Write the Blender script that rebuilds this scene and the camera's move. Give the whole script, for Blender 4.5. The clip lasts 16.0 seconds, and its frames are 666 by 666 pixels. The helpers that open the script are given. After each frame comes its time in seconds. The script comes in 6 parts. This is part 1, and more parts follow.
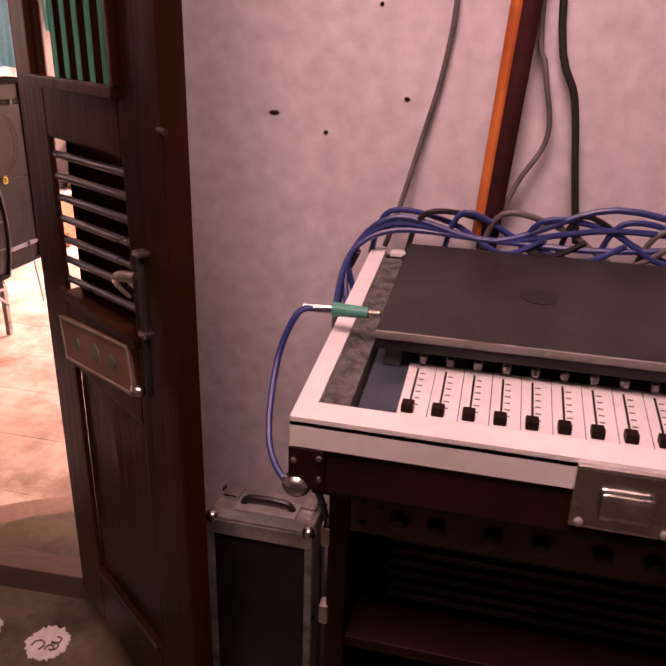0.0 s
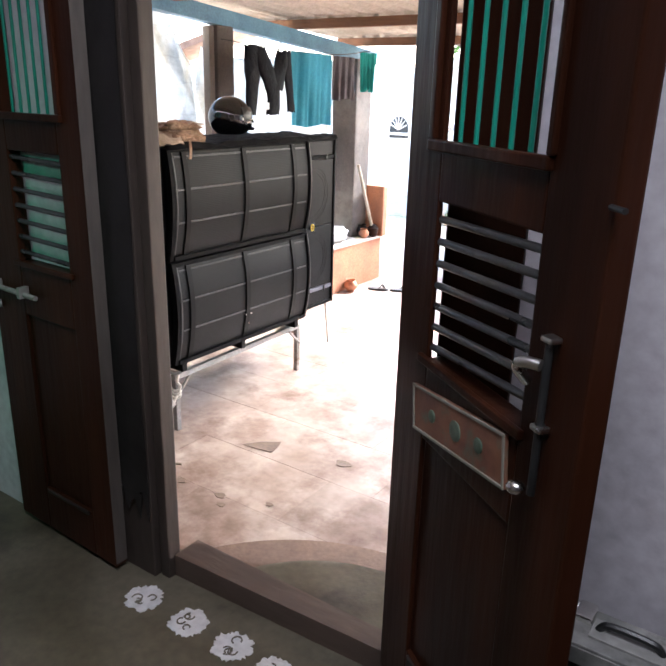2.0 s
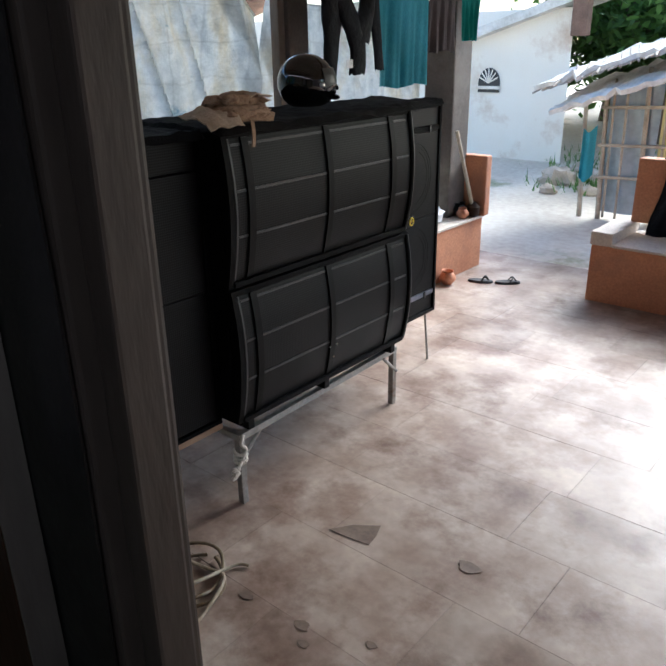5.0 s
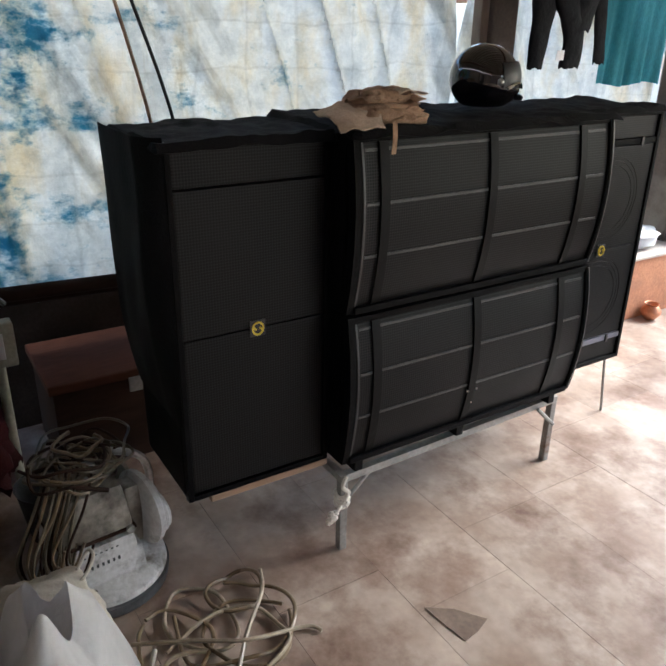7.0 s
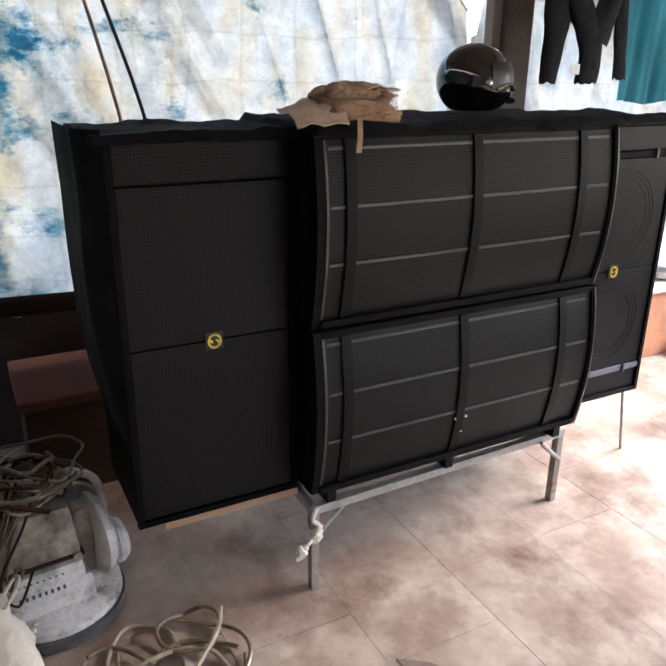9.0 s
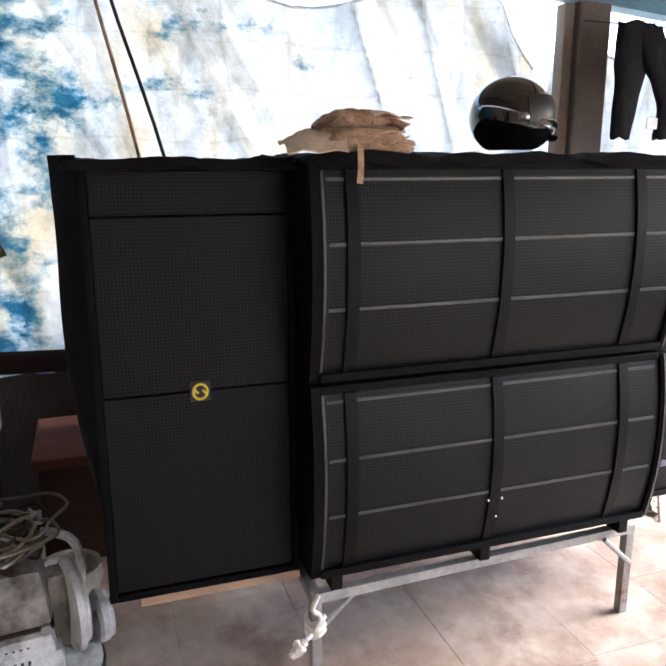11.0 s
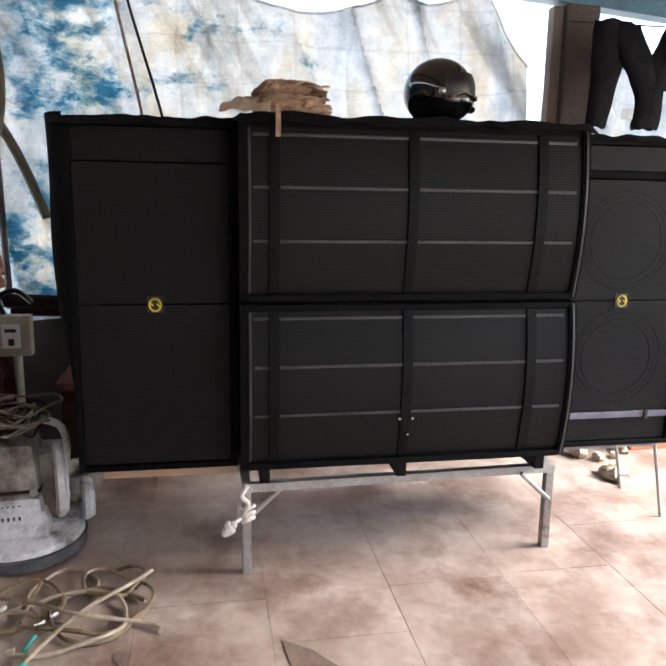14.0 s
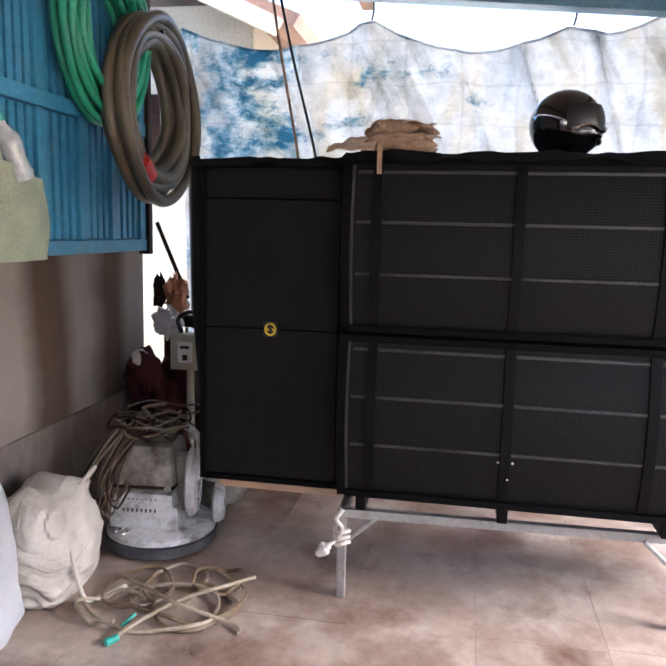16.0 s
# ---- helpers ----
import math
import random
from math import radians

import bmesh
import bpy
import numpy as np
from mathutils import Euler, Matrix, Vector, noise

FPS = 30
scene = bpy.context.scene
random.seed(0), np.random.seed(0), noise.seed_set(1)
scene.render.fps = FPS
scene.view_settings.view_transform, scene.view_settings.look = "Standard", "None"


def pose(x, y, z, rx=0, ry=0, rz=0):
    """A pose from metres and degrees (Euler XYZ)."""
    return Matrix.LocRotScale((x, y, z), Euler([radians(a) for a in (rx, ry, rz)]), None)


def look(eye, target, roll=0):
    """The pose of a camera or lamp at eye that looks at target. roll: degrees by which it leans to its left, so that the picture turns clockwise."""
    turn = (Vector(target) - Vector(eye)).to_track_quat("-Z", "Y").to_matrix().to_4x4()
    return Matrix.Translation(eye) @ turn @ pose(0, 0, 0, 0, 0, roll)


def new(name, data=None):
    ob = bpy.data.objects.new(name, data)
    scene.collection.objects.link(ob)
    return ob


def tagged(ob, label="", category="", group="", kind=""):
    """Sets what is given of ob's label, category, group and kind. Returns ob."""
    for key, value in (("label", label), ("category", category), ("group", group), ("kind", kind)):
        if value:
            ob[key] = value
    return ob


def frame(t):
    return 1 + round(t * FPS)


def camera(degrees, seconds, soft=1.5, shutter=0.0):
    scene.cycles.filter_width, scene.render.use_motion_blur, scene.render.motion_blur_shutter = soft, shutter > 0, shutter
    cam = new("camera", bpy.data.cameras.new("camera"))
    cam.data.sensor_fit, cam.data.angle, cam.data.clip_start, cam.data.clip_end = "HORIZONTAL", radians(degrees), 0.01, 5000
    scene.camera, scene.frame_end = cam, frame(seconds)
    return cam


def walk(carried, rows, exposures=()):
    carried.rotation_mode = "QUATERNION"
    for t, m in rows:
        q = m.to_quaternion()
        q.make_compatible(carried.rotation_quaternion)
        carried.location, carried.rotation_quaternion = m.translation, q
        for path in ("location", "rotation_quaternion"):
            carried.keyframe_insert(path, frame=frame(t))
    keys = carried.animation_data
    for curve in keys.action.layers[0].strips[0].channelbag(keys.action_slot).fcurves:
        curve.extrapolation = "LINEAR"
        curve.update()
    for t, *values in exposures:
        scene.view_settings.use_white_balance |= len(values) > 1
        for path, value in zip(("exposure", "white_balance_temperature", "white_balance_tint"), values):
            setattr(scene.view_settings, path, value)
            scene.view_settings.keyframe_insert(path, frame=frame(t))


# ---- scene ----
cam = camera(50.3, 16.0, soft=2.0)
METRES, EYE, TILT, LEAN, TURN = 4.4, 1.865, 0.0, 0.0, 13.0
ROWS = [
    (0.0, 0.0, 0.0, 0.0, 0.68, -22.25, -1.66),
    (0.5, -0.0057, -0.0026, 0.0009, 8.64, -22.28, -1.45),
    (1.0, -0.0128, -0.0022, 0.0016, 16.7, -21.98, -0.97),
    (1.5, -0.0258, 0.0038, 0.0012, 21.19, -20.26, -1.78),
    (2.0, -0.0482, 0.0171, 0.0006, 21.82, -18.63, -1.44),
    (2.5, -0.0667, 0.0399, -0.0017, 23.71, -19.18, -2.04),
    (3.0, -0.0858, 0.0874, -0.0019, 27.66, -19.27, -0.63),
    (5.5, -0.2034, 0.2703, 0.0008, 26.96, -22.45, 1.14),
    (6.0, -0.2095, 0.3027, 0.0007, 33.04, -22.7, 1.0),
    (6.5, -0.1999, 0.3409, 0.0016, 43.03, -23.9, 0.1),
    (7.0, -0.193, 0.3626, 0.0057, 45.14, -23.45, -0.97),
    (7.5, -0.1999, 0.3767, 0.0089, 46.05, -21.76, -0.97),
    (8.0, -0.2074, 0.392, -0.0045, 44.9, -23.39, -1.01),
    (8.5, -0.1842, 0.4171, -0.0352, 49.32, -20.24, -2.76),
    (9.0, -0.1766, 0.4307, -0.0265, 49.23, -20.33, -0.59),
    (11.5, -0.1689, 0.5493, -0.0952, 60.76, -12.79, -1.46),
    (12.0, -0.1217, 0.5723, -0.1176, 64.34, -16.19, -2.81),
    (12.5, -0.0922, 0.5755, -0.1182, 64.52, -12.19, -0.62),
    (13.0, -0.0651, 0.5703, -0.1208, 64.81, -12.04, -2.18),
    (13.5, -0.0423, 0.5663, -0.1173, 63.15, -11.93, -3.23),
    (14.0, -0.0217, 0.5812, -0.1168, 67.0, -10.97, -0.95),
    (14.5, -0.0046, 0.6259, -0.1186, 72.1, -13.01, -2.38),
    (15.0, 0.0131, 0.6459, -0.1169, 78.77, -10.56, -0.99),
    (15.5, 0.0289, 0.6539, -0.1223, 88.78, -11.75, -3.35),
    (16.0, 0.0164, 0.6918, -0.1174, 87.43, -8.35, -1.41),
]
PATH = [(t, pose(0, 0, EYE, TILT, LEAN, TURN) @ pose(METRES * x, METRES * y, METRES * z, 90 + pitch, roll, yaw)) for t, x, y, z, yaw, pitch, roll in ROWS]
walk(cam, PATH, exposures=[
    (0.0, 3.0, 10000, 76), (0.4, 3.35, 7000, 20), (0.8, 3.4, 6600, 10), (1.5, 3.4, 6100, 9), (2.3, 3.1, 5900, 13), (3.0, 2.7, 5900, 12),
    (5.5, 1.40, 5500, 4), (6.1, 1.35, 5600, 4), (7.0, 2.1, 5800, 5), (9.0, 2.5, 5800, 10), (11.5, 2.95, 5700, 11), (13.5, 2.65, 5900, 11), (15.0, 2.5, 5800, 13), (16.0, 2.6, 5700, 16),
])

# ---- light ----
world = bpy.data.worlds.new("sky")
scene.world = world
world.use_nodes = True
wn = world.node_tree
sky = wn.nodes.new("ShaderNodeTexSky")
sky.sky_type, sky.sun_disc = "NISHITA", False
sky.sun_elevation, sky.sun_rotation = radians(35), radians(8)
sky.air_density, sky.dust_density = 1.0, 2.5
wn.nodes["Background"].inputs["Strength"].default_value = 0.15
wn.links.new(sky.outputs[0], wn.nodes["Background"].inputs["Color"])
sun = new("sun", bpy.data.lights.new("sun", "SUN"))
sun.data.energy, sun.data.angle, sun.data.color = 4.2, radians(30), (1.0, 0.965, 0.92)
sun.matrix_world = look((1.4, 10, 7.1), (0, 0, 0))
# unseen area light added under the ceiling to brighten the front wall
room_fill = new("room_fill", bpy.data.lights.new("room_fill", "AREA"))
room_fill.data.energy, room_fill.data.size, room_fill.data.color = 4.6, 0.9, (0.98, 0.97, 1.0)
room_fill.matrix_world = look((-0.2, 0.2, 3.1), (-0.40, 1.1, 1.8))
green_spot = new("green_spot", bpy.data.lights.new("green_spot", "SPOT"))   # unseen spot, added for the show lights' green on the left wall
green_spot.data.energy, green_spot.data.color = 4.5, (0.0, 1.0, 0.42)
green_spot.data.spot_size, green_spot.data.spot_blend, green_spot.data.shadow_soft_size = radians(32), 0.9, 0.05
green_spot.matrix_world = look((-1.6, -1.6, 2.7), (-2.30, 1.1, 1.35))


# ---- helpers for meshes ----
def thing(name, at, label, category, group="", kind=""):
    ob = new(name)
    ob.location = at
    ob.empty_display_size = 0.1
    return tagged(ob, label, category, group, kind)


def solid(name, bm, material, smooth=False):
    me = bpy.data.meshes.new(name)
    bmesh.ops.recalc_face_normals(bm, faces=bm.faces)
    if smooth:
        for f in bm.faces:
            f.smooth = True
    bm.to_mesh(me)
    bm.free()
    if smooth:
        me.set_sharp_from_angle(angle=radians(40))
    me.materials.append(material)
    return new(name, me)


def part(name, bm, material, parent, label="", smooth=False):
    ob = solid(name, bm, material, smooth)
    ob.parent = parent
    if parent.type == "EMPTY":
        ob.matrix_parent_inverse = Matrix.Translation(-parent.location)
    if label:
        ob["label"] = label
    return ob


def box(x0, x1, y0, y1, z0, z1, bevel=0.0, bm=None, turn=None):
    bm = bm or bmesh.new()
    b = bmesh.new()
    bmesh.ops.create_cube(b, size=1)
    bmesh.ops.scale(b, vec=(x1 - x0, y1 - y0, z1 - z0), verts=b.verts)
    if bevel:
        bmesh.ops.bevel(b, geom=list(b.edges), offset=bevel, segments=2, affect="EDGES", profile=0.6)
    bmesh.ops.translate(b, vec=((x0 + x1) / 2, (y0 + y1) / 2, (z0 + z1) / 2), verts=b.verts)
    if turn is not None:
        bmesh.ops.transform(b, matrix=turn, verts=b.verts)
    return merge(bm, b)


def merge(bm, b):
    me = bpy.data.meshes.new("tmp")
    b.to_mesh(me)
    b.free()
    bm.from_mesh(me)
    bpy.data.meshes.remove(me)
    return bm


def rod(p0, p1, r, r1=None, seg=12, bm=None):
    bm = bm or bmesh.new()
    p0, p1 = Vector(p0), Vector(p1)
    b = bmesh.new()
    bmesh.ops.create_cone(b, cap_ends=True, segments=seg, radius1=r, radius2=r if r1 is None else r1, depth=(p1 - p0).length)
    turn = (p1 - p0).to_track_quat("Z", "Y").to_matrix().to_4x4()
    bmesh.ops.transform(b, matrix=Matrix.Translation((p0 + p1) / 2) @ turn, verts=b.verts)
    return merge(bm, b)


def ball(at, size, seg=20, bm=None, wobble=0.0, turn=None, freq=6.0):
    bm = bm or bmesh.new()
    b = bmesh.new()
    bmesh.ops.create_uvsphere(b, u_segments=seg, v_segments=max(6, seg * 2 // 3), radius=1)
    for v in b.verts:
        k = 1 + wobble * noise.noise(v.co * freq * 0.35 + Vector(at) * 3)
        v.co = Vector((v.co.x * size[0], v.co.y * size[1], v.co.z * size[2])) * k
    if turn is not None:
        bmesh.ops.transform(b, matrix=turn, verts=b.verts)
    bmesh.ops.translate(b, vec=at, verts=b.verts)
    return merge(bm, b)


def smooth_line(pts, n=6):
    pts = [Vector(p) for p in pts]
    out = []
    for i in range(len(pts) - 1):
        a, b, c, d = pts[max(i - 1, 0)], pts[i], pts[i + 1], pts[min(i + 2, len(pts) - 1)]
        for k in range(n):
            t = k / n
            out.append(0.5 * ((2 * b) + (c - a) * t + (2 * a - 5 * b + 4 * c - d) * t * t + (3 * b - a - 3 * c + d) * t ** 3))
    out.append(pts[-1])
    return out


def tube(pts, r, seg=8, bm=None, n=6, closed=False):
    bm = bm or bmesh.new()
    line = smooth_line(pts, n) if n > 1 else [Vector(p) for p in pts]
    rings, up = [], Vector((0.13, 0.21, 0.97))
    for i, p in enumerate(line):
        d = (line[min(i + 1, len(line) - 1)] - line[max(i - 1, 0)]).normalized()
        s = d.cross(up)
        if s.length < 1e-4:
            s = d.cross(Vector((1, 0, 0)))
        s.normalize()
        u = s.cross(d).normalized()
        up = u
        rings.append([bm.verts.new(p + r * (math.cos(a) * s + math.sin(a) * u)) for a in [2 * math.pi * k / seg for k in range(seg)]])
    for a, b in zip(rings, rings[1:]):
        for k in range(seg):
            bm.faces.new((a[k], a[(k + 1) % seg], b[(k + 1) % seg], b[k]))
    for ring in (rings[0], rings[-1]):
        bm.faces.new(ring)
    return bm


def ring(at, r, tube_r, axis, n=40, seg=6, bm=None, wobble=None):
    """A closed hoop round at, square to axis ('x' or 'y'); wobble(a) -> (radial factor, offset along the axis)."""
    bm = bm or bmesh.new()
    at, ax = Vector(at), Vector((1, 0, 0)) if axis == "x" else Vector((0, 1, 0))
    e0 = Vector((0, 1, 0)) if axis == "x" else Vector((1, 0, 0))
    rows = []
    for i in range(n):
        a = 2 * math.pi * i / n
        f, d = wobble(a) if wobble else (1.0, 0.0)
        out = e0 * math.cos(a) + Vector((0, 0, 1)) * math.sin(a)
        c = at + out * r * f + ax * d
        rows.append([bm.verts.new(c + tube_r * (math.cos(b) * out + math.sin(b) * ax)) for b in [2 * math.pi * k / seg for k in range(seg)]])
    for i in range(n):
        p, q = rows[i], rows[(i + 1) % n]
        for k in range(seg):
            bm.faces.new((p[k], p[(k + 1) % seg], q[(k + 1) % seg], q[k]))
    return bm


def lathe(profile, at, seg=24, bm=None, turn=None):
    bm = bm or bmesh.new()
    b = bmesh.new()
    rings = [[b.verts.new((r * math.cos(2 * math.pi * k / seg), r * math.sin(2 * math.pi * k / seg), z)) for k in range(seg)] for r, z in profile]
    for a, c in zip(rings, rings[1:]):
        for k in range(seg):
            b.faces.new((a[k], a[(k + 1) % seg], c[(k + 1) % seg], c[k]))
    for ring in (rings[0], rings[-1]):
        b.faces.new(ring)
    if turn is not None:
        bmesh.ops.transform(b, matrix=turn, verts=b.verts)
    bmesh.ops.translate(b, vec=at, verts=b.verts)
    return merge(bm, b)


def sheet(fn, nu, nv, thick=0.0, bm=None):
    """A surface fn(u, v) -> point, with real thickness along its normals."""
    b = bmesh.new()
    g = [[b.verts.new(fn(i / nu, j / nv)) for j in range(nv + 1)] for i in range(nu + 1)]
    for i in range(nu):
        for j in range(nv):
            b.faces.new((g[i][j], g[i + 1][j], g[i + 1][j + 1], g[i][j + 1]))
    if thick:
        bmesh.ops.recalc_face_normals(b, faces=b.faces)
        bmesh.ops.solidify(b, geom=list(b.faces), thickness=thick)
    return merge(bm or bmesh.new(), b)


def prism(outline, axis, a0, a1, bm=None):
    """An outline of (u, v) drawn out along an axis from a0 to a1; u, v are the two other axes in x, y, z order."""
    bm = bm or bmesh.new()
    i = "xyz".index(axis)

    def at(u, v, a):
        p = [u, v]
        p.insert(i, a)
        return p
    lo = [bm.verts.new(at(u, v, a0)) for u, v in outline]
    hi = [bm.verts.new(at(u, v, a1)) for u, v in outline]
    n = len(outline)
    for k in range(n):
        bm.faces.new((lo[k], lo[(k + 1) % n], hi[(k + 1) % n], hi[k]))
    bm.faces.new(lo)
    bm.faces.new(hi)
    return bm


# ---- materials ----
def material(name):
    m = bpy.data.materials.new(name)
    m.use_nodes = True
    return m, m.node_tree.nodes, m.node_tree.links, m.node_tree.nodes["Principled BSDF"]


def surf(name, c1, c2, scale=3.0, rough=0.6, metal=0.0, bump=0.15, fine=60.0, rvar=0.15, stretch=(1, 1, 1), stain=None, stain_scale=1.2, stain_cut=(0.55, 0.7), coat=0.0, sheen=0.0, rand=0.0, spec=0.5, mottle=0.35, trans=0.0):
    """A two-scale surface: broad patches, fine grain, optional stains, and relief."""
    m, n, k, p = material(name)
    tc, mp = n.new("ShaderNodeTexCoord"), n.new("ShaderNodeMapping")
    mp.inputs["Scale"].default_value = stretch
    k.new(tc.outputs["Object"], mp.inputs["Vector"])
    broad, grain = n.new("ShaderNodeTexNoise"), n.new("ShaderNodeTexNoise")
    broad.inputs["Scale"].default_value, broad.inputs["Detail"].default_value = scale, 6
    grain.inputs["Scale"].default_value, grain.inputs["Detail"].default_value = fine, 4
    k.new(mp.outputs[0], broad.inputs["Vector"])
    k.new(mp.outputs[0], grain.inputs["Vector"])
    ramp = n.new("ShaderNodeValToRGB")
    ramp.color_ramp.elements[0].color, ramp.color_ramp.elements[1].color = (*c1, 1), (*c2, 1)
    ramp.color_ramp.elements[0].position, ramp.color_ramp.elements[1].position = 0.35, 0.65
    k.new(broad.outputs["Fac"], ramp.inputs["Fac"])
    out = ramp.outputs["Color"]
    gm = n.new("ShaderNodeMix")
    gm.data_type, gm.blend_type = "RGBA", "OVERLAY"
    gm.inputs["Factor"].default_value = mottle
    k.new(out, gm.inputs["A"])
    k.new(grain.outputs["Fac"], gm.inputs["B"])
    out = gm.outputs["Result"]
    if stain:
        st, sr, sm = n.new("ShaderNodeTexNoise"), n.new("ShaderNodeValToRGB"), n.new("ShaderNodeMix")
        st.inputs["Scale"].default_value, st.inputs["Detail"].default_value, st.inputs["Roughness"].default_value = stain_scale, 8, 0.65
        mp2 = n.new("ShaderNodeMapping")
        mp2.inputs["Location"].default_value = (3.7, 1.9, 5.3)
        mp2.inputs["Scale"].default_value = stretch
        k.new(tc.outputs["Object"], mp2.inputs["Vector"])
        k.new(mp2.outputs[0], st.inputs["Vector"])
        sr.color_ramp.elements[0].position, sr.color_ramp.elements[1].position = stain_cut
        k.new(st.outputs["Fac"], sr.inputs["Fac"])
        sm.data_type = "RGBA"
        k.new(sr.outputs["Color"], sm.inputs["Factor"])
        k.new(out, sm.inputs["A"])
        sm.inputs["B"].default_value = (*stain, 1)
        out = sm.outputs["Result"]
    if rand:
        oi, hs, mr = n.new("ShaderNodeObjectInfo"), n.new("ShaderNodeHueSaturation"), n.new("ShaderNodeMapRange")
        mr.inputs["To Min"].default_value, mr.inputs["To Max"].default_value = 1 - rand, 1 + rand
        k.new(oi.outputs["Random"], mr.inputs["Value"])
        k.new(mr.outputs[0], hs.inputs["Value"])
        k.new(out, hs.inputs["Color"])
        out = hs.outputs["Color"]
    k.new(out, p.inputs["Base Color"])
    rr = n.new("ShaderNodeMapRange")
    rr.inputs["To Min"].default_value, rr.inputs["To Max"].default_value = max(0.02, rough - rvar), min(1, rough + rvar)
    k.new(broad.outputs["Fac"], rr.inputs["Value"])
    k.new(rr.outputs[0], p.inputs["Roughness"])
    p.inputs["Metallic"].default_value = metal
    p.inputs["Specular IOR Level"].default_value = spec
    p.inputs["Coat Weight"].default_value = coat
    p.inputs["Sheen Weight"].default_value = sheen
    if bump:
        bp, add = n.new("ShaderNodeBump"), n.new("ShaderNodeMath")
        bp.inputs["Strength"].default_value, bp.inputs["Distance"].default_value = bump, 0.01
        k.new(broad.outputs["Fac"], add.inputs[0])
        k.new(grain.outputs["Fac"], add.inputs[1])
        k.new(add.outputs[0], bp.inputs["Height"])
        k.new(bp.outputs[0], p.inputs["Normal"])
    if trans:
        tr, ms = n.new("ShaderNodeBsdfTranslucent"), n.new("ShaderNodeMixShader")
        k.new(out, tr.inputs["Color"])
        ms.inputs["Fac"].default_value = trans
        k.new(p.outputs[0], ms.inputs[1])
        k.new(tr.outputs[0], ms.inputs[2])
        k.new(ms.outputs[0], n["Material Output"].inputs["Surface"])
    return m


def tarp_material():
    """Woven plastic sheet: white, worn to blue and tan in slanting streaks, more blue towards its house end."""
    m, n, k, p = material("weathered_tarpaulin")
    tc = n.new("ShaderNodeTexCoord")

    def noise_at(scale, detail, rough, stretch, turn, shift, kind="POINT"):
        mp, t = n.new("ShaderNodeMapping"), n.new("ShaderNodeTexNoise")
        mp.vector_type = kind
        mp.inputs["Scale"].default_value, mp.inputs["Rotation"].default_value, mp.inputs["Location"].default_value = stretch, (radians(turn), 0, 0), shift
        t.inputs["Scale"].default_value, t.inputs["Detail"].default_value, t.inputs["Roughness"].default_value = scale, detail, rough
        k.new(tc.outputs["Object"], mp.inputs["Vector"])
        k.new(mp.outputs[0], t.inputs["Vector"])
        return t.outputs["Fac"]

    def ramp(fac, *stops):
        r = n.new("ShaderNodeValToRGB")
        e = r.color_ramp.elements
        for q, (pos, col) in enumerate(stops):
            x = e[q] if q < 2 else e.new(pos)
            x.position, x.color = pos, (*col, 1)
        k.new(fac, r.inputs["Fac"])
        return r.outputs["Color"]

    def mix(kind, fac, x, y):
        q = n.new("ShaderNodeMix")
        q.data_type, q.blend_type = "RGBA", kind
        for socket, v in (("Factor", fac), ("A", x), ("B", y)):
            if isinstance(v, (float, tuple)):
                q.inputs[socket].default_value = v
            else:
                k.new(v, q.inputs[socket])
        return q.outputs["Result"]
    base = ramp(noise_at(2.2, 8, 0.7, (1, 1.5, 0.7), 25, (0, 0, 0)), (0.30, (0.60, 0.64, 0.66)), (0.50, (0.86, 0.87, 0.86)), (0.68, (0.78, 0.71, 0.57)))
    weave = ramp(noise_at(9.0, 12, 0.82, (1, 1, 1.6), 0, (5, 2, 1)), (0.36, (0.55, 0.57, 0.58)), (0.60, (1, 1, 1)))
    sep = n.new("ShaderNodeSeparateXYZ")
    k.new(tc.outputs["Object"], sep.inputs[0])
    mr = n.new("ShaderNodeMapRange")
    mr.inputs["From Min"].default_value, mr.inputs["From Max"].default_value = 1.4, 3.6
    mr.inputs["To Min"].default_value, mr.inputs["To Max"].default_value = 0.06, -0.07
    k.new(sep.outputs["Y"], mr.inputs["Value"])
    add = n.new("ShaderNodeMath")
    k.new(noise_at(2.8, 10, 0.74, (1, 0.8, 1.35), 0, (7, 3, 2)), add.inputs[0])
    k.new(mr.outputs[0], add.inputs[1])
    blue = ramp(add.outputs[0], (0.53, (0, 0, 0)), (0.63, (1, 1, 1)))
    col = mix("MIX", blue, base, (0.13, 0.34, 0.46, 1))
    col = mix("MULTIPLY", 0.6, col, weave)
    tan = ramp(noise_at(1.6, 8, 0.7, (1, 2.2, 0.35), -12, (1, 8, 4)), (0.58, (0, 0, 0)), (0.74, (1, 1, 1)))
    col = mix("MIX", tan, col, (0.44, 0.38, 0.27, 1))
    # grime and shade of slanting folds, and dark crease lines, put into the colour
    grime_fold_shade = ramp(noise_at(1.0, 7, 0.6, (1, 0.20, 1.5), 30, (2, 5, 9), "TEXTURE"), (0.53, (1, 1, 1)), (0.66, (0.50, 0.49, 0.46)))
    col = mix("MULTIPLY", 0.6, col, grime_fold_shade)
    for axis, size in (("Y", 1.07), ("Z", 1.49)):
        cr = n.new("ShaderNodeTexWave")
        cr.bands_direction = axis
        cr.inputs["Scale"].default_value, cr.inputs["Distortion"].default_value, cr.inputs["Detail"].default_value, cr.inputs["Detail Scale"].default_value = size, 1.6, 5, 1.7
        k.new(tc.outputs["Object"], cr.inputs["Vector"])
        col = mix("MULTIPLY", 0.22, col, ramp(cr.outputs["Fac"], (0.0, (0.55, 0.54, 0.52)), (0.012, (1, 1, 1))))
    w = [n.new("ShaderNodeTexWave") for _ in range(2)]
    ad = n.new("ShaderNodeMath")
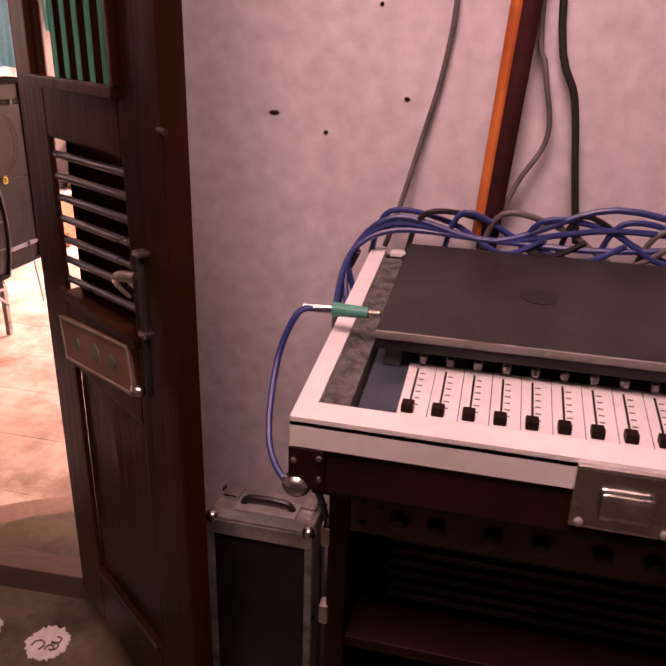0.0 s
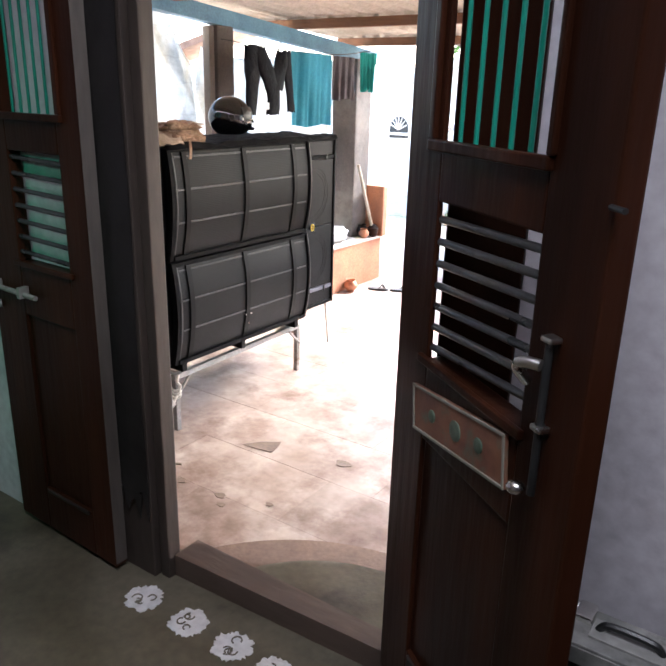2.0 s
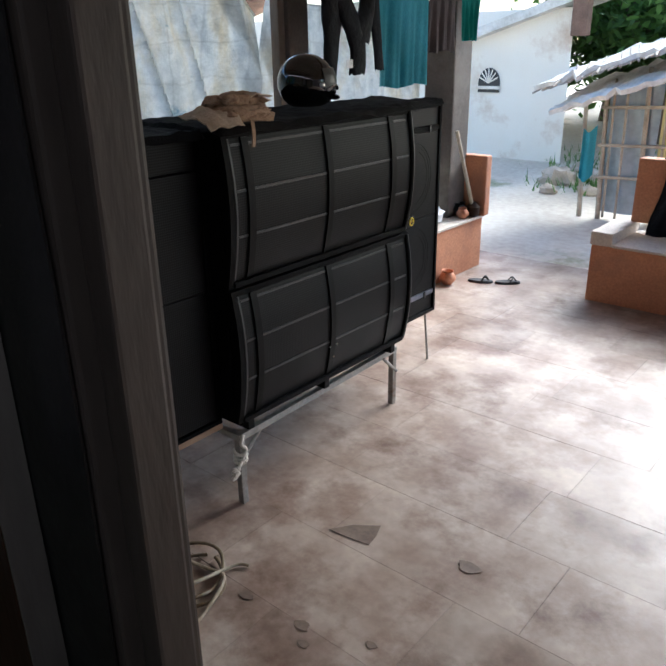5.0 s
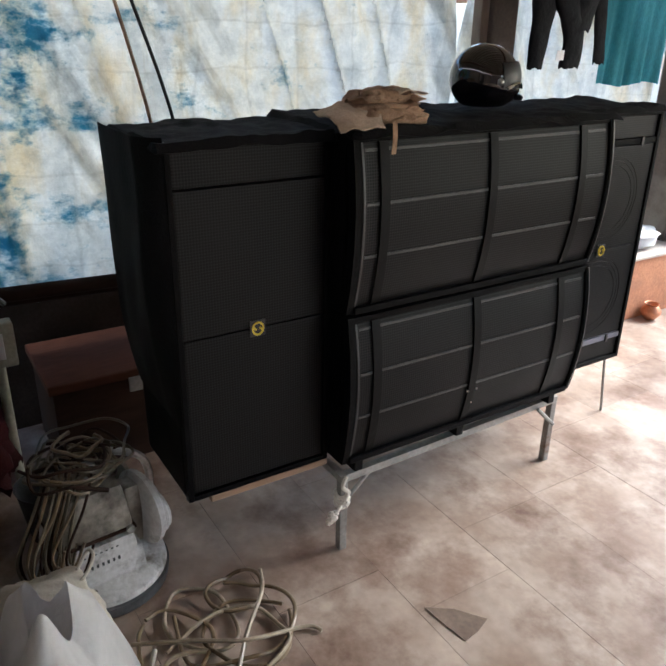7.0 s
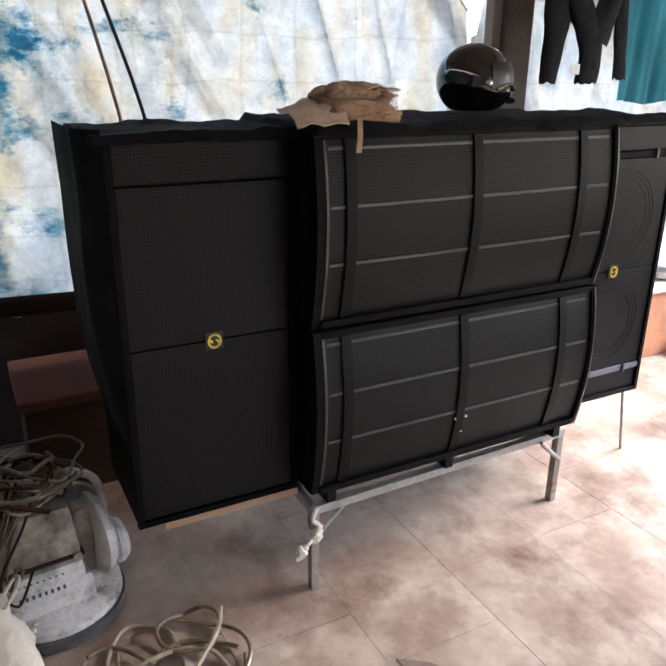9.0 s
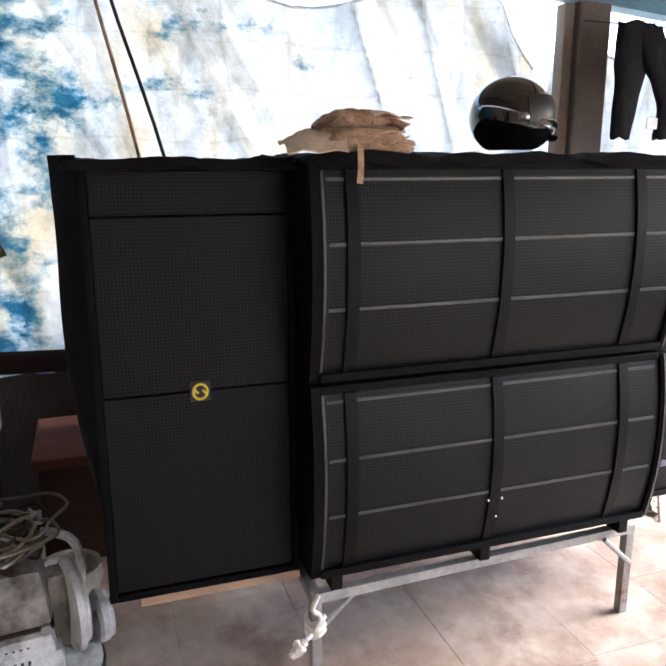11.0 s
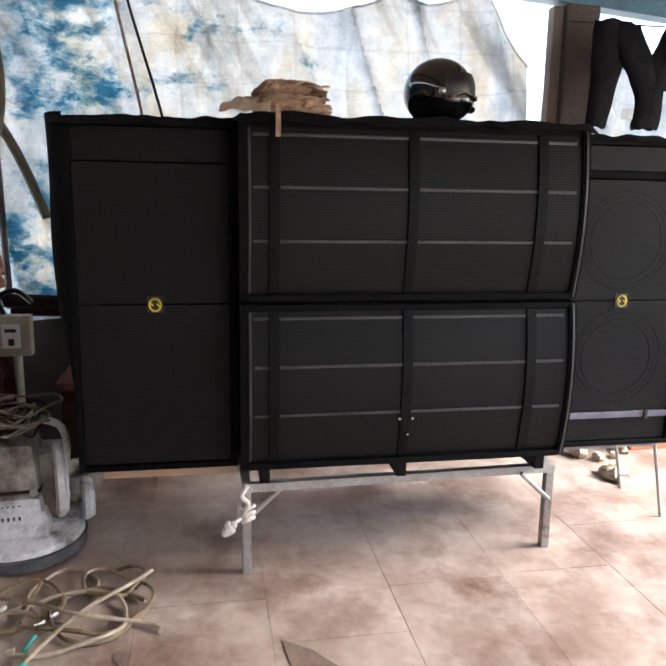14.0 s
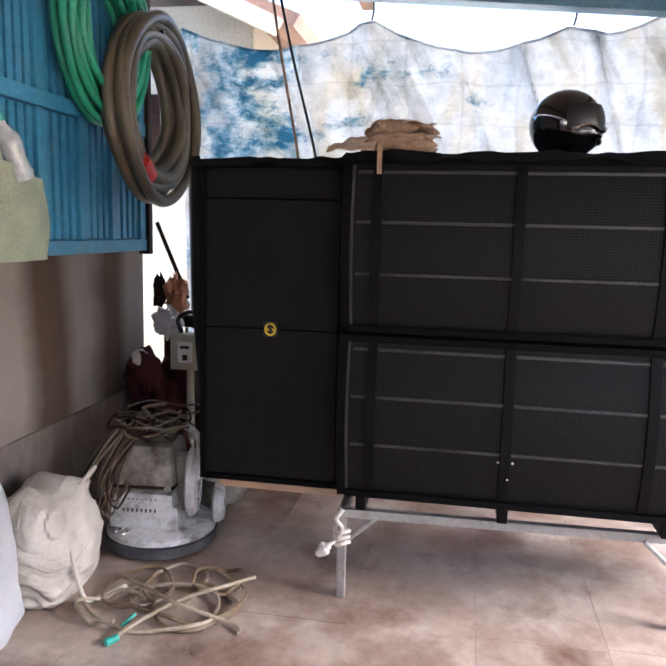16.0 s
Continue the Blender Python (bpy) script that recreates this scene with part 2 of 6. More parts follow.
    for i, (q, d) in enumerate(zip(w, ("Y", "Z"))):
        q.bands_direction = d
        q.inputs["Scale"].default_value, q.inputs["Distortion"].default_value = 26, 3
        k.new(tc.outputs["Object"], q.inputs["Vector"])
        k.new(q.outputs["Fac"], ad.inputs[i])
    bp = n.new("ShaderNodeBump")
    bp.inputs["Strength"].default_value, bp.inputs["Distance"].default_value = 0.25, 0.004
    k.new(ad.outputs[0], bp.inputs["Height"])
    p.inputs["Roughness"].default_value = 0.45
    k.new(col, p.inputs["Base Color"])
    k.new(bp.outputs[0], p.inputs["Normal"])
    tr, ms = n.new("ShaderNodeBsdfTranslucent"), n.new("ShaderNodeMixShader")
    k.new(col, tr.inputs["Color"])
    ms.inputs["Fac"].default_value = 0.72
    k.new(p.outputs[0], ms.inputs[1])
    k.new(tr.outputs[0], ms.inputs[2])
    k.new(ms.outputs[0], n["Material Output"].inputs["Surface"])
    return m


def drip_wall_material():
    """Beige-grey plaster with two broad brown drip stains below the shutter and a darker foot."""
    m, n, k, p = material("drip_stained_plaster")
    tc, sep = n.new("ShaderNodeTexCoord"), n.new("ShaderNodeSeparateXYZ")
    k.new(tc.outputs["Object"], sep.inputs[0])
    soft, fine = n.new("ShaderNodeTexNoise"), n.new("ShaderNodeTexNoise")
    soft.inputs["Scale"].default_value, soft.inputs["Detail"].default_value = 2.2, 8
    fine.inputs["Scale"].default_value, fine.inputs["Detail"].default_value = 40, 5
    for q in (soft, fine):
        k.new(tc.outputs["Object"], q.inputs["Vector"])
    wander, x = n.new("ShaderNodeMath"), n.new("ShaderNodeMapRange")
    wander.operation = "MULTIPLY_ADD"
    wander.inputs[1].default_value = 0.22
    k.new(soft.outputs["Fac"], wander.inputs[0])
    k.new(sep.outputs["X"], wander.inputs[2])
    x.inputs["From Min"].default_value, x.inputs["From Max"].default_value = -4.25, -2.25
    k.new(wander.outputs[0], x.inputs["Value"])
    r = n.new("ShaderNodeValToRGB")
    clean, brown = (0.27, 0.232, 0.20, 1), (0.085, 0.056, 0.038, 1)
    e = r.color_ramp.elements
    for i, (pos, c) in enumerate(((0.0, clean), (0.14, clean), (0.20, brown), (0.26, brown), (0.34, clean), (0.40, clean), (0.47, brown), (0.55, brown), (0.62, clean), (1.0, clean))):
        el = e[i] if i < 2 else e.new(pos)
        el.position, el.color = pos, c
    k.new(x.outputs[0], r.inputs["Fac"])
    gm = n.new("ShaderNodeMix")
    gm.data_type, gm.blend_type = "RGBA", "OVERLAY"
    gm.inputs["Factor"].default_value = 0.45
    k.new(r.outputs["Color"], gm.inputs["A"])
    k.new(soft.outputs["Fac"], gm.inputs["B"])
    k.new(gm.outputs["Result"], p.inputs["Base Color"])
    p.inputs["Roughness"].default_value, p.inputs["Specular IOR Level"].default_value = 0.85, 0.2
    bp = n.new("ShaderNodeBump")
    bp.inputs["Strength"].default_value, bp.inputs["Distance"].default_value = 0.2, 0.008
    k.new(fine.outputs["Fac"], bp.inputs["Height"])
    k.new(bp.outputs[0], p.inputs["Normal"])
    return m


def grille_material():
    """Black perforated steel: rows of small holes, with a slight sheen."""
    m, n, k, p = material("perforated_steel")
    tc = n.new("ShaderNodeTexCoord")
    mp = n.new("ShaderNodeMapping")
    mp.inputs["Scale"].default_value = (0.0, 1, 1)
    k.new(tc.outputs["Object"], mp.inputs["Vector"])
    v = n.new("ShaderNodeTexVoronoi")
    v.inputs["Scale"].default_value, v.inputs["Randomness"].default_value = 105, 0.0
    k.new(mp.outputs[0], v.inputs["Vector"])
    r = n.new("ShaderNodeValToRGB")
    r.color_ramp.elements[0].position, r.color_ramp.elements[1].position = 0.36, 0.50
    r.color_ramp.elements[0].color, r.color_ramp.elements[1].color = (0.001, 0.001, 0.001, 1), (0.0135, 0.0130, 0.0140, 1)
    k.new(v.outputs["Distance"], r.inputs["Fac"])
    d = n.new("ShaderNodeTexNoise")
    d.inputs["Scale"].default_value, d.inputs["Detail"].default_value = 3.0, 6
    k.new(tc.outputs["Object"], d.inputs["Vector"])
    mx = n.new("ShaderNodeMix")
    mx.data_type, mx.blend_type = "RGBA", "MULTIPLY"
    mx.inputs["Factor"].default_value = 0.6
    k.new(r.outputs[0], mx.inputs["A"])
    k.new(d.outputs["Color"], mx.inputs["B"])
    k.new(r.outputs[0], p.inputs["Base Color"])
    rr = n.new("ShaderNodeMapRange")
    p.inputs["Specular IOR Level"].default_value = 0.16
    rr.inputs["To Min"].default_value, rr.inputs["To Max"].default_value = 0.40, 0.62
    k.new(d.outputs["Fac"], rr.inputs["Value"])
    k.new(rr.outputs[0], p.inputs["Roughness"])
    bp = n.new("ShaderNodeBump")
    bp.inputs["Strength"].default_value, bp.inputs["Distance"].default_value = 0.4, 0.002
    k.new(r.outputs[0], bp.inputs["Height"])
    k.new(bp.outputs[0], p.inputs["Normal"])
    return m


M_WALL = surf("lilac_limewash", (0.50, 0.47, 0.50), (0.60, 0.56, 0.59), 1.6, 0.8, bump=0.12, fine=35, stain=(0.36, 0.32, 0.33), stain_scale=2.0, stain_cut=(0.60, 0.78))
M_OUTWALL = surf("grey_plaster", (0.19, 0.16, 0.14), (0.26, 0.225, 0.20), 1.3, 0.85, bump=0.2, fine=30, stain=(0.13, 0.095, 0.07), stain_scale=1.7, stain_cut=(0.47, 0.62), stretch=(1, 1, 0.30))
M_DRIPWALL = drip_wall_material()
M_CEMENT = surf("dark_cement", (0.07, 0.058, 0.034), (0.16, 0.14, 0.098), 3.2, 0.42, bump=0.12, fine=40, stain=(0.035, 0.03, 0.022), stain_scale=2.6, stain_cut=(0.52, 0.68))
M_SLAB = surf("worn_stone_slab", (0.25, 0.178, 0.138), (0.41, 0.33, 0.275), 3.4, 0.42, bump=0.08, fine=24, stain=(0.125, 0.066, 0.043), stain_scale=2.9, stain_cut=(0.46, 0.68), rand=0.09, mottle=0.25)
M_JOINT = surf("cement_joint", (0.25, 0.20, 0.165), (0.34, 0.28, 0.24), 4, 0.9)
M_STEP = surf("step_cement", (0.15, 0.095, 0.068), (0.22, 0.145, 0.105), 3, 0.7, bump=0.15)
M_TERRA = surf("terracotta_plaster", (0.42, 0.17, 0.085), (0.52, 0.24, 0.13), 2.0, 0.75, bump=0.2, stain=(0.30, 0.14, 0.09))
M_SEAT = surf("bench_cement", (0.50, 0.42, 0.36), (0.62, 0.55, 0.48), 2.5, 0.7)
M_DOOR = surf("varnished_dark_wood", (0.015, 0.0048, 0.0023), (0.046, 0.0145, 0.0066), 5, 0.34, bump=0.14, fine=50, stretch=(1, 1, 0.12), spec=0.12, stain=(0.006, 0.003, 0.002), stain_scale=3, stain_cut=(0.5, 0.72))
M_FRAME = surf("worn_frame_wood", (0.022, 0.016, 0.013), (0.048, 0.035, 0.029), 4, 0.5, bump=0.15, fine=50, spec=0.25, stretch=(1, 1, 0.2))
M_JAMB = surf("grey_worn_jamb", (0.032, 0.024, 0.020), (0.066, 0.051, 0.042), 4, 0.5, bump=0.15, fine=50, spec=0.3, stretch=(1, 1, 0.2))
M_BLACKFILM = surf("black_peeling_film", (0.008, 0.007, 0.007), (0.02, 0.018, 0.017), 5, 0.35, bump=0.3, fine=18)
M_STEEL = surf("galvanised_steel", (0.24, 0.232, 0.22), (0.34, 0.33, 0.31), 8, 0.5, metal=0.25, bump=0.1, stain=(0.22, 0.12, 0.07), stain_scale=9, stain_cut=(0.60, 0.78))
M_CHROME = surf("bright_metal", (0.62, 0.60, 0.56), (0.75, 0.73, 0.70), 9, 0.25, metal=1.0, bump=0.05)
M_ALU = surf("aluminium_trim", (0.80, 0.79, 0.78), (0.90, 0.89, 0.88), 9, 0.35, metal=0.15, bump=0.05)
M_GRILLE = grille_material()
M_CAB = surf("black_textured_paint", (0.0012, 0.0012, 0.0015), (0.0028, 0.0028, 0.0033), 6, 0.6, bump=0.3, fine=220, spec=0.08)
M_CLOTH = surf("black_cover_fabric", (0.0014, 0.0014, 0.002), (0.004, 0.004, 0.005), 7, 0.8, bump=0.35, fine=120, sheen=0.02, spec=0.15)
M_BATTEN = surf("black_batten", (0.0015, 0.0015, 0.0015), (0.004, 0.0038, 0.0038), 9, 0.5, bump=0.1, spec=0.12)
M_RIB = surf("grey_grille_rib", (0.022, 0.022, 0.022), (0.050, 0.050, 0.050), 5, 0.4, metal=0.2, stain=(0.012, 0.012, 0.012), stain_scale=3)
# vent bar grey with the sun's lilac reflection put into the colour
M_LITBAR = surf("lilac_lit_bar", (0.10, 0.10, 0.13), (0.16, 0.16, 0.20), 6, 0.35, bump=0.05)
M_YELLOW = surf("yellow_badge", (0.60, 0.45, 0.03), (0.70, 0.55, 0.05), 30, 0.4, bump=0)
M_TARP = tarp_material()
M_POST = surf("post_plaster", (0.062, 0.050, 0.043), (0.115, 0.094, 0.08), 3, 0.8, bump=0.2, stain=(0.17, 0.15, 0.13))
M_BEAM = surf("blue_painted_steel", (0.07, 0.17, 0.24), (0.11, 0.24, 0.32), 6, 0.5, bump=0.1)
M_ROOF = surf("fibre_cement_sheet", (0.36, 0.30, 0.24), (0.50, 0.43, 0.36), 2.2, 0.85, bump=0.2, stain=(0.25, 0.17, 0.11), stretch=(0.4, 1, 1))
M_PURLIN = surf("orange_brown_timber", (0.13, 0.06, 0.032), (0.22, 0.105, 0.055), 5, 0.7, stretch=(0.15, 1, 1))
M_WOOD = surf("raw_plank", (0.34, 0.22, 0.14), (0.48, 0.33, 0.23), 5, 0.75, stretch=(1, 0.15, 1))
M_EARTH = surf("pale_earth", (0.55, 0.47, 0.37), (0.68, 0.60, 0.49), 0.8, 0.95, bump=0.5, fine=14, stain=(0.16, 0.19, 0.07), stain_scale=0.7, stain_cut=(0.56, 0.70))
M_BLUE = surf("blue_shutter_paint", (0.035, 0.19, 0.33), (0.055, 0.27, 0.43), 5, 0.45, bump=0.1, stain=(0.10, 0.22, 0.27), stain_scale=5)
M_GREEN = surf("green_hose", (0.02, 0.24, 0.12), (0.03, 0.32, 0.17), 7, 0.35, bump=0.05)
M_BROWNHOSE = surf("brown_hose", (0.075, 0.060, 0.036), (0.135, 0.108, 0.07), 5, 0.45, bump=0.1)
M_ROPE = surf("pale_hose", (0.20, 0.155, 0.105), (0.36, 0.30, 0.22), 9, 0.35)
M_ROPEDK = surf("dirty_hose", (0.10, 0.068, 0.036), (0.19, 0.135, 0.08), 9, 0.3)
M_JUTE = surf("jute_cloth", (0.24, 0.145, 0.085), (0.44, 0.30, 0.20), 14, 0.9, bump=0.6, fine=150, stain=(0.14, 0.075, 0.045), stain_scale=14)
M_JUTEPALE = surf("pale_jute_cloth", (0.40, 0.30, 0.21), (0.56, 0.45, 0.34), 12, 0.9, bump=0.5, fine=150)
M_SACK = surf("dusty_woven_sack", (0.40, 0.36, 0.30), (0.58, 0.54, 0.47), 6, 0.8, bump=0.12, fine=130, mottle=0.2, stain=(0.24, 0.19, 0.14), stain_scale=5, stain_cut=(0.52, 0.75))
M_WHITESACK = surf("white_plastic_sack", (0.50, 0.51, 0.53), (0.60, 0.605, 0.625), 5, 0.5, bump=0.10, fine=60, mottle=0.12)
M_HELMET = surf("black_gloss_shell", (0.004, 0.004, 0.005), (0.007, 0.007, 0.008), 5, 0.10, bump=0, rvar=0.04, coat=1.0)
M_PAINTW = surf("white_rice_powder", (0.66, 0.66, 0.66), (0.80, 0.80, 0.80), 40, 0.95, bump=0.4)
M_MACHINE = surf("dusty_cream_enamel", (0.15, 0.128, 0.10), (0.31, 0.28, 0.235), 7, 0.6, stain=(0.045, 0.033, 0.024), stain_scale=7, stain_cut=(0.44, 0.64))
M_DUSTWHITE = surf("dusty_white_enamel", (0.42, 0.415, 0.405), (0.62, 0.615, 0.605), 8, 0.5, stain=(0.13, 0.11, 0.085), stain_scale=7, stain_cut=(0.5, 0.66))
M_RUBBER = surf("dusty_rubber", (0.03, 0.03, 0.03), (0.10, 0.10, 0.105), 9, 0.8)
M_BLUECABLE = surf("blue_cable", (0.015, 0.035, 0.14), (0.025, 0.05, 0.20), 20, 0.4, bump=0.05)
M_SILL = surf("worn_sill_wood", (0.09, 0.062, 0.048), (0.155, 0.11, 0.088), 4, 0.5, bump=0.15, fine=50, stretch=(0.2, 1, 1))
# teal of the bars, with the teal highlights on them put into it
M_BARTEAL = surf("teal_green_bar", (0.006, 0.15, 0.10), (0.014, 0.24, 0.165), 8, 0.35, bump=0.05, stretch=(1, 1, 0.2))
M_ROD = surf("dull_grey_rod", (0.06, 0.06, 0.062), (0.12, 0.12, 0.12), 8, 0.3, metal=0.7, bump=0.05)
M_ALUDULL = surf("worn_aluminium", (0.20, 0.20, 0.19), (0.42, 0.41, 0.39), 14, 0.4, metal=0.4, bump=0.1, stain=(0.08, 0.075, 0.07), stain_scale=14)
# parapet colour lowered to hold the shade of the corner
M_PARAPET = surf("shade_dark_plaster", (0.035, 0.024, 0.018), (0.065, 0.045, 0.034), 3, 0.9, bump=0.4, spec=0.1)
M_LEGSTEEL = surf("dull_steel", (0.20, 0.185, 0.17), (0.30, 0.28, 0.26), 8, 0.5, metal=0.25, bump=0.1, stain=(0.13, 0.07, 0.04), stain_scale=9)
M_PALEROPE = surf("pale_rope", (0.56, 0.51, 0.44), (0.72, 0.67, 0.60), 20, 0.8, bump=0.4, fine=160)
M_BLACK = surf("black_plastic", (0.008, 0.008, 0.008), (0.018, 0.018, 0.018), 9, 0.4, bump=0.05)
M_GREYCABLE = surf("grey_cable", (0.09, 0.08, 0.08), (0.14, 0.125, 0.12), 20, 0.5)
M_LAPTOP = surf("laptop_lid", (0.035, 0.032, 0.032), (0.055, 0.05, 0.05), 12, 0.42, metal=0.5, bump=0.03, fine=200)
M_WHITEPANEL = surf("white_mixer_panel", (0.72, 0.72, 0.72), (0.80, 0.80, 0.80), 12, 0.4, bump=0.02)
M_MIXDARK = surf("slate_mixer_panel", (0.03, 0.045, 0.065), (0.045, 0.06, 0.085), 12, 0.4, bump=0.03)
M_FOAM = surf("grey_foam", (0.06, 0.06, 0.062), (0.16, 0.155, 0.155), 70, 0.95, bump=0.7, fine=240)
# dark laminate with the red light on rack and case put into the colour
M_RACK = surf("red_lit_rack_laminate", (0.012, 0.0045, 0.004), (0.024, 0.009, 0.0075), 6, 0.5, bump=0.05, spec=0.15)
# amplifier face: its brown holds the red light that falls on it
M_AMPFACE = surf("red_lit_metal_face", (0.06, 0.03, 0.024), (0.10, 0.048, 0.037), 9, 0.5, bump=0.05, spec=0.3, stain=(0.06, 0.025, 0.02), stain_scale=8)
M_ORANGE = surf("orange_cloth_strip", (0.50, 0.10, 0.02), (0.68, 0.18, 0.04), 9, 0.8, bump=0.3)

M_PLATE = surf("faded_orange_print", (0.15, 0.055, 0.033), (0.24, 0.105, 0.06), 14, 0.45, bump=0.03, stain=(0.13, 0.13, 0.09), stain_scale=16)
M_PLATERIM = surf("pale_rim", (0.19, 0.18, 0.14), (0.28, 0.26, 0.21), 14, 0.5, bump=0.03)
M_PLATEGREEN = surf("dull_green_print", (0.06, 0.09, 0.06), (0.10, 0.13, 0.09), 14, 0.5, bump=0.03)
M_LEAF = surf("leaf_green", (0.07, 0.15, 0.03), (0.14, 0.25, 0.06), 0.9, 0.55, bump=0.0, fine=9, trans=0.5)
M_BARK = surf("grey_bark", (0.09, 0.07, 0.055), (0.16, 0.13, 0.10), 5, 0.9, bump=0.5)
M_NEIGHBOUR = surf("faded_yellow_plaster", (0.44, 0.40, 0.29), (0.55, 0.51, 0.39), 1.5, 0.85, bump=0.15)
M_HOUSE = surf("pale_cream_plaster", (0.80, 0.73, 0.62), (0.86, 0.80, 0.70), 0.9, 0.85, bump=0.15, stain=(0.55, 0.40, 0.27), stain_scale=0.8)
M_TILEROOF = surf("brown_roof_tile", (0.13, 0.075, 0.05), (0.22, 0.13, 0.09), 4, 0.85, bump=0.3)
M_THATCH = surf("grey_palm_thatch", (0.55, 0.51, 0.45), (0.72, 0.68, 0.62), 5, 0.95, bump=0.5, fine=30, stretch=(1, 0.3, 1))
M_STICK = surf("bleached_stick", (0.30, 0.25, 0.19), (0.45, 0.39, 0.31), 6, 0.85)
M_HUTSHEET = surf("grey_blue_sheeting", (0.26, 0.33, 0.38), (0.38, 0.45, 0.50), 2.5, 0.4, bump=0.3, fine=12)
M_TOWEL = surf("turquoise_cotton", (0.06, 0.30, 0.36), (0.14, 0.46, 0.54), 4, 0.9, bump=0.4, fine=160, trans=0.55, stretch=(1, 1, 0.3))
M_TEAL = surf("teal_cotton", (0.01, 0.22, 0.19), (0.02, 0.30, 0.26), 4, 0.9, bump=0.4, fine=160, trans=0.45)
M_BROWNCLOTH = surf("grey_brown_cotton", (0.045, 0.035, 0.038), (0.085, 0.07, 0.07), 5, 0.9, bump=0.4, fine=160)
M_JACKET = surf("black_synthetic", (0.003, 0.003, 0.0045), (0.009, 0.009, 0.012), 9, 0.6, bump=0.7, fine=28, spec=0.1)
M_COPPER = surf("copper_pot", (0.40, 0.16, 0.09), (0.52, 0.24, 0.14), 8, 0.4, metal=0.6, bump=0.05)
M_BAG = surf("pale_green_cloth_bag", (0.30, 0.34, 0.24), (0.40, 0.44, 0.32), 5, 0.8, bump=0.3, fine=120)
M_CLEAR = surf("dusty_clear_plastic", (0.40, 0.43, 0.43), (0.55, 0.58, 0.58), 14, 0.2, bump=0.1)
M_METER = surf("beige_meter_box", (0.36, 0.35, 0.27), (0.46, 0.45, 0.36), 9, 0.5, bump=0.05)
M_DARKWOOD = surf("dark_brown_wood", (0.018, 0.009, 0.006), (0.038, 0.019, 0.013), 4, 0.75, stretch=(1, 0.2, 1), spec=0.12)
M_REDWOOD = surf("red_brown_wood", (0.055, 0.020, 0.012), (0.10, 0.038, 0.022), 4, 0.75, stretch=(1, 0.2, 1), spec=0.12)
M_MAROON = surf("maroon_cloth", (0.028, 0.008, 0.009), (0.06, 0.016, 0.017), 5, 0.9, bump=0.4, spec=0.1)
M_RED = surf("red_tape", (0.45, 0.02, 0.02), (0.55, 0.04, 0.035), 9, 0.5)
M_PIPEGREEN = surf("green_fitting", (0.01, 0.26, 0.20), (0.02, 0.34, 0.26), 9, 0.4)
M_STAIN = surf("dark_stone", (0.13, 0.088, 0.064), (0.20, 0.142, 0.108), 6, 0.6, bump=0.1)
M_YELLOWPANEL = surf("faded_yellow_panel", (0.50, 0.42, 0.16), (0.60, 0.52, 0.24), 3, 0.6)
M_ROCK = surf("brown_rock", (0.38, 0.30, 0.22), (0.56, 0.47, 0.37), 4, 0.9, bump=0.5)

M_EDGE = surf("worn_door_edge", (0.07, 0.058, 0.05), (0.13, 0.11, 0.095), 6, 0.6, bump=0.15, stretch=(1, 1, 0.2))

IN = 0.578   # height of the room's floor above the veranda

# ---- structure ----
WI, WO = 1.12, 1.25   # inner and outer face of the front wall
DL, DR, DTOP = -1.76, -0.73, 2.42   # door opening


def structure(name, bm, mat, label, category="wall"):
    return tagged(solid(name, bm, mat), label, category, kind="structure")


def ground_fn(u, v):
    x, y = -60 + 120 * u, -40 + 160 * v
    d = max(0.0, y - 8.0)
    z = -0.06 + 0.035 * d * (1 if d < 12 else 12 / d) + 0.05 * noise.noise(Vector((x * 0.4, y * 0.4, 0))) * (1 if y > 8 else 0)
    return (x, y, z)


structure("ground", sheet(ground_fn, 60, 80), M_EARTH, "pale trodden earth with weeds round the house", "ground")

bm = box(-4.25, DL, WI, WO, -0.05, 3.2)
structure("wall_front", bm, M_WALL, "lilac limewashed plaster wall with stains", "wall")
structure("wall_front_right", box(DR, 2.2, WI, WO, -0.05, 3.2), M_WALL, "lilac limewashed plaster wall with old nail marks", "wall")
structure("wall_over_door", box(DL, DR, WI, WO, DTOP, 3.2), M_WALL, "lilac plaster above the door", "wall")
# the outer skin of the front wall ends at a pale corner
structure("wall_outer_skin", box(-4.25, DL - 0.01, WO, WO + 0.012, 0.0, 2.6), M_DRIPWALL, "beige-grey plaster wall with brown drip stains", "wall")
structure("wall_outer_skin_right", box(DR + 0.01, 2.2, WO, WO + 0.012, 0.0, 2.6), M_OUTWALL, "grey-brown plaster wall", "wall")
structure("wall_back", box(-2.8, 2.2, -2.4, -2.25, IN, 3.2), M_WALL, "lilac plaster wall", "wall")
structure("wall_left", box(-2.95, -2.8, -2.4, WI, IN, 3.2), M_WALL, "lilac plaster wall", "wall")
# out of view; carried on to y 4.2 to keep side light off the veranda
structure("wall_right", box(2.2, 2.35, -2.4, 4.2, -0.05, 3.2), M_WALL, "unseen lilac plaster wall, run on past the house to dim the veranda", "wall")
structure("floor", box(-2.8, 2.2, -2.25, WI, -0.05, IN), M_CEMENT, "dark olive cement floor of the room", "floor")
structure("ceiling", box(-2.95, 2.35, -2.4, WI, 3.2, 3.3), M_WALL, "plain plaster ceiling", "ceiling")

# veranda bed under the slabs
veranda = structure("veranda_floor", box(-4.75, 2.2, WO + 0.012, 6.9, -0.3, -0.006), M_JOINT, "worn stone slab floor with cement joints", "floor")


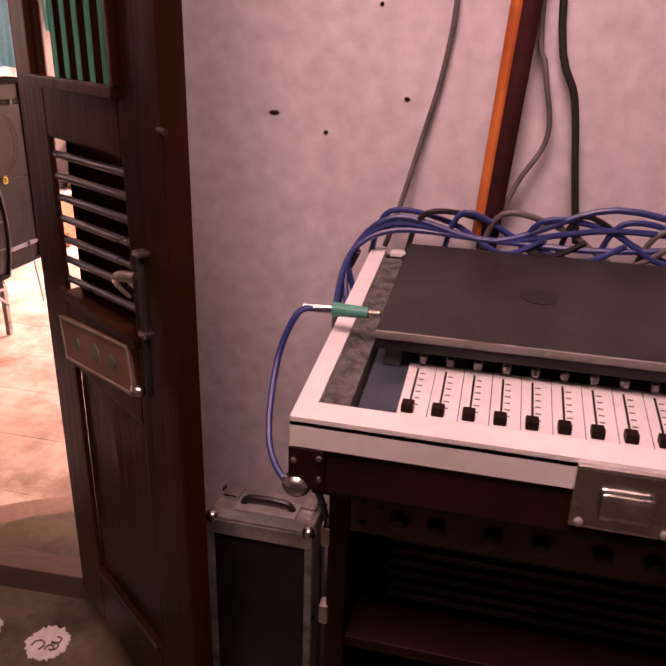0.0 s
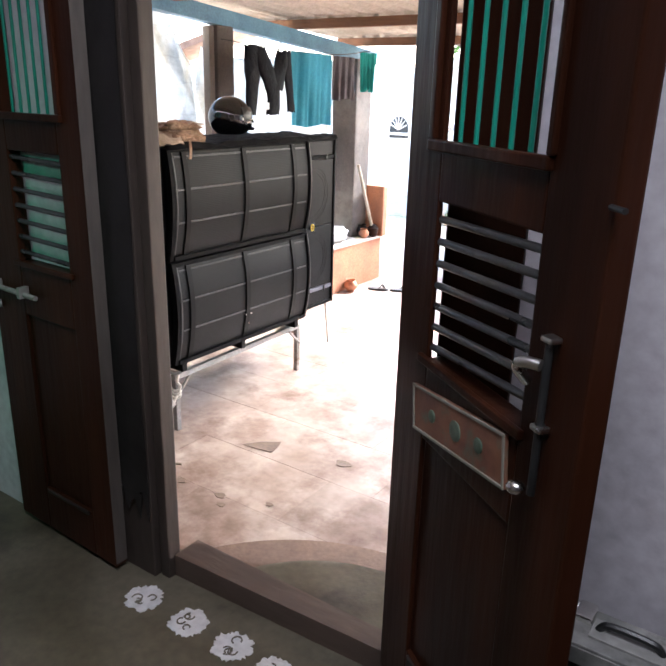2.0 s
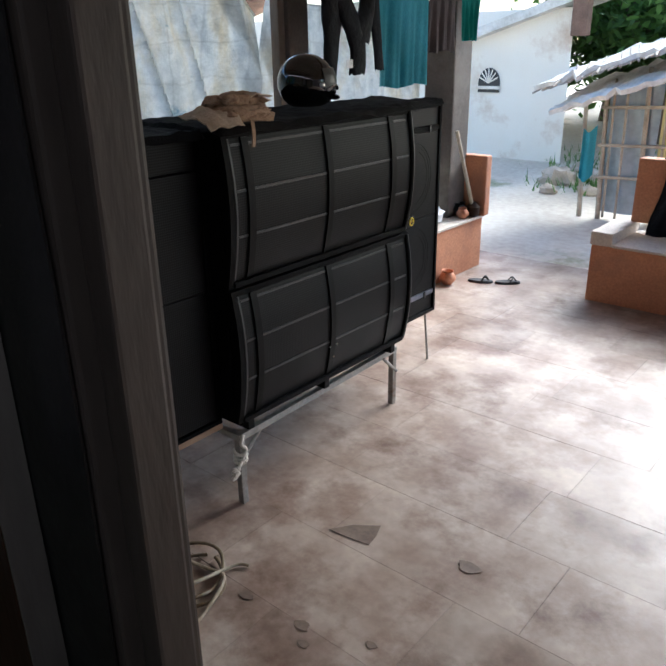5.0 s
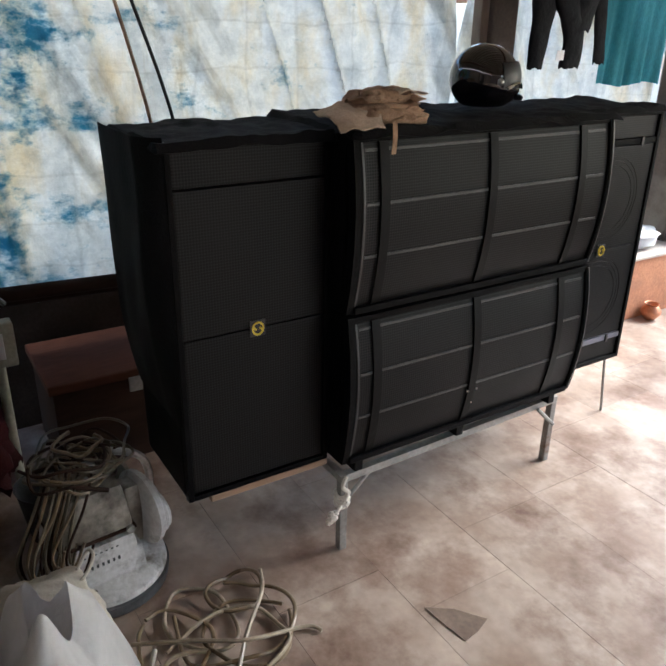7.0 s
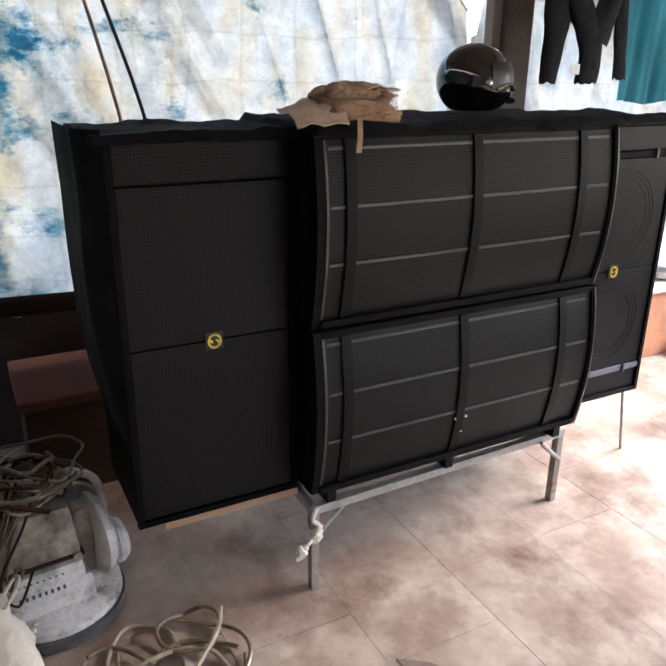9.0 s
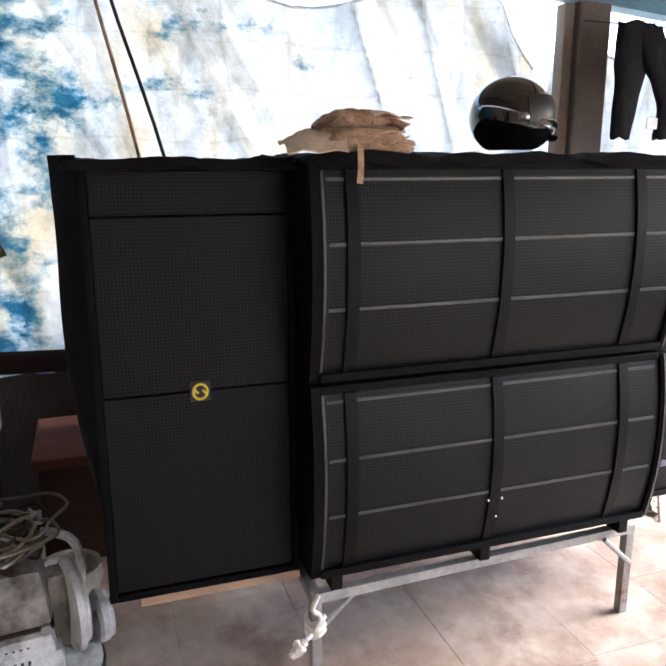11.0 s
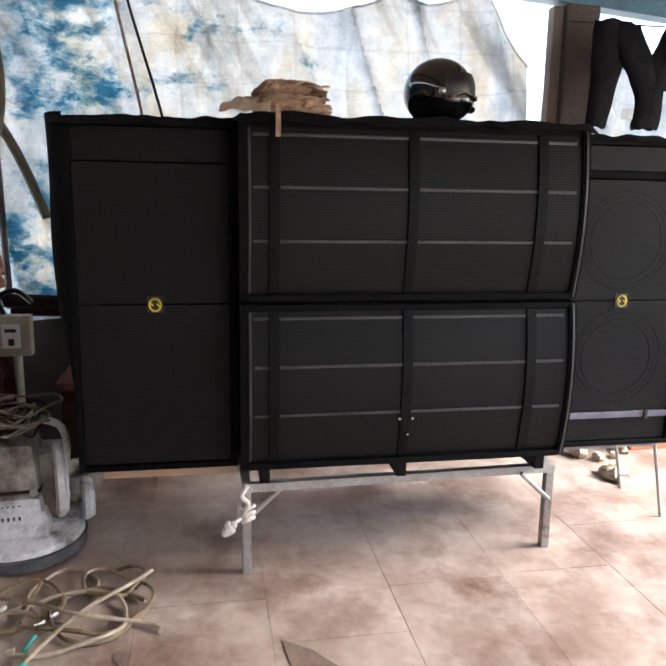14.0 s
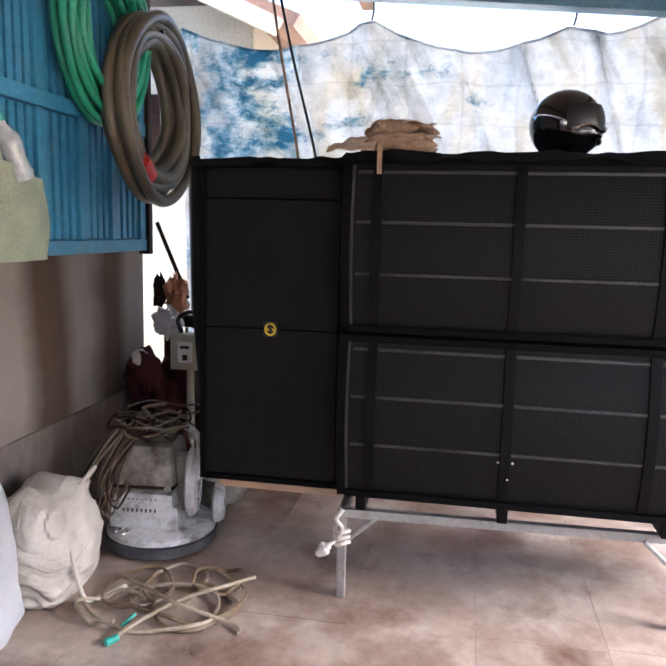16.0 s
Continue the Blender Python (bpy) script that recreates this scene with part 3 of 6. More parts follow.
# half-round steps at the door
def half_round(r, z0, z1, cx):
    pts = [(cx + r * math.cos(a), WO + r * math.sin(a)) for a in [math.pi * k / 40 for k in range(41)]]
    b = prism(pts, "z", z0, z1)
    e = [g for g in b.edges if abs(g.verts[0].co.z - z1) < 1e-4 and abs(g.verts[1].co.z - z1) < 1e-4]
    bmesh.ops.bevel(b, geom=e, offset=0.015, segments=2, affect="EDGES")
    return b


steps = thing("door_steps", (-1.15, WO, 0), "two half-round cement steps below the door sill", "steps", kind="structure")
part("step", half_round(0.84, 0.0, 0.19, -1.2), M_STEP, steps, "worn reddish cement tread")
part("step", half_round(0.51, 0.19, 0.38, -1.10), M_CEMENT, steps, "dark olive cement tread")

# roof over the veranda: sloping sheets on purlins
RZ = lambda y: 2.60 - 0.050 * (y - 1.33)


def roof_fn(u, v):
    # unseen right end, x 2.15, is set to limit side light below
    x, y = -4.75 + 6.9 * u, 1.33 + 5.5 * v
    return (x, y, RZ(y) + 0.09 + 0.018 * math.sin(x * 2 * math.pi / 0.146))


structure("ceiling_veranda", sheet(roof_fn, 360, 6, 0.008), M_ROOF, "brown-stained corrugated roof sheets seen from below", "roof")
for y in (2.4, 3.9, 5.35, 6.55):
    tagged(solid("purlin", box(-4.7, 2.15, y - 0.035, y + 0.035, RZ(y) - 0.005, RZ(y) + 0.07, 0.006), M_PURLIN), "orange-brown timber purlin under the roof", "purlin", "roof purlins", "structure")
BZ = lambda y: 2.455 - 0.08 * (y - 3.04)   # underside of the edge beam
bm = prism([(1.5, BZ(1.5)), (6.7, BZ(6.7)), (6.7, BZ(6.7) + 0.12), (1.5, BZ(1.5) + 0.12)], "x", -4.42, -4.32)
tagged(solid("roof_beam", bm, M_BEAM), "blue-painted steel beam along the veranda edge", "beam", kind="structure")
for nm, x, y, wx, w, z0 in (("post", -4.378, 4.419, 0.073, 0.093, -0.006), ("post", -4.34, 6.28, 0.14, 0.14, 0.462)):
    tagged(solid(nm, box(x - wx, x + wx, y - w, y + w, z0, BZ(y), 0.015), M_POST), "dark brown plastered veranda post", "post", "veranda posts", "structure")

# strip added for the post's lighter left side, put into its colour
tagged(solid("post_side_strip", box(-4.40, -4.33, 4.262, 4.318, -0.006, BZ(4.3) - 0.02, 0.006), M_OUTWALL), "pale strip for the lighter side of the dark veranda post", "batten", kind="structure")

# benches of masonry at the veranda's open side
bench = thing("masonry_bench", (-4.3, 5.6, 0), "terracotta-painted masonry bench with a cement seat", "bench", "veranda benches", "structure")
part("front", box(-4.75, -4.04, 4.75, 6.47, -0.006, 0.44, 0.012), M_TERRA, bench)
part("seat", box(-4.75, -4.025, 4.73, 6.48, 0.44, 0.462, 0.006), M_SEAT, bench, "pale worn cement seat")
part("end_wall", box(-4.46, -3.99, 6.40, 6.49, 0.462, 0.98, 0.015), M_TERRA, bench)
bench2 = thing("masonry_bench", (-1.6, 6.4, 0), "terracotta masonry bench with a low back wall", "bench", "veranda benches", "structure")
part("front", box(-2.92, 1.6, 6.12, 6.7, -0.006, 0.44, 0.012), M_TERRA, bench2)
part("seat", box(-2.76, 1.6, 6.10, 6.7, 0.44, 0.462, 0.006), M_SEAT, bench2, "pale worn cement seat")
part("arm", box(-2.93, -2.76, 6.11, 6.7, 0.44, 0.545, 0.012), M_SEAT, bench2)
part("back", box(-2.80, 1.6, 6.58, 6.7, 0.545, 1.04, 0.015), M_TERRA, bench2)

# ---- door ----
frame_set = thing("door_frame", (-1.25, 1.2, IN), "worn brown wooden door frame with a raised sill", "door frame", kind="structure")
part("jamb", box(DL, -1.55, 1.122, 1.218, IN, DTOP, 0.005), M_JAMB, frame_set)
part("jamb_stop", box(-1.545, -1.512, 1.140, 1.184, IN, DTOP, 0.004), M_JAMB, frame_set)
part("threshold", box(DL, DR, WI, WO + 0.005, -0.05, IN), M_CEMENT, frame_set, "dark cement threshold")
part("jamb", box(-0.77, DR, 1.17, 1.245, IN, DTOP, 0.006), M_FRAME, frame_set)
part("architrave", box(-0.738, -0.601, 1.108, WI - 0.0005, IN, DTOP, 0.003), M_DOOR, frame_set, "dark wooden architrave")
part("head", box(-1.512, -0.77, 1.125, 1.185, DTOP - 0.07, DTOP, 0.006), M_FRAME, frame_set)
part("sill", prism([(-1.512, 1.162), (-0.77, 1.200), (-0.77, 1.256), (-1.512, 1.252)], "z", IN, IN + 0.066), M_SILL, frame_set, "worn wooden door sill")


def film_fn(u, v):
    x = -1.715 + 0.162 * u
    z = 0.80 + 1.58 * v + (0.035 * math.sin(29 * u + 1) + 0.02 * math.sin(60 * u) if v < 0.01 else 0)
    return (x + 0.004 * math.sin(9 * z), 1.117 - 0.010 * math.sin(math.pi * u) * (0.6 + 0.5 * noise.noise(Vector((0, 0, z * 3)))), z)


part("film", sheet(film_fn, 16, 40, 0.003), M_BLACKFILM, frame_set, "black peeling plastic film with a ragged end", smooth=True)


def door_leaf(name, hinge, angle, width, x0, x1, z_low, zl0, rods, label, hand):
    """A leaf from its hinge along angle (degrees): barred light above, open louvre of rods, panel below. hand: the side that faces the room."""
    th = thing(name, (*hinge, z_low), label, "door", "door leaves", "structure")
    m = pose(hinge[0], hinge[1], 0, 0, 0, angle)
    t, z0, z1 = 0.036, z_low, DTOP - 0.08
    zl1, zu0, zu1 = 1.712, 1.80, 2.27

    def b(xa, xb, za, zb, y0=-t / 2, y1=t / 2, bev=0.004):
        return box(xa, xb, y0, y1, za, zb, bev, None, m)

    def front(xa, xb, za, zb, d, bev=0.003):
        f = hand * t / 2
        return box(xa, xb, min(f, f + hand * d), max(f, f + hand * d), za, zb, bev, None, m)
    part("stile", b(0, x0, z0, z1, *((-t / 2, -t / 2 + 0.010) if hand < 0 else (-t / 2, t / 2)), 0.003), M_DOOR, th)
    part("stile", b(x1, width, z0, z1), M_DOOR, th)
    for za, zb in ((z0, z0 + 0.14), (zl0 - 0.15, zl0), (zl1, zu0), (zu1, z1)):
        part("rail", b(x0, x1, za, zb), M_DOOR, th)
    part("panel", b(x0 - 0.005, x1 + 0.005, z0 + 0.135, zl0 - 0.145, -0.008, 0.008), M_DOOR, th)
    part("moulding", front(x0 + 0.012, x1 - 0.012, z0 + 0.128, z0 + 0.14, 0.006), M_FRAME, th)
    for k in range(6):
        x = x0 + (x1 - x0) * (k + 0.5) / 6
        part("bar", rod(m @ Vector((x, 0, zu0)), m @ Vector((x, 0, zu1)), 0.0038), M_BARTEAL, th, "thin teal-green bar", True)
    part("moulding", front(x0 - 0.03, x1 + 0.01, zu0 - 0.012, zu0 + 0.006, 0.012), M_DOOR, th)
    for xa, xb in ((x0 - 0.03, x0 - 0.012), (x1 + 0.002, x1 + 0.014)):
        part("moulding", front(xa, xb, zu0 + 0.006, zu1, 0.010), M_DOOR, th)
    for k in range(7):
        za, zb = rods[0] + rods[1] * k, rods[2] + rods[3] * k
        part("louvre_rod", rod(m @ Vector((x0 - 0.003, hand * 0.008, za)), m @ Vector((x1 + 0.003, hand * 0.008, zb)), 0.0062), M_ROD, th, "dull metal louvre rod", True)
    part("louvre_sill", front(x0 - 0.02, x1 + 0.015, zl0 - 0.012, zl0 + 0.003, 0.010), M_DOOR, th)
    return th, m, t


leaf_r, mr_, lt = door_leaf("door_leaf", (-0.808, 1.125), -36.5, 0.518, 0.118, 0.396, 0.70, 1.452, (1.469, 0.0358, 1.494, 0.0330), "dark varnished wooden door leaf standing open, with rod louvre", -1)
leaf_l, ml_, lt = door_leaf("door_leaf", (-1.648, 1.088), 178.5, 0.462, 0.090, 0.312, IN + 0.02, 1.425, (1.445, 0.041, 1.450, 0.041), "dark varnished wooden door leaf folded against the wall", 1)
f = -lt / 2
bolt = part("bolt", rod(mr_ @ Vector((0.452, f - 0.010, 1.385)), mr_ @ Vector((0.452, f - 0.010, 1.60)), 0.0055), M_BLACK, leaf_r, "dark sliding bolt", True)
for z in (1.597, 1.480):
    part("staple", box(0.442, 0.464, f - 0.018, f, z - 0.004, z + 0.004, 0.003, None, mr_), M_CHROME, bolt, "bright metal staple")
part("knob", tube([mr_ @ Vector((0.418, f - 0.012, 1.530)), mr_ @ Vector((0.420, f - 0.030, 1.552)), mr_ @ Vector((0.436, f - 0.034, 1.565)), mr_ @ Vector((0.456, f - 0.022, 1.566))], 0.0075, 10), M_CHROME, bolt, "bright metal knob", True)
part("knob", ball(mr_ @ Vector((0.432, f - 0.02, 1.386)), (0.013, 0.011, 0.010), 14), M_CHROME, bolt, "bright metal knob", True)
part("nail", rod(mr_ @ Vector((0.515, f - 0.004, 1.763)), mr_ @ Vector((0.542, f - 0.008, 1.763)), 0.0035), M_BLACK, leaf_r, "dark nail in the edge")
tilt = mr_ @ Matrix.Translation((0.238, 0, 1.374)) @ pose(0, 0, 0, 0, -8, 0)
plate = part("plate", box(-0.146, 0.146, f - 0.006, f, -0.041, 0.041, 0.002, None, tilt), M_PLATE, leaf_r, "faded orange printed plate with pale rim")
for x0, x1, z0, z1 in ((-0.146, 0.146, 0.036, 0.041), (-0.146, 0.146, -0.041, -0.036), (-0.146, -0.141, -0.036, 0.036), (0.141, 0.146, -0.036, 0.036)):
    part("rim", box(x0, x1, f - 0.009, f - 0.0062, z0, z1, 0.001, None, tilt), M_PLATERIM, plate)
for x, r in ((-0.075, 0.011), (0.005, 0.017), (0.075, 0.012)):
    part("medallion", lathe([(r, 0), (r, 0.002), (r * 0.6, 0.003), (0.001, 0.0032)], (0, 0, 0), 16, turn=tilt @ Matrix.Translation((x, f - 0.006, 0.0)) @ pose(0, 0, 0, 90, 0, 0)), M_PLATERIM if x == 0 else M_PLATEGREEN, plate)
f = lt / 2
part("worn_edge", box(-0.003, 0.0, -lt / 2, lt / 2, IN + 0.03, DTOP - 0.08, 0.0005, None, ml_), M_EDGE, leaf_l, "worn pale edge")
boltl = part("bolt", rod(ml_ @ Vector((0.23, f + 0.016, 1.338)), ml_ @ Vector((0.47, f + 0.016, 1.342)), 0.007), M_LEGSTEEL, leaf_l, "grey sliding bolt", True)
for x in (0.29, 0.42):
    part("staple", box(x - 0.008, x + 0.008, f, f + 0.03, 1.328, 1.360, 0.004, None, ml_), M_LEGSTEEL, boltl)
part("ring", rod(ml_ @ Vector((0.43, f, 1.285)), ml_ @ Vector((0.45, f + 0.03, 1.285)), 0.012), M_STEEL, leaf_l, "", True)
# white paper ornament on the folded leaf
orn = bmesh.new()
for cx, cz, r, a0, a1 in ((0.445, 1.795, 0.020, 0, 330), (0.425, 1.765, 0.018, 60, 400), (0.455, 1.755, 0.022, -120, 200), (0.430, 1.725, 0.014, 90, 420), (0.46, 1.715, 0.016, 180, 480)):
    tube([ml_ @ Vector((cx + r * math.cos(radians(a0 + (a1 - a0) * k / 9)), f + 0.008, cz + r * math.sin(radians(a0 + (a1 - a0) * k / 9)))) for k in range(10)], 0.0045, 6, orn, 2)
for x in (0.425, 0.445, 0.465):
    tube([ml_ @ Vector((x, f + 0.008, 1.72)), ml_ @ Vector((x + 0.004, f + 0.01, 1.69)), ml_ @ Vector((x - 0.003, f + 0.008, 1.665))], 0.004, 6, orn, 3)
tagged(solid("paper_ornament", orn, M_WHITEPANEL, True), "white curled paper ornament pinned on the door leaf", "ornament")

# ---- loudspeakers on the stand ----
stand = thing("speaker_stand", (-3.25, 3.18, 0), "welded grey steel stand carrying the loudspeakers", "stand")
SX0, SX1, SY0, SY1, SZ = -3.50, -3.05, 2.595, 3.765, 0.345
for y in (SY0, SY1):
    xl = SX1 - 0.035 * (y - SY0) / (SY1 - SY0)
    part("leg", box(xl - 0.016, xl + 0.016, y - 0.016, y + 0.016, 0, SZ - 0.03, 0.003), M_LEGSTEEL, stand)
part("rail", prism([(SX1 - 0.016, SY0 - 0.016), (SX1 + 0.016, SY0 - 0.016), (SX1 - 0.019, SY1 + 0.016), (SX1 - 0.051, SY1 + 0.016)], "z", SZ - 0.03, SZ), M_STEEL, stand)
part("rail", box(SX0 - 0.016, SX0 + 0.016, SY0 - 0.016, SY1 + 0.016, SZ - 0.03, SZ, 0.003), M_STEEL, stand)
for y in (SY0, SY1):
    part("side_rail", box(SX0 + 0.016, SX1 - (0.016 if y == SY0 else 0.05), y - 0.016, y + 0.016, SZ - 0.03, SZ, 0.003), M_STEEL, stand)
    part("tail_rail", box(-4.63, SX0 - 0.016, y - 0.016, y + 0.016, SZ - 0.03, SZ, 0.003), M_STEEL, stand)
for y, d in ((SY0, 1), (SY1, -1)):
    part("brace", rod((SX1, y + 0.012 * d, SZ - 0.13), (SX1, y + 0.13 * d, SZ - 0.02), 0.009, seg=6), M_STEEL, stand)
for y in (2.66, 3.16, 3.70):
    part("crossbar", box(SX0 - 0.03, SX1 + 0.012, y - 0.018, y + 0.018, SZ, 0.398, 0.003), M_BATTEN, stand, "black crossbar")
bm = bmesh.new()
for z in (0.215, 0.235, 0.258):
    tube([(SX1 + 0.026 * math.cos(a), SY0 + 0.026 * math.sin(a), z + 0.006 * math.sin(2 * a)) for a in [2 * math.pi * k / 8 for k in range(9)]], 0.008, 8, bm, 3)
tube([(-3.03, 2.60, 0.345), (-3.02, 2.578, 0.31), (-3.02, 2.60, 0.28), (-3.024, 2.585, 0.24)], 0.008, bm=bm)
for k, (dy, dz, r) in enumerate(((0, 0, 0.021), (-0.014, -0.012, 0.015), (0.012, 0.014, 0.014), (-0.006, 0.018, 0.012))):
    ball((-3.018, 2.534 + dy, 0.190 + dz), (r * 0.8, r, r), 14, bm, 0.5, None, 14)
tube([(-3.024, 2.575, 0.225), (-3.015, 2.555, 0.215), (-3.018, 2.54, 0.20)], 0.007, bm=bm)
tagged(solid("knotted_rope", bm, M_PALEROPE, True), "pale knotted rope tied round a stand leg", "rope")
tagged(solid("plank", box(-3.30, -3.12, 2.10, 2.57, 0.358, 0.384, 0.004), M_WOOD), "raw wooden plank under a loudspeaker", "plank", "packing planks")
tagged(solid("plank", box(-3.50, -3.40, 2.08, 2.64, 0.358, 0.384, 0.004), M_WOOD), "raw wooden plank under a loudspeaker", "plank", "packing planks")


def badge(x, y, z, parent):
    b = part("badge", box(x, x + 0.004, y - 0.028, y + 0.028, z - 0.028, z + 0.028, 0.001), M_BLACK, parent, "small black badge with a yellow mark")
    bm = bmesh.new()
    for s in (1, -1):
        arc = [(x + 0.006, y + s * 0.021 * math.cos(a) * 0.9, z + s * (0.021 * math.sin(a))) for a in [radians(-35 + 190 * k / 10) for k in range(11)]]
        arc += [(x + 0.006, y - s * 0.006, z - s * 0.004)]
        tube(arc, 0.0038, 6, bm, 2)
    part("mark", bm, M_YELLOW, b, "yellow swirl mark", True)


def tall_speaker(x0, x1, y0, y1, z0, z1, side):
    th = thing("tall_loudspeaker", ((x0 + x1) / 2, (y0 + y1) / 2, z0), "tall black loudspeaker cabinet with perforated grille and yellow badge", "loudspeaker", "tall loudspeakers")
    xf = x1 - 0.03
    part("cabinet", box(x0, xf, y0, y1, z0, z1, 0.012), M_CAB, th)
    for a, b_, c, d in ((y0, y0 + 0.02, z0, z1), (y1 - 0.02, y1, z0, z1), (y0 + 0.02, y1 - 0.02, z0, z0 + 0.02), (y0 + 0.02, y1 - 0.02, z1 - 0.02, z1)):
        part("front_frame", box(xf, x1, a, b_, c, d, 0.003), M_CAB, th)
    zm = z0 + (z1 - z0) * 0.494
    zb, zt = (z0 + 0.145, z1 - 0.145) if side > 0 else (z0 + 0.022, z1 - 0.135)
    for a, b_ in ((zb + 0.002, zm - 0.002), (zm + 0.002, zt - 0.002)):
        g = part("grille", box(xf, x1 - 0.008, y0 + 0.022, y1 - 0.022, a, b_, 0.003), M_GRILLE, th)
        c = (a + b_) / 2
        for r in (0.150, 0.172, 0.190) if side > 0 else ():
            part("cone_ring", ring((x1 - 0.009, (y0 + y1) / 2, c), r, 0.0022, "x"), M_GRILLE if r == 0.172 else M_BATTEN, g, "", True)
    for a, b_ in ((z0 + 0.022, zb - 0.03), (zt + 0.03, z1 - 0.022)) if side > 0 else ((zt + 0.004, z1 - 0.022),):
        part("grille", box(xf, x1 - 0.012, y0 + 0.022, y1 - 0.022, a, b_, 0.003), M_GRILLE, th)
    for z in (zb - 0.015, zt + 0.015) if side > 0 else ():
        # only the lower bar gets the colour with the reflection in it
        bar = part("vent_bar", box(xf, x1 - 0.002, y0 + 0.022, y1 - 0.022, z - 0.013, z + 0.013, 0.003), M_LITBAR if z < zm else M_CAB, th)
        part("latch", box(x1 - 0.002, x1 + 0.006, y1 - 0.13, y1 - 0.115, z - 0.02, z + 0.02, 0.002), M_BLACK, bar)
    badge(x1 - 0.006, (y0 + y1) / 2, zm, th)
    for z in (z0 + 0.006, z1 - 0.006):
        for y in (y0 + 0.006, y1 - 0.006):
            part("corner_cap", ball((xf + 0.01, y, z), (0.014, 0.010, 0.010), 8), M_BLACK, th, "", True)
    return th


tall_speaker(-3.55, -3.12, 2.020, 2.570, 0.384, 1.583, -1)
tall_speaker(-3.60, -3.19, 3.80, 4.35, 0.365, 1.575, 1)


def bowed(x, y0, y1, z0, z1, sag, thick, nz=14):
    """A front face bowed outward between z0 and z1."""
    pts = []
    for k in range(nz + 1):
        s = k / nz
        pts.append((x + sag * (1 - (2 * s - 1) ** 2) - 0.012 * (1 - s), z0 + (z1 - z0) * s))
    back = [(px - thick, pz) for px, pz in reversed(pts)]
    return prism(pts + back, "y", y0, y1)


def wide_speaker(z0, z1):
    y0, y1, x0, x1, sag = 2.575, 3.785, -3.55, -3.02, 0.035
    th = thing("wide_loudspeaker", (-3.28, 3.18, z0), "wide black loudspeaker with a bowed perforated grille and battens", "loudspeaker", "wide loudspeakers")
    part("cabinet", box(x0, x1 - 0.025, y0, y1, z0, z1, 0.006), M_CAB, th)
    H = z1 - z0
    for a, b_ in ((y0, y0 + 0.028), (y1 - 0.028, y1)):
        part("side_trim", bowed(x1 + 0.006, a, b_, z0 + 0.004, z1 - 0.004, sag, 0.04), M_CAB, th, "", True)
    part("edge_strip", bowed(x1 + 0.012, y1 - 0.018, y1 - 0.010, z0 + 0.01, z1 - 0.01, sag, 0.01), M_RIB, th, "grey edge strip", True)
    # left frame edge, with the highlight along it put into the grey
    part("edge_strip", bowed(x1 + 0.008, y0 + 0.030, y0 + 0.038, z0 + 0.03, z1 - 0.03, sag, 0.01), M_RIB, th, "grey edge strip", True)
    for z, dz in ((z0 + 0.004, 0.024), (z1 - 0.028, 0.024)):
        part("front_trim", box(x1 - 0.03, x1 + 0.006, y0 + 0.028, y1 - 0.028, z, z + dz, 0.004), M_CAB, th)
    gz0, gz1 = z0 + 0.028, z1 - 0.028
    vb = (2.690, 3.155, 3.612)
    edges = [y0 + 0.028, *vb, y1 - 0.028]
    for a, b_ in zip(edges, edges[1:]):
        part("grille", bowed(x1, a + 0.001, b_ - 0.001, gz0, gz1, sag - 0.002, 0.012), M_GRILLE, th, "", True)
    for y in vb:
        bat = part("batten", bowed(x1 + 0.008, y - 0.017, y + 0.017, gz0, gz1, sag, 0.008), M_BATTEN, th, "", True)
        for s, dy in ((0.285, -0.024), (0.285, 0.024), (0.17, 0.010)) if y == vb[1] and z0 < 0.8 else ():
            part("screw", ball((x1 + 0.002 + sag * (1 - (2 * s - 1) ** 2), y + dy, gz0 + (gz1 - gz0) * s), (0.004, 0.0045, 0.0045), 8), M_CHROME, bat, "bright screw head", True)
    for f in (0.33, 0.65, 0.955):
        z = gz0 + (gz1 - gz0) * f
        x = x1 + sag * (1 - (2 * f - 1) ** 2) - 0.012 * (1 - f)
        for a, b_ in zip(edges, edges[1:]):
            part("rib", box(x - 0.006, x + 0.002, a + 0.018, b_ - 0.018, z - 0.005, z + 0.005, 0.002), M_RIB, th)
    return th


wide_speaker(0.400, 0.992)
wide_speaker(0.994, 1.592)


# black cloth covers over the tops
def cover(name, x0, x1, y0, y1, z, drop, seed, label):
    def fn(u, v):
        x, y = x0 + (x1 - x0) * u, y0 + (y1 - y0) * v
        p = Vector((x * 6 + seed, y * 6, 0))
        zz = z + 0.012 + 0.016 * noise.noise(p) + 0.008 * noise.noise(p * 3)
        e = min(u, 1 - u, v, 1 - v)
        if e < 0.001:
            zz = z - drop * (0.6 + 0.8 * noise.noise(Vector((x * 9, y * 9, seed))))
        return (x, y, zz)
    b = sheet(fn, 30, 60, 0.003)
    tagged(solid(name, b, M_CLOTH, True), label, "cover", "cloth covers")


cover("cloth_cover", -3.57, -2.985, 2.56, 3.80, 1.594, 0.022, 1.0, "black cloth cover lying over the wide loudspeakers")
cover("cloth_cover", -3.57, -3.09, 1.985, 2.575, 1.578, 0.02, 4.0, "rumpled black cloth cover on a tall loudspeaker")
cover("cloth_cover", -3.62, -3.18, 3.80, 4.355, 1.578, 0.012, 7.0, "black cloth cover on a tall loudspeaker")

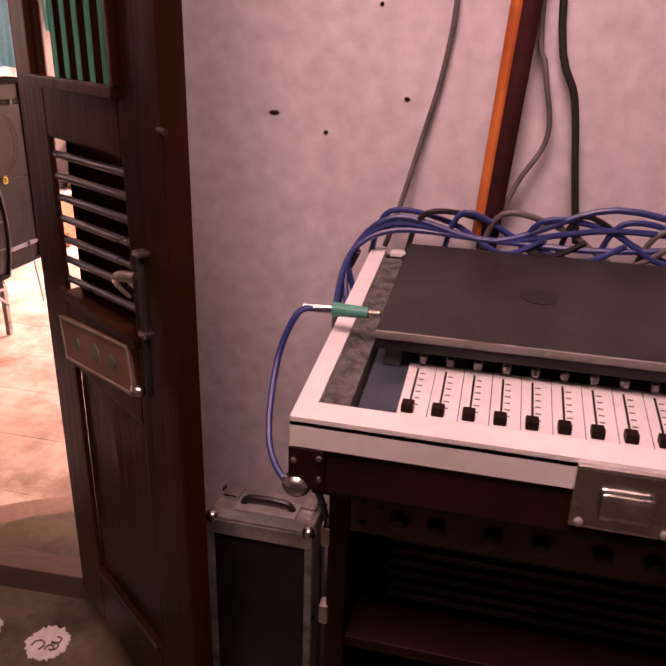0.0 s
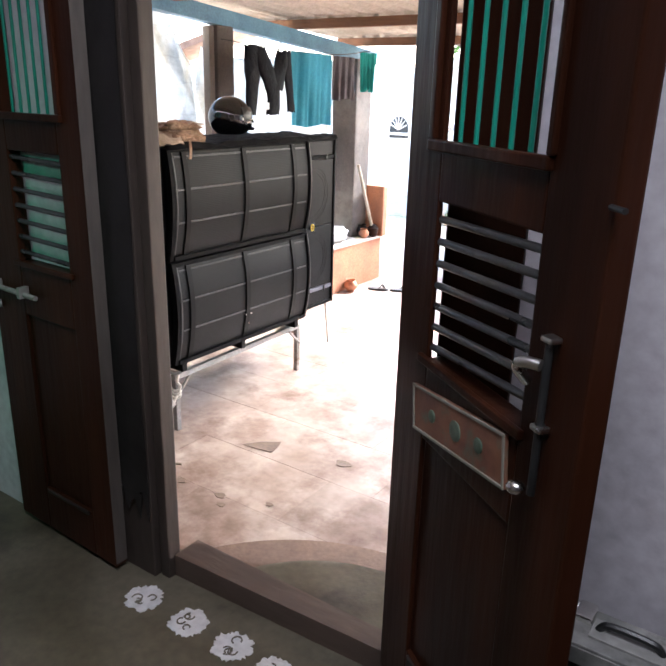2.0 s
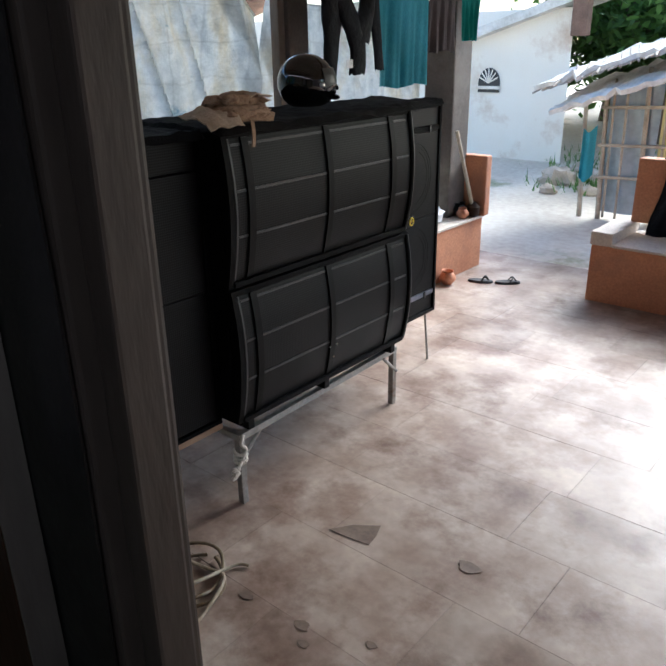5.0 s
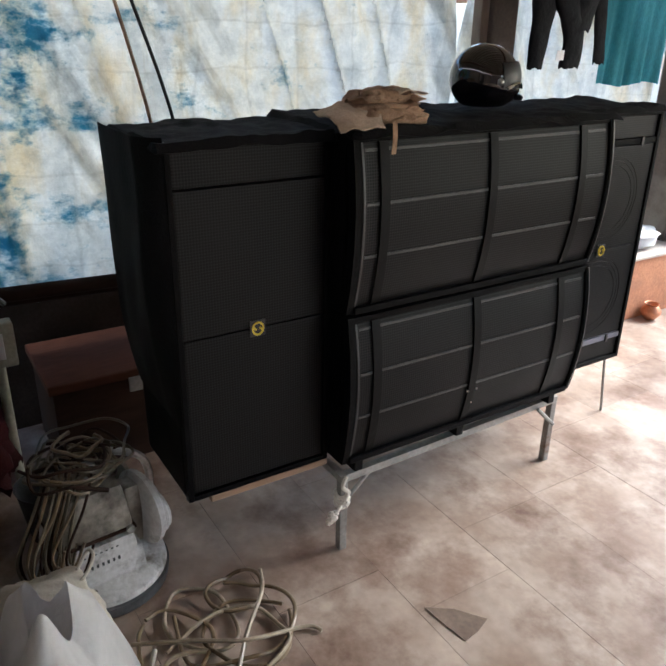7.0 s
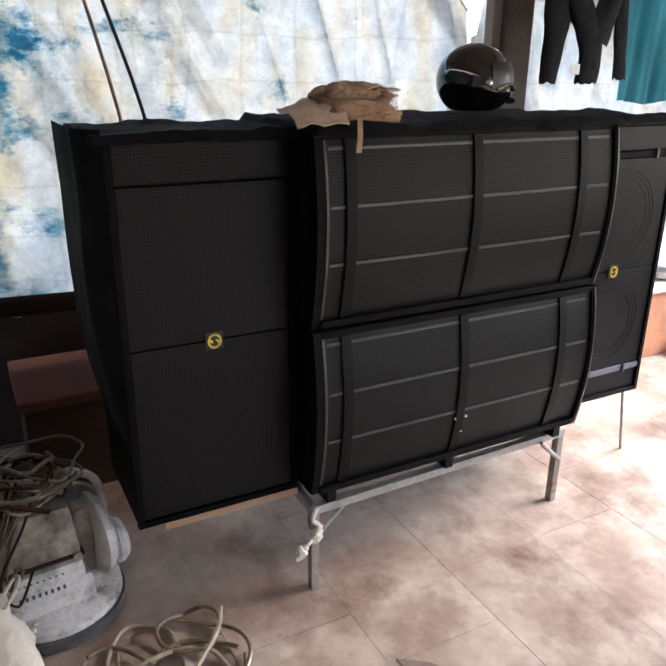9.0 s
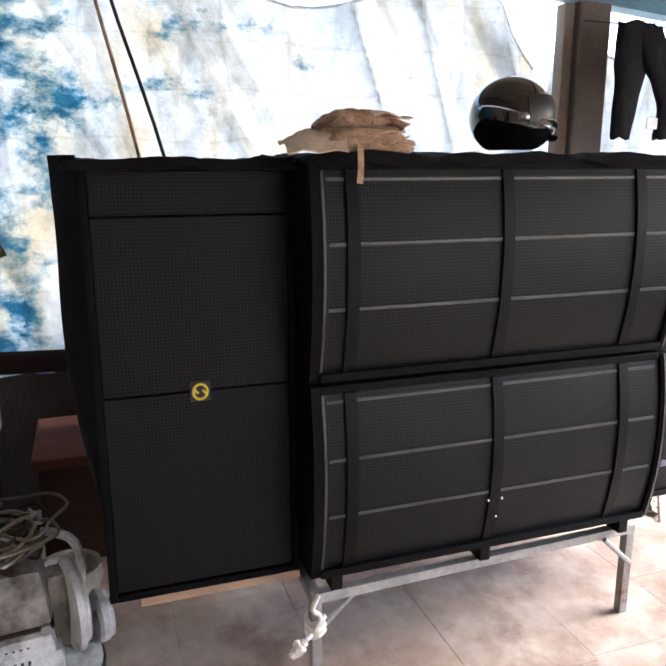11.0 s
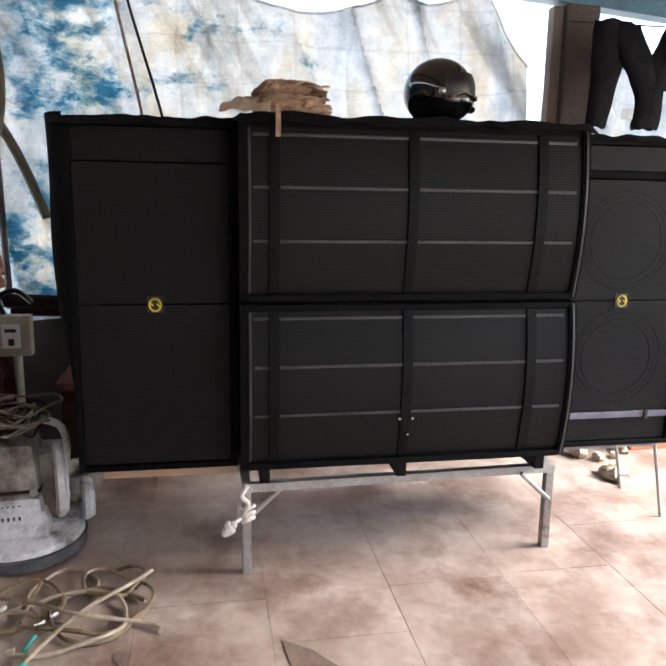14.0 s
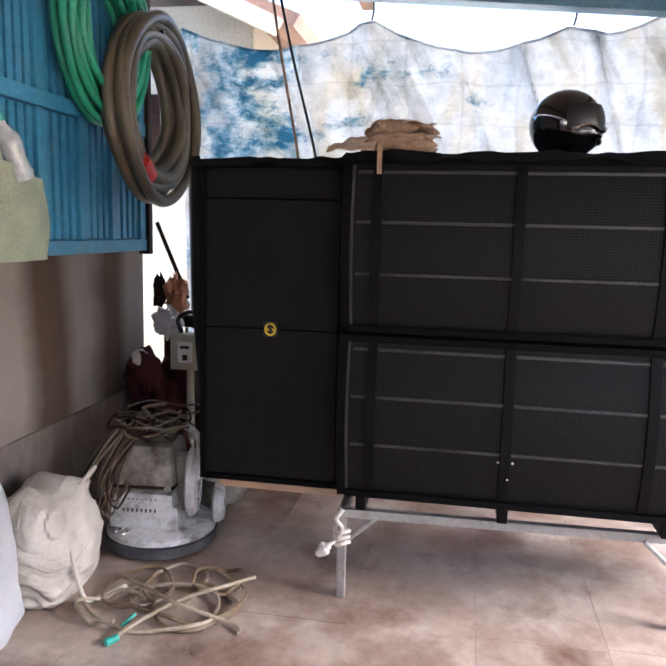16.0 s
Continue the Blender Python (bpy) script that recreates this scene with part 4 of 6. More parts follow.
def drape_side(u, v):
    z = 1.60 - 0.92 * v
    out = 1.960 + 0.012 * v + 0.27 * max(0, v - 0.6) ** 2 + 0.010 * noise.noise(Vector((u * 4, z * 3, 2)))
    if u < 0.2:
        k = math.sin(u / 0.2 * math.pi / 2)
        return (-3.128 - 0.075 * k * k, 2.022 + (out - 2.022) * k, z)
    return (-3.203 - 0.33 * (u - 0.2) / 0.8, out, z)


tagged(solid("side_drape", sheet(drape_side, 25, 30, 0.004), M_CLOTH, True), "black cloth hanging down the side of a tall loudspeaker", "cover", "cloth covers")

# small stand of the far tall loudspeaker
st2 = thing("speaker_stand", (-3.35, 4.06, 0), "low thin steel stand under a tall loudspeaker", "stand")
for x in (-3.55, -3.24):
    part("leg", rod((x - 0.02, 4.40, 0), (x, 4.32, 0.35), 0.007), M_STEEL, st2)
    part("rail", box(x - 0.012, x + 0.012, 3.79, 4.33, 0.34, 0.363, 0.003), M_STEEL, st2)

# ---- helmet ----
hm = thing("motorcycle_helmet", (-3.25, 3.305, 1.61), "glossy black full-face motorcycle helmet on the loudspeakers", "helmet")
hc = Vector((-3.25, 3.305, 1.722))
b = bmesh.new()
bmesh.ops.create_uvsphere(b, u_segments=36, v_segments=24, radius=1)
for v in b.verts:
    c = v.co
    r = Vector((c.x * 0.106, c.y * 0.128, c.z * 0.119))
    if c.z < -0.1:
        r.x *= 1 - 0.10 * (-c.z - 0.1)
    if c.y > 0.2 and c.z < 0.0:
        r.y += 0.022 * min(1, -c.z * 2.5) * (c.y - 0.2)
    if r.z < -0.100:
        r.z = -0.100
    v.co = r
turn_h = pose(0, 0, 0, 0, 0, -38)
bmesh.ops.transform(b, matrix=Matrix.Translation(hc) @ turn_h, verts=b.verts)
part("shell", b, M_HELMET, hm, "", True)


def visor_fn(u, v):
    a, e = radians(28 + 124 * u), radians(-14 + 42 * v)
    return Matrix.Translation(hc) @ turn_h @ Vector((0.111 * math.cos(a) * math.cos(e), 0.136 * math.sin(a) * math.cos(e), 0.126 * math.sin(e)))


part("visor", sheet(visor_fn, 20, 8, 0.003), M_BLACK, hm, "smoked visor", True)
for a in (24, 156):
    p = Matrix.Translation(hc) @ turn_h @ Vector((0.107 * math.cos(radians(a)), 0.129 * math.sin(radians(a)), -0.008))
    part("visor_pivot", ball(p, (0.013, 0.013, 0.013), 12), M_CHROME, hm, "silver visor pivot", True)
# chrome strips added to stand for the silver highlights on the visor
for a0, a1 in ((36, 84), (98, 146)):
    line = []
    for k in range(9):
        a = radians(a0 + (a1 - a0) * k / 8)
        line.append(Matrix.Translation(hc) @ turn_h @ Vector((0.1125 * math.cos(a), 0.138 * math.sin(a), -0.030 + 0.016 * math.sin(math.pi * k / 8))))
    part("visor_glint", tube(line, 0.006, 8, None, 2), M_CHROME, hm, "chrome strip for the silver highlight under the visor", True)
part("chin_vent", ball(Matrix.Translation(hc) @ turn_h @ Vector((0.0, 0.128, -0.065)), (0.030, 0.010, 0.012), 12), M_BLACK, hm, "", True)
part("crest", sheet(lambda u, v: Matrix.Translation(hc) @ turn_h @ Vector((0.035 * (u - 0.5) * (1 - 0.5 * v), 0.05 - 0.13 * v, 0.121 - 0.045 * (v - 0.45) ** 2 * 4 - 0.004 * (2 * u - 1) ** 2)), 6, 14, 0.006), M_HELMET, hm, "low crest on the crown", True)

# ---- folded jute cloth ----
jc = thing("jute_cloth_bundle", (-3.06, 2.72, 1.61), "crumpled brown jute cloth bundle hanging over the edge", "cloth")


def roll_fn(cx, cy, cz, rx, rz, y0, y1, seed):
    def fn(u, v):
        a = 2 * math.pi * u
        e = math.sqrt(max(0.0, 1 - (2 * v - 1) ** 6)) * 0.85 + 0.15
        k = 1 + 0.30 * noise.noise(Vector((math.cos(a) * 1.7 + seed, math.sin(a) * 1.7, v * 5))) + 0.14 * abs(noise.noise(Vector((math.cos(a) * 4 + seed, math.sin(a) * 4, v * 6)))) + 0.06 * math.sin(6 * a + 9 * v + seed)
        return (cx + rx * k * e * math.cos(a), y0 + (y1 - y0) * v + 0.008 * math.sin(2 * a + seed), max(1.604, cz + rz * k * e * math.sin(a)))
    return sheet(fn, 44, 30)


for k, (cx, cz, rx, rz, y0, y1) in enumerate(((-3.10, 1.636, 0.085, 0.034, 2.62, 2.84), (-3.05, 1.640, 0.040, 0.030, 2.66, 2.85), (-3.13, 1.676, 0.050, 0.030, 2.63, 2.80), (-3.08, 1.690, 0.038, 0.026, 2.655, 2.82), (-3.15, 1.640, 0.045, 0.032, 2.70, 2.86), (-3.04, 1.622, 0.030, 0.018, 2.72, 2.875))):
    part("fold", roll_fn(cx, 0, cz, rx, rz, y0, y1, k * 2.3), M_JUTE, jc, "", True)
def jute_sheet(u, v):
    """The loose half of the bundle: lies low on the cover, with a lifted corner, and laps over the front edge."""
    x, y = -3.20 + 0.215 * u, 2.545 + 0.16 * v - 0.030 * u
    crumple = 0.016 * noise.noise(Vector((x * 16, y * 16, 2))) + 0.010 * abs(noise.noise(Vector((x * 34, y * 30, 5))))
    z = 1.620 + 0.060 * math.sin(math.pi * min(1.0, 0.25 + 0.8 * u)) * (0.35 + 0.65 * v) + crumple
    return (x, y, max(1.611, z) if u < 0.86 else z - 0.10 * (u - 0.86))


part("flap", sheet(jute_sheet, 26, 22, 0.004), M_JUTEPALE, jc, "pale loose end of the cloth", True)
rk_ = random.Random(3)
for k in range(7):
    y, zc, xx = 2.845 + rk_.uniform(-0.015, 0.03), 1.628 + 0.011 * k, -3.14 + rk_.uniform(0, 0.06)
    part("crease", sheet(lambda u, v: (xx + 0.075 * (u - 0.5) * 2, y - 0.11 * (1 - v) + 0.014 * math.sin(7 * u + k), zc + 0.010 * math.sin(5 * u + 1.7 * k) + 0.008 * math.sin(6 * v + k)), 14, 8, 0.004), M_JUTE if k % 2 else M_JUTEPALE, jc, "crumpled cloth edge", True)
part("strap", sheet(lambda u, v: (-2.972 + 0.006 * math.sin(3 * v), 2.690 + 0.016 * u, 1.625 - 0.095 * v), 3, 8, 0.003), M_JUTE, jc, "hanging strip of cloth", True)

# ---- tarpaulin behind ----
def tarp_fn(y0, y1, zt, zb, x, seed):
    def fn(u, v):
        y = y0 + (y1 - y0) * u
        top = zt(y)
        z = top + (zb - top) * v
        q = y + 0.35 * (z - 1.4)          # folds run down from the ties on a slant
        fold = 0.075 * noise.noise(Vector((q * 2.4 + seed, z * 0.5, 0))) + 0.036 * math.sin(11 * q + seed) * (0.5 + noise.noise(Vector((y * 1.2, z * 0.8, seed)))) + 0.030 * abs(noise.noise(Vector((q * 6, z * 1.2, seed)))) + 0.006 * noise.noise(Vector((y * 22, z * 18, seed))) + 0.055 * (1 - min(1.0, 3.2 * abs(noise.noise(Vector((q * 2.1 + 0.5 * y, z * 0.45, seed + 7)))))) ** 2
        return (x + fold, y, z)
    return fn


def sag(ties, y, depth):
    for (a, za), (b_, zb) in zip(ties, ties[1:]):
        if y <= b_:
            s = max(0, (y - a) / (b_ - a))
            return za + (zb - za) * s - depth * 4 * s * (1 - s) * min(1.0, b_ - a)
    return ties[-1][1]


def tarpaulin(y0, y1, ties, depth, zb, x, seed, label):
    th = thing("tarpaulin", (x, (y0 + y1) / 2, zb), label, "tarpaulin", "tarpaulins")
    top = lambda y: sag(ties, y, depth)
    fn = tarp_fn(y0, y1, top, zb, x, seed)
    part("sheet", sheet(fn, int((y1 - y0) * 60), 70, 0.002), M_TARP, th, "", True)
    part("hem", tube([Vector(fn(k / 40, 0)) + Vector((0.004, 0, 0.0)) for k in range(41)], 0.008, 6, None, 1), M_TARP, th, "rolled hem", True)
    for y, z in ties:
        if y0 < y < y1:
            p = Vector(fn((y - y0) / (y1 - y0), 0))
            part("tie", tube([p, p + Vector((0.01, 0.01, 0.06)), p + Vector((0.06, 0.0, 0.16))], 0.006, 6), M_ROPEDK, th, "short tie cord", True)


tarpaulin(1.42, 4.20, [(1.30, 2.46), (2.45, 2.43), (3.47, 2.39), (3.92, 2.44), (4.2, 2.05)], 0.15, 0.70, -4.50, 0.0, "weathered blue and white tarpaulin hung as a side curtain")
tarpaulin(4.36, 6.2, [(4.3, 2.20), (5.3, 2.16), (6.3, 2.2)], 0.05, 0.75, -4.58, 5.0, "weathered blue and white tarpaulin behind the washing")

# ---- veranda, house-wall side ----
structure("plinth", box(-4.25, DL - 0.02, WO + 0.012, WO + 0.026, -0.006, 0.485, 0.004), M_OUTWALL, "rough grey plaster plinth of the house wall", "plinth")
sh = thing("blue_shutter", (-3.55, 1.27, 1.2), "blue-painted slatted shutter on the house wall", "shutter", kind="structure")
W0 = WO + 0.013
for z0, z1 in ((1.21, 1.27), (1.80, 1.865), (2.42, 2.47)):
    part("rail", box(-4.20, -2.95, W0, W0 + 0.05, z0, z1, 0.005), M_BLUE, sh)
for x in (-4.17, -3.86, -3.57, -3.26, -2.98):
    part("stile", box(x - 0.028, x + 0.028, W0, W0 + 0.045, 1.27, 1.80, 0.004), M_BLUE, sh)
    part("stile", box(x - 0.028, x + 0.028, W0, W0 + 0.045, 1.865, 2.42, 0.004), M_BLUE, sh)
for a, b_ in ((-4.14, -3.89), (-3.83, -3.60), (-3.54, -3.29), (-3.23, -3.01)):
    for z0, z1 in ((1.27, 1.80), (1.865, 2.42)):
        part("backing", box(a, b_, W0, W0 + 0.010, z0, z1), M_BLUE, sh)
        for k in range(4):
            x = a + (b_ - a) * (k + 0.5) / 4
            part("slat", box(x - 0.020, x + 0.016, W0 + 0.012, W0 + 0.030, z0 + 0.005, z1 - 0.005, 0.003), M_BLUE, sh)
tagged(solid("corner_board", box(-4.25, -4.205, W0, W0 + 0.06, 1.19, 2.5, 0.004), M_DARKWOOD), "dark wooden board at the wall's corner", "board")


def hose_coil(name, cx, y, cz, r0, r1, turns, tube_r, mat, label, seed, squash=1.0):
    rnd = random.Random(seed)
    th = thing(name, (cx, y, cz), label, "hose", "hose coils")
    for k in range(turns):
        r = r0 + (r1 - r0) * ((k * 0.618) % 1)
        ph, dy = rnd.uniform(0, 6.28), 0.012 + 0.12 * (k / turns)
        drop = 0.05 * (1 - r / r1)

        def wob(a, ph=ph, r=r):
            return (squash * abs(math.cos(a)) ** 2 + abs(math.sin(a)) ** 2) * (1 + 0.02 * math.sin(2 * a + ph)), 0.010 * math.sin(3 * a + ph)
        part("winding", ring((cx + rnd.uniform(-0.012, 0.012), y + dy, cz + drop + rnd.uniform(-0.012, 0.012)), r, tube_r, "y", 56, 10, None, wob), mat, th, "", True)
    return th


hose_coil("green_hose", -3.68, 1.30, 2.18, 0.22, 0.40, 13, 0.017, M_GREEN, "coil of green garden hose hung on the shutter", 2, 0.95)
bh = hose_coil("brown_hose", -3.95, 1.40, 1.90, 0.29, 0.43, 9, 0.029, M_BROWNHOSE, "thick olive-brown hose coil hung on the wall", 5, 0.97)
part("tail", tube([(-4.33, 1.46, 1.75), (-4.41, 1.54, 1.60), (-4.42, 1.62, 1.42), (-4.40, 1.70, 1.22)], 0.024), M_BROWNHOSE, bh, "", True)
part("tie", lathe([(0.03, -0.055), (0.062, -0.05), (0.062, 0.05), (0.03, 0.055)], (-3.76, 1.49, 1.60), 14, turn=pose(0, 0, 0, 0, 50, 0)), M_RED, bh, "red tape binding", True)
part("hook", rod((-3.93, 1.262, 2.24), (-3.93, 1.54, 2.25), 0.008), M_BLACK, bh, "dark iron hook")


def bag_fn(u, v):
    a = 2 * math.pi * u
    w = 0.15 + 0.05 * v - 0.06 * max(0, v - 0.75)
    return (-3.02 + w * math.cos(a) * (1 + 0.06 * math.sin(5 * a)), 1.345 + (0.03 + 0.028 * math.sin(math.pi * v)) * math.sin(a) + 0.008 * math.sin(7 * a + 4 * v), 1.54 - 0.34 * v + 0.03 * math.cos(a) * (1 - v))


bag = thing("cloth_bag", (-3.02, 1.34, 1.2), "pale green cloth bag hanging on the shutter", "bag")
part("body", sheet(bag_fn, 28, 12), M_BAG, bag, "", True)
for d in (-0.09, 0.09):
    part("handle", tube([(-3.02 + d, 1.36, 1.535), (-3.01 + d * 0.6, 1.33, 1.62), (-2.99, 1.315, 1.70)], 0.007), M_BAG, bag, "", True)
btl = thing("plastic_bottle", (-2.99, 1.36, 1.52), "dusty clear plastic bottle stuck in the cloth bag", "bottle")
part("body", lathe([(0.038, -0.10), (0.042, -0.08), (0.038, -0.02), (0.043, 0.03), (0.040, 0.06), (0.016, 0.10), (0.014, 0.115)], (-2.99, 1.365, 1.59), 18, turn=pose(0, 0, 0, 12, 16, 0)), M_CLEAR, btl, "", True)
part("cap", rod((-2.957, 1.343, 1.70), (-2.951, 1.340, 1.722), 0.017), M_PIPEGREEN, btl, "green screw cap")

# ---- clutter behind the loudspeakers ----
# parapet added to close off the ground behind the dark clutter
structure("wall_low", box(-4.75, -4.62, 1.35, 4.75, -0.1, 0.74, 0.01), M_PARAPET, "low dark parapet added below the tarpaulin", "wall")
chest = thing("wooden_chest", (-4.3, 2.1, 0), "dusty red-brown wooden chest in the dark corner", "chest")
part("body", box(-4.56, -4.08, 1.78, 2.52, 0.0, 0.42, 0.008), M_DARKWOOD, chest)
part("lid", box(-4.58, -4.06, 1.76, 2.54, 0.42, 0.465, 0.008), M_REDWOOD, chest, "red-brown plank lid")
part("hasp", box(-4.06, -4.05, 2.1, 2.16, 0.36, 0.43, 0.003), M_STEEL, chest)
for y0, y1, z, x in ((1.36, 2.7, 0.80, -4.30), (1.5, 2.9, 0.735, -4.42)):
    tagged(solid("timber_pole", rod((x, y0, z + 0.03), (x - 0.06, y1, z - 0.03), 0.035, 0.03, 14), M_DARKWOOD, True), "dark weathered timber pole resting across the clutter", "pole", "timber poles")
for (x, y) in ((-4.3, 1.40), (-4.36, 2.62)):
    tagged(solid("trestle_post", box(x - 0.03, x + 0.03, y - 0.03, y + 0.03, 0.0, 0.77, 0.006), M_DARKWOOD), "dark wooden trestle post under the poles", "post", "trestle posts")
pile = thing("cloth_heap", (-4.1, 1.42, 0), "heap of dark maroon cloth against the wall", "cloth heap")
part("mound", ball((-4.12, 1.44, 0.28), (0.20, 0.17, 0.30), 28, None, 0.5, None, 9), M_MAROON, pile, "", True)
part("lump", ball((-3.95, 1.40, 0.585), (0.10, 0.09, 0.13), 22, None, 0.4, None, 9), M_MAROON, pile, "", True)
part("lump", ball((-3.93, 1.39, 0.66), (0.05, 0.05, 0.06), 16, None, 0.3, None, 9), M_SACK, pile, "grey plastic wrapped end", True)
mt = thing("meter_box", (-4.05, 1.585, 0.5), "beige electric meter box with a white panel", "meter box")
part("case", box(-4.12, -4.05, 1.50, 1.67, 0.60, 0.79, 0.010), M_METER, mt)
pn = part("panel", box(-4.05, -4.043, 1.545, 1.625, 0.64, 0.75, 0.003), M_WHITEPANEL, mt, "white switch panel")
part("switch", box(-4.043, -4.032, 1.575, 1.60, 0.655, 0.685, 0.003), M_BLACK, pn)
part("readout", box(-4.043, -4.039, 1.56, 1.61, 0.715, 0.73, 0.001), M_BLACK, pn)
part("stem", rod((-4.085, 1.60, 0.0), (-4.085, 1.60, 0.60), 0.02), M_METER, mt, "", True)
part("lead", tube([(-4.09, 1.55, 0.79), (-4.12, 1.52, 0.86), (-4.10, 1.60, 0.90), (-4.14, 1.66, 0.84)], 0.012), M_BLACK, mt, "black cable", True)
tagged(solid("plastic_bag", ball((-4.16, 1.44, 0.83), (0.06, 0.075, 0.075), 20, None, 0.5, None, 10), M_WHITESACK, True), "white plastic bag wedged on the heap", "bag")
tagged(solid("wrapped_parcel", ball((-4.24, 1.46, 0.97), (0.06, 0.055, 0.10), 20, None, 0.7, None, 11), M_COPPER, True), "orange-brown wrapped parcel on the poles", "parcel")
tagged(solid("dry_coconut_husk", ball((-4.2, 1.38, 0.99), (0.035, 0.03, 0.09), 16, None, 0.6, None, 10), M_DARKWOOD, True), "dark dry husk standing on the poles", "husk")
tagged(solid("grey_bucket", lathe([(0.09, 0), (0.12, 0.22), (0.128, 0.23), (0.12, 0.225), (0.085, 0.02)], (-3.72, 1.66, 0.0), 24), M_RUBBER, True), "dark dusty bucket among the clutter", "bucket")
tagged(solid("white_pot", lathe([(0.05, 0), (0.10, 0.03), (0.12, 0.09), (0.11, 0.13), (0.115, 0.14), (0.10, 0.135), (0.05, 0.02)], (-3.82, 1.88, 0.0), 24), M_MACHINE, True), "dusty enamel pot on the floor", "pot")
tagged(solid("timber_pole", rod((-4.40, 1.50, 0.77), (-4.42, 1.47, 2.05), 0.017), M_GREYCABLE, True), "thin grey upright pole in the corner", "pole")
tagged(solid("stick", rod((-4.30, 1.50, 0.95), (-4.22, 1.36, 1.36), 0.011), M_DARKWOOD, True), "dark stick leaning in the corner", "stick")

# ropes from the roof
for nm, a, b_, c, m_ in (("cord", (-3.95, 2.02, 2.66), (-3.92, 2.10, 2.2), (-3.85, 2.24, 1.50), M_JUTE), ("cord", (-3.94, 2.04, 2.66), (-3.92, 2.16, 2.15), (-3.85, 2.33, 1.50), M_BLACK)):
    bm = tube([a, b_, c, (-3.8, c[1] + 0.02, 0.9)], 0.0065)
    tagged(solid(nm, bm, m_, True), "thin cord hanging from the roof behind the loudspeakers", "cord", "hanging cords")

# ---- floor polisher ----
fp = thing("floor_polisher", (-3.35, 1.76, 0), "dusty grey floor polishing machine with a round skirt", "floor polisher")
C = (-3.36, 1.755)
part("brush", lathe([(0.19, 0.0), (0.232, 0.012), (0.238, 0.055), (0.20, 0.06)], (*C, 0), 48), M_RUBBER, fp, "dusty rubber skirt", True)
deck = part("deck", lathe([(0.205, 0.058), (0.230, 0.062), (0.228, 0.082), (0.205, 0.098), (0.10, 0.118)], (*C, 0), 48), M_DUSTWHITE, fp, "dusty white round deck", True)
for dx, dy in ((0.155, -0.11), (0.17, -0.07), (0.185, -0.12), (0.20, -0.08)):
    part("bolt", ball((C[0] + dx, C[1] + dy, 0.098), (0.013, 0.013, 0.010), 10), M_CHROME, deck, "", True)
mb = pose(C[0], C[1] - 0.02, 0, 0, 0, 6)


def tapered(x0, x1, y0, y1, z0, z1, bevel, k):
    """A rounded block that narrows to k of its width at the top."""
    b = box(x0, x1, y0, y1, z0, z1, bevel)
    for v in b.verts:
        f = 1 + (k - 1) * (v.co.z - z0) / (z1 - z0)
        v.co.x, v.co.y = v.co.x * f, v.co.y * f
    bmesh.ops.transform(b, matrix=mb, verts=b.verts)
    return b


body = part("motor_housing", tapered(-0.155, 0.155, -0.165, 0.125, 0.10, 0.255, 0.03, 0.88), M_DUSTWHITE, fp, "dusty pale motor housing", True)
for k in range(8):
    part("cooling_slot", box(0.138, 0.146, -0.10 + 0.019 * k, -0.091 + 0.019 * k, 0.165, 0.19, 0.002, None, mb), M_RUBBER, body)
    part("cooling_slot", box(0.132, 0.140, -0.10 + 0.019 * k, -0.091 + 0.019 * k, 0.215, 0.23, 0.002, None, mb), M_RUBBER, body)
part("gear_box", tapered(0.02, 0.15, 0.05, 0.135, 0.10, 0.20, 0.012, 0.95), M_DUSTWHITE, body, "", True)
up = part("upper_housing", tapered(-0.138, 0.138, -0.15, 0.115, 0.256, 0.45, 0.035, 0.80), M_MACHINE, fp, "stained brown-grey motor cover", True)
part("band", box(-0.134, 0.139, -0.150, 0.114, 0.272, 0.284, 0.004, None, mb), M_DARKWOOD, up, "dark band")
part("clasp", rod(mb @ Vector((0.135, 0.09, 0.278)), mb @ Vector((0.150, 0.09, 0.278)), 0.014), M_STEEL, up)
part("bracket", box(0.0, 0.08, 0.105, 0.165, 0.16, 0.40, 0.012, None, mb), M_MACHINE, fp)
for (x, y, z, R) in ((-3.325, 1.910, 0.285, 0.142), (-3.43, 1.985, 0.16, 0.085)):
    tm = pose(0, 0, 0, 90, 0, 14)
    w = part("wheel", lathe([(0.03, -0.014), (R * 0.86, -0.020), (R * 0.98, -0.010), (R, 0.010), (R * 0.86, 0.020), (0.03, 0.014)], (x, y, z), 36, turn=tm), M_DUSTWHITE, fp, "dusty pale ribbed wheel", True)
    for f in (0.45, 0.64, 0.82):
        r = R * f
        part("rib", lathe([(r - 0.008, -0.008), (r - 0.003, -0.027), (r + 0.003, -0.027), (r + 0.008, -0.008)], (x, y, z), 36, turn=tm), M_DUSTWHITE, w, "", True)
    part("hub", rod((x - 0.008, y + 0.034, z), (x + 0.008, y - 0.034, z), 0.018), M_STEEL, w)
part("fork", tube([(-3.315, 1.93, 0.30), (-3.315, 1.945, 0.42), (-3.34, 1.92, 0.49), (-3.40, 1.84, 0.50)], 0.014), M_DUSTWHITE, fp, "pale wheel fork", True)
